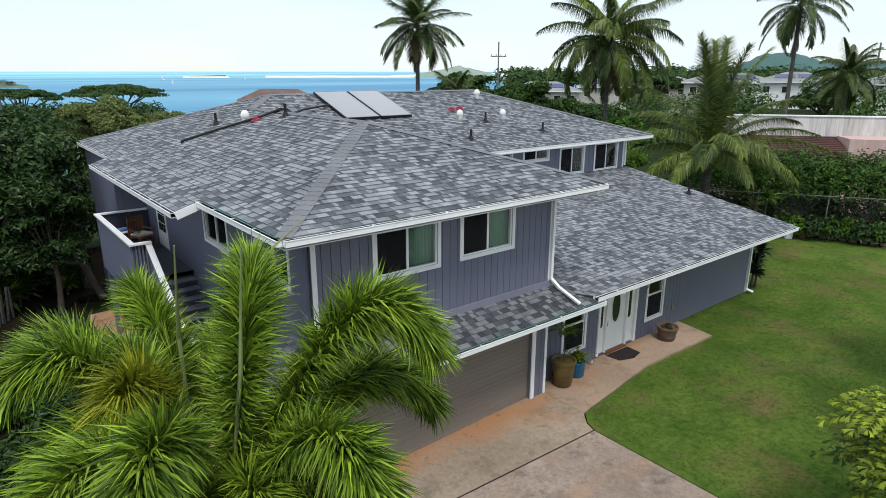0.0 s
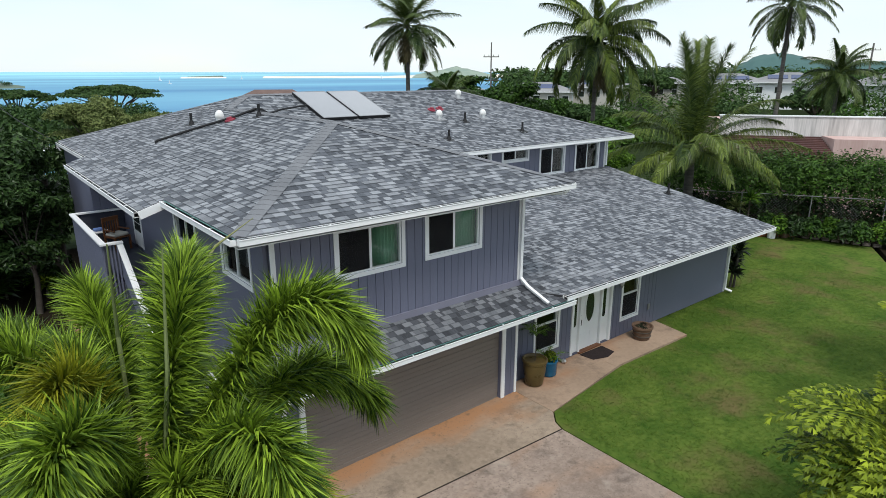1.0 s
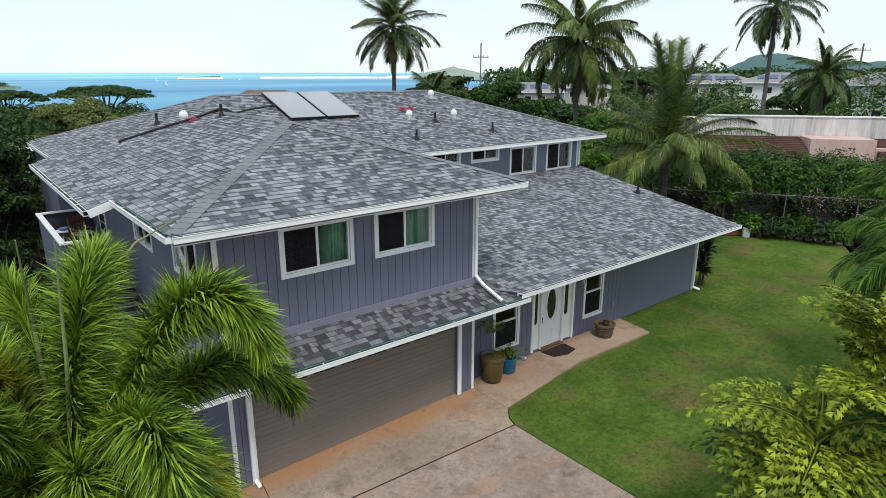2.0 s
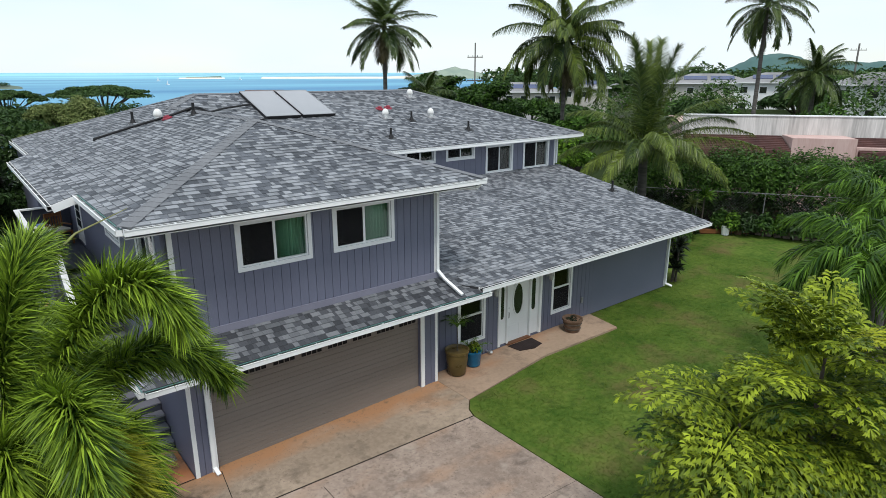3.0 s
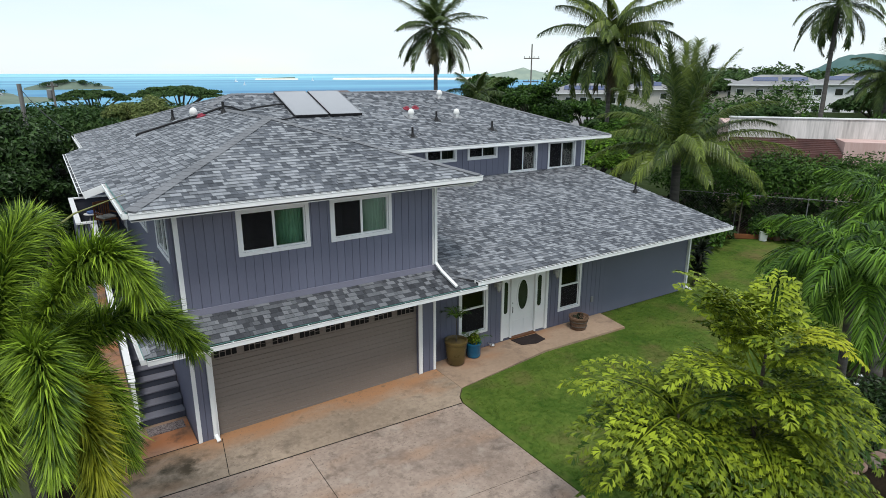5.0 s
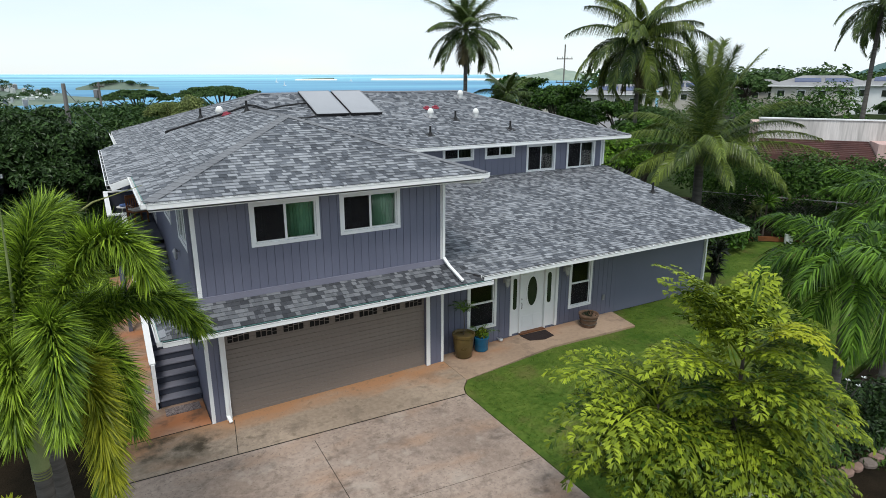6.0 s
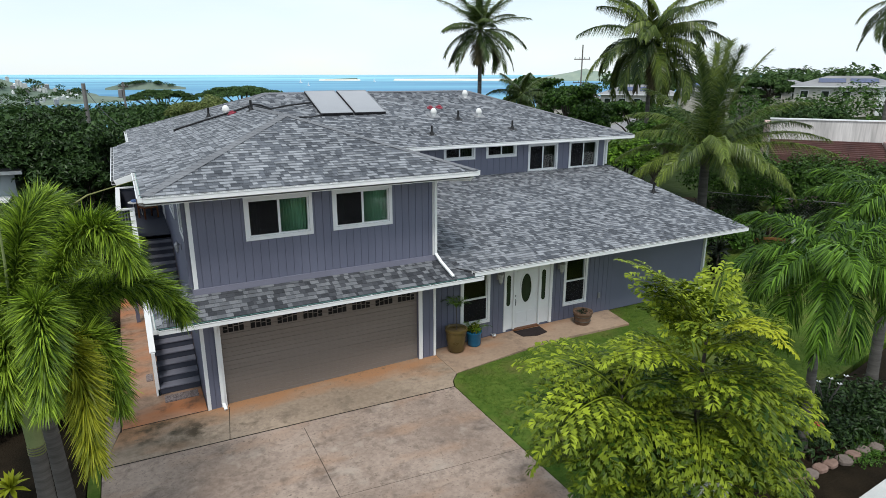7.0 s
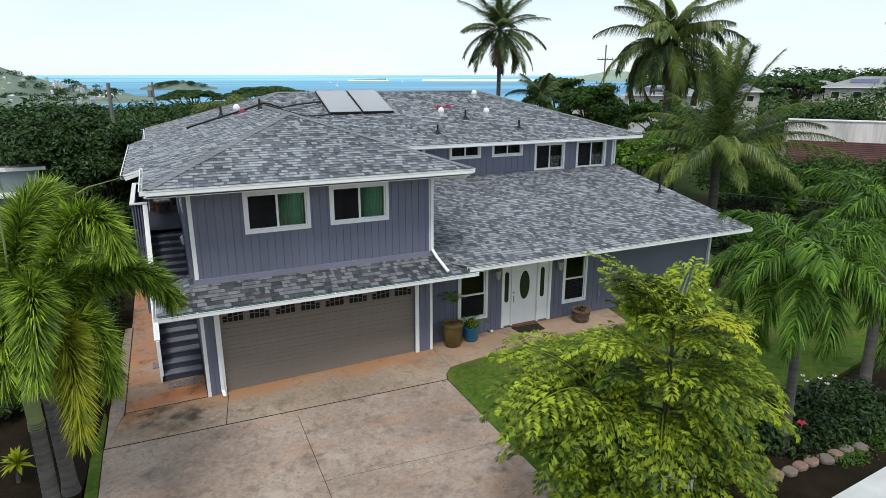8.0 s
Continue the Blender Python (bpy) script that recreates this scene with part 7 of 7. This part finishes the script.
# wire fence
FE = thing("wire_fence", (36, 11, 0), "grey chain-link fence with thin posts before the hedge", "fence")
line = [(31.8, 17.6), (33.6, 14.8), (35.4, 12.0), (37.2, 9.2), (39.0, 6.4)]
for x, y in line:
    part("post", Geo().tube([(x, y, 0), (x, y, 2.05)], 0.03, 8), M_GREY, FE, here=True)
for (a, b), (c, d) in zip(line, line[1:]):
    part("top_rail", Geo().tube([(a, b, 2.0), (c, d, 2.0)], 0.022, 6), M_GREY, FE, here=True)
    g = Geo()
    n = 22
    for i in range(n + 1):
        k = i / n
        for sgn in (1, -1):
            k2 = k + sgn * 0.55
            if 0 <= k2 <= 1:
                g.beam((a + (c - a) * k, b + (d - b) * k, 0.05), (a + (c - a) * k2, b + (d - b) * k2, 1.98), 0.004, 0.004)
    tagged(part("mesh", g, M_GREY, FE, here=True), kind="stuff")

# shaded planting beyond the balcony and beside the drive
for i in range(60):
    if i < 38:
        x, y = RNG.uniform(-4.5, 3.4), RNG.uniform(27.5, 33.5)
    else:
        x, y = RNG.uniform(-4.0, 2.0), RNG.uniform(9.5, 19.5)
    if abs(x) < 2.2 and 23 < y < 28.4:
        continue
    sc = RNG.uniform(0.5, 1.1)
    v, f = leaf_cloud([(0, 0, 0.5 * sc), (0.3 * sc, 0.2, 0.9 * sc)], [(0.7 * sc, 0.7 * sc, 0.6 * sc), (0.5 * sc, 0.5 * sc, 0.5 * sc)], 650, 0.12)
    B = thing("shade_shrub", (x, y, -0.22), "dark leafy shrub in the shaded side garden", "shrub", "shade shrubs")
    part("foliage", Geo().add(v, f), (M_MANGO, M_HEDGE, M_MANGO)[i % 3], B)
    part("stem", Geo().tube([(0, 0, 0), (0.05, 0.02, 0.6 * sc)], [0.04, 0.02], 6), M_BARK, B)
for x, y, h in ((1.1, 26.6, 0.6), (0.7, 26.2, 0.5), (1.4, 27.3, 0.8), (0.4, 27.2, 0.7)):
    rosette("ti_plant", (x, y, -0.22), h, 40, 0.85, 0.16, M_HEDGE, "broad-leaved green ti plant in the side garden")
for x, y, h, m in ((2.9, 28.2, 0.6, M_FISH), (2.4, 27.6, 0.5, M_GARDEN), (3.3, 28.0, 0.4, M_GARDEN), (2.7, 27.0, 0.4, M_FISH)):
    rosette("croton_plant", (x, y, -0.22), h, 60, 0.5, 0.09, m, "yellow-green croton in the side garden")
solo("leaning_trunk", Geo().tube([(3.75, 25.9, -0.3), (3.35, 26.5, 0.9), (2.7, 27.2, 2.0), (1.9, 27.6, 3.6)], [0.15, 0.13, 0.12, 0.09], 9), M_BARK, "leaning bare grey tree trunk", "tree trunk", smooth=True)
solo("slim_trunk", Geo().tube([(3.45, 27.4, -0.3), (3.5, 27.5, 2.0), (3.3, 27.6, 4.2)], [0.18, 0.15, 0.12], 9), M_BARK, "upright dark tree trunk behind the balcony", "tree trunk", smooth=True)
for k in range(5):
    solo("wooden_stake", Geo().box(-0.05, -0.04, 0, 0.05, 0.04, 1.25 - 0.1 * (k % 3)), M_TRUNK, "weathered grey wooden stake by the planting", "stake", "wooden stakes", bevel=0.01, at=pose(0.15 + 0.16 * k, 24.5 + 0.25 * k, -0.22, 4 * (k % 2), 3, 20 * k))
rosette("croton_plant", (0.8, 7.85, -0.22), 0.45, 34, 0.38, 0.10, M_FISH_NEW, "yellow-green croton at the foot of the foxtail palm")

# ---- neighbours and distance ----
def far_house(at, w, d, h, turn, wall, roof_m, label, storeys=2, pv=False, roof_h=1.6):
    Hs = thing("house", at, label, "house", turn=turn)
    part("wall", Geo().box(-w / 2, -d / 2, -4, w / 2, d / 2, h), wall, Hs)
    o, r = 0.6, roof_h
    x, y = w / 2 + o, d / 2 + o
    L = max(w / 2 - d / 2, 0.4)
    part("roof", Geo().add([(-x, -y, h), (x, -y, h), (x, y, h), (-x, y, h), (-L, 0, h + r), (L, 0, h + r), (-x, -y, h - 0.2), (x, -y, h - 0.2), (x, y, h - 0.2), (-x, y, h - 0.2)],
                           [(0, 1, 5, 4), (1, 2, 5), (2, 3, 4, 5), (3, 0, 4), (6, 7, 1, 0), (7, 8, 2, 1), (8, 9, 3, 2), (9, 6, 0, 3), (9, 8, 7, 6)]), roof_m, Hs)
    part("fascia", Geo().box(-x, -y - 0.03, h - 0.2, x, -y, h - 0.02), M_WHITE, Hs)
    n = max(2, int(w / 2.6))
    for s in range(storeys):
        for i in range(n):
            cx = -w / 2 + w * (i + 0.5) / n
            z0 = h - 1.9 - s * 2.7
            win = part("window", Geo().box(cx - 0.62, -d / 2 - 0.04, z0, cx + 0.62, -d / 2, z0 + 1.15), M_WHITE, Hs)
            part("pane", Geo().box(cx - 0.54, -d / 2 - 0.06, z0 + 0.08, cx + 0.54, -d / 2 - 0.041, z0 + 1.07), M_DARKGLASS, win)
    if pv:
        for k in range(2):
            m = part("solar_panel", Geo().box(-w * 0.28 + k * w * 0.3, -1.0, 0.0, -w * 0.28 + k * w * 0.3 + w * 0.26, 1.0, 0.08), M_BLUEPV, Hs)
            m.matrix_basis = Matrix.Translation((0, -d * 0.27, h + r * 0.52)) @ pose(0, 0, 0, math.degrees(math.atan2(r, d / 2 + o)), 0, 0)
    return Hs


far_house((90, 82, 1.6), 13, 8, 3.2, -48, M_CREAM, M_GREYROOF, "cream two-storey house with solar panels on its grey roof", 1, True)
far_house((74, 66, -3.0), 7, 7, 3.2, -48, M_CREAM, M_GREYROOF, "cream house with a pale grey metal roof", 2)
far_house((104, 79, 2.4), 9, 8, 3.0, -50, M_CREAM, M_GREYROOF, "cream house with solar panels on its roof", 1, True)
far_house((113, 58, 3.0), 15, 9, 3.4, -58, M_CREAM, M_GREYROOF, "cream house with rows of solar panels", 1, True)
far_house((118, 48.5, 3.0), 12, 9, 3.6, -65, M_WHITE, M_GREYROOF, "white two-storey house on the rise", 2, True)
far_house((108, 30, 3.0), 10, 8, 3.6, -72, M_WHITE, M_GREYROOF, "white house behind the squat palm", 2)
far_house((85, 96, 0.6), 12, 8, 3.0, -45, M_CREAM, M_GREYROOF, "cream house with a grey roof among trees", 1)
far_house((120, 75, 2.6), 14, 9, 3.0, -55, M_CREAM, M_GREYROOF, "low cream house with a dark roof", 1)
far_house((66, 147, -2.2), 19, 10, 3.6, -22, M_CREAM, M_BROWNROOF, "tan house with a brown shingle roof by the bay", 1, roof_h=2.6)

M_NBWALL = stuff("pale_grey_wall", (0.22, 0.26, 0.28), (0.31, 0.35, 0.37), 0.6, 0.8, 0.002, 40)
NB = thing("house", (-8.0, 28.5, 0.0), "neighbouring house with a white flat roof edge and grey wall", "house")
part("wall", Geo().box(-6, -3.0, -0.5, 7.5, 3, 4.2), M_NBWALL, NB, "plain grey wall")
part("roof", Geo().box(-6.4, -3.4, 4.2, 7.85, 3.4, 4.36), M_GREYROOF, NB, "flat roof with white edge")
part("gutter", Geo().box(-6.4, -3.52, 4.22, 7.85, -3.4, 4.36), M_WHITE, NB)
part("awning", Geo().box(-6, -3.9, 3.15, 7.3, -3.0, 3.27), M_WHITE, NB)

PK = thing("flat_roofed_building", (44, 14, 0), "pink stucco building with a stained white parapet and dark red roof", "building")
wv = Vector((46.4, 10.9, 0)) - Vector((39.6, 19.6, 0))
wd = wv.normalized()
nn = Vector((wd.y, -wd.x, 0))
if nn.x > 0:
    nn = -nn
base = Vector((39.6, 19.6, 0))


def slab_along(s0, s1, d0, d1, z0, z1):
    """A box along the building's front: from s0 to s1 metres along, d0 to d1 metres out toward the garden."""
    c = [base + wd * s0 + nn * d0, base + wd * s1 + nn * d0, base + wd * s1 + nn * d1, base + wd * s0 + nn * d1]
    return Geo().prism([(p.x, p.y, z0) for p in c], (0, 0, z1 - z0))


part("parapet", slab_along(0.0, 22, -0.3, 0, 3.0, 5.55), M_PARAPET, PK, "stained white parapet wall", here=True)
part("parapet_cap", slab_along(-0.05, 22.05, -0.36, 0.06, 5.55, 5.62), M_WHITE, PK, here=True)
part("wall", slab_along(6.0, 9.5, 0.0, 2.2, -0.6, 4.42), M_PINK, PK, "rain-streaked pink stucco wall", here=True)
part("wall", slab_along(9.6, 22, 0.6, 2.0, -0.6, 3.9), M_PINK, PK, here=True)
part("wall", slab_along(0.0, 22, -8, -0.4, -0.6, 5.0), M_PINK, PK, here=True)
for i in range(9):
    part("roof_course", slab_along(0.1, 5.9, 0.02 + i * 0.28, 0.02 + i * 0.28 + 0.3, 3.40 - i * 0.06, 4.36 - i * 0.08), M_REDROOF, PK, here=True)
    part("roof_course", slab_along(9.7, 20, 0.02 + i * 0.25, 0.02 + i * 0.25 + 0.27, 3.40 - i * 0.04, 4.32 - i * 0.08), M_REDROOF, PK, here=True)


M_POLE = stuff("weathered_pole", (0.09, 0.085, 0.08), (0.22, 0.21, 0.20), 2, 0.9, 0.004, 20, stretch=(3, 3, 0.3))


def pole(at, h, arms, label, r=0.11, arm=1.1):
    P = thing("utility_pole", at, label, "utility pole", turn=-40)
    part("post", Geo().tube([(0, 0, -6), (0, 0, h)], [r * 1.1, r * 0.8], 8), M_POLE, P)
    for z in arms:
        part("crossarm", Geo().box(-arm, -0.06, z, arm, 0.06, z + 0.12), M_BARK, P)
        for x in (-arm * 0.9, -arm * 0.3, arm * 0.3, arm * 0.9):
            part("insulator", Geo().tube([(x, 0, z + 0.12), (x, 0, z + 0.36)], 0.05, 6), M_GREY, P)
    return P


pole((62.8, 65.9, -1.0), 13.2, (11.2, 8.0), "wooden power pole with two crossarms")
pole((143.6, 44.5, 0.0), 13.6, (12.3,), "distant wooden power pole", 0.2, 1.6)
pole((2.17, 35.4, -1.0), 8.7, (), "weathered wooden pole beside the bay view", 0.13)
p4 = pole((4.8, 88.0, -6.0), 13.2, (12.6,), "wooden power pole with a transformer", 0.16, 0.7)
part("transformer", Geo().lathe([(0.30, 11.2), (0.32, 11.3), (0.32, 12.2), (0.2, 12.3)], 12, (-0.5, 0, 0)), M_GREY, p4)
wire = Geo()
for a, b, sag in (((2.17, 35.4, 7.5), (4.1, 26.8, 5.6), 0.3), ((4.8, 88.0, 3.3), (60, 140, 3.0), 2.0), ((4.8, 88, 3.3), (-60, 70, 3.5), 1.0)):
    pts = [tuple(Vector(a).lerp(Vector(b), k / 12) - Vector((0, 0, sag * 4 * (k / 12) * (1 - k / 12)))) for k in range(13)]
    wire = Geo().tube(pts, 0.02, 4)
    solo("power_line", wire, M_BLACK, "thin black overhead power line", "cable")


def hump(name, path, width, heights, material, label, z0=-19.0, seg=5):
    """A rounded ridge of land along a line of points."""
    pts = [Vector((x, y, 0)) for x, y in path]
    g = Geo()
    r = np.random.default_rng(len(path) * 7 + int(width))
    sub = []
    for i in range(len(pts) - 1):
        for k in range(6):
            f = k / 6
            sub.append((pts[i].lerp(pts[i + 1], f), heights[i] * (1 - f) + heights[i + 1] * f))
    sub.append((pts[-1], heights[-1]))
    m = 2 * seg + 1
    for i, (p, h) in enumerate(sub):
        d = (sub[min(i + 1, len(sub) - 1)][0] - sub[max(i - 1, 0)][0]).normalized()
        n = Vector((-d.y, d.x, 0))
        for j in range(m):
            s = (j - seg) / seg
            z = max(0.0, 1 - s * s) ** 1.2 * h * (1 + r.normal(0, 0.03))
            q = p + n * s * width
            g.v.append((q.x, q.y, z0 + z))
    for i in range(len(sub) - 1):
        for j in range(m - 1):
            a = i * m + j
            g.f.append((a, a + 1, a + m + 1, a + m))
    return solo(name, g, material, label, "land", kind="structure", smooth=True)


hump("backdrop_sandbar", [(830, 2790), (1000, 2730)], 70, [5, 5], M_SAND, "pale sandbar on the horizon")
hump("backdrop_sandbar", [(1150, 2680), (1400, 2550), (1700, 2370)], 90, [7, 8, 7], M_SAND, "long white sandbar on the horizon")
# a belt of far trees between the town and the bay, too many to count
cs, rs = [], []
for k in range(90):
    a, far = radians(RNG.uniform(7, 45.5)), RNG.uniform(185, 265)
    q = RNG.uniform(4.5, 9.0)
    cs.append((far * math.cos(a), far * math.sin(a), RNG.uniform(5.2, 8.2) - 0.35 * q))
    rs.append((q, q, q * 0.55))
v, f = leaf_cloud(cs, rs, 26000, 0.85)
solo("far_woods", Geo().add(v, f), M_MONKEY, "belt of distant green trees before the bay", "trees", kind="stuff")
hump("backdrop_island", [(880, 2860), (1010, 2800)], 60, [6, 10], M_FARHILL, "low green islet beyond the sand")
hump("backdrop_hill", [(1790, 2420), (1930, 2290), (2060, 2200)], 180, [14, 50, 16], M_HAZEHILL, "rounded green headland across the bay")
hump("backdrop_hill", [(1650, 2450), (1900, 2330), (2300, 2000)], 120, [8, 20, 14], M_SAND, "pale low shore below the headland")
hump("backdrop_island", [(-10, 1294), (25, 1294), (70, 1292), (125, 1287)], 34, [3, 11, 13, 3], M_FARHILL, "low wooded island in the bay")
hump("backdrop_hill", [(-420, 860), (-149, 881), (-84, 890), (-20, 900)], 75, [58, 33, 12, 4], M_FARHILL, "built-up green hillside by the bay")
hump("backdrop_shore", [(-420, 600), (-160, 690), (-80, 760), (-22, 830)], 95, [9, 8, 6, 3], M_FARHILL, "low wooded shore below the hillside")
hump("backdrop_hill", [(1236, 872), (1272, 818), (1304, 760), (1335, 690), (1360, 632), (1380, 585), (1403, 532), (1440, 430), (1480, 250)], 150, [4, 26, 18, 30, 60, 64, 46, 46, 46], M_BLUEHILL, "bluish wooded hills behind the town")
r = np.random.default_rng(77)
cs, rs = [], []
for i in range(230):
    k = r.uniform(0, 1)
    x, q = -260 + 235 * k, r.uniform(0.05, 0.9)
    y = 882 + 0.08 * (x + 149) - 75 * q
    z = -19 + (1 - q * q) ** 1.2 * (33 - 29 * max(0, (x + 149) / 129) if x > -149 else 33 + 25 * (-149 - x) / 271)
    if i % 3 == 2:
        x, y, z = r.uniform(-170, -30), r.uniform(640, 800), -14.5
    if i % 5 < 2:
        cs.append((x, y, z + 1.0))
        rs.append((5.0, 5.0, 3.2))
        continue
    a, h = r.uniform(0.9, 1.6), r.uniform(0.8, 1.4)
    g = Geo().box(-a * 1.3, -a, -5, a * 1.3, a, h).add([(-a * 1.4, -a * 1.1, h), (a * 1.4, -a * 1.1, h), (a * 1.4, a * 1.1, h), (-a * 1.4, a * 1.1, h), (0, 0, h + 0.9)], [(0, 1, 4), (1, 2, 4), (2, 3, 4), (3, 0, 4)])
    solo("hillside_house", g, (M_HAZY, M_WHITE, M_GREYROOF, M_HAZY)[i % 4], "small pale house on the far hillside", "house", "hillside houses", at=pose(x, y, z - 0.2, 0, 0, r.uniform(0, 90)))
for i in range(26):
    k = r.uniform(0, 1)
    cs.append((5 + 105 * k, 1272 + r.uniform(-8, 14), -15 + 9 * math.sin(math.pi * k)))
    rs.append((6.0, 6.0, 3.5))
v, f = leaf_cloud(cs, rs, 10000, 1.1)
solo("far_woods", Geo().add(v, f), M_MONKEY, "dark trees between the hillside houses", "woods", kind="stuff")
for i in range(26):
    x, y = r.uniform(-50, 50), r.uniform(225, 270)
    g = Geo().box(-4, -3, -3, 4, 3, 3).add([(-4.6, -3.6, 3), (4.6, -3.6, 3), (4.6, 3.6, 3), (-4.6, 3.6, 3), (-1.5, 0, 5), (1.5, 0, 5)], [(0, 1, 5, 4), (1, 2, 5), (2, 3, 4, 5), (3, 0, 4)])
    solo("shore_house", g, (M_WHITE, M_CREAM, M_GREYROOF)[i % 3], "small pale house among trees near the shore", "house", "shore houses", at=pose(x, y, land_height(x, y) + 3.5, 0, 0, r.uniform(0, 90)))
for x, y, s in ((560, 2100, 1), (420, 1500, 0.7), (900, 2300, 1), (1450, 2200, 1)):
    Bt = thing("sailboat", (x, y, -19), "small white sailboat out on the bay", "boat", "sailboats", turn=20)
    part("hull", Geo().add([(-6 * s, 0, 0), (6 * s, -1.5 * s, 0), (7.5 * s, 0, 1.8 * s), (6 * s, 1.5 * s, 0), (-6 * s, -1.5 * s, 1.5 * s), (-6 * s, 1.5 * s, 1.5 * s)], [(0, 1, 2, 4), (0, 5, 2, 3), (4, 2, 5), (0, 4, 5), (0, 3, 1)]), M_WHITE, Bt)
    part("sail", Geo().prism([(-3 * s, 0, 2 * s), (3 * s, 0, 2 * s), (1 * s, 0, 14 * s)], (0, 0.15, 0)), M_WHITE, Bt)
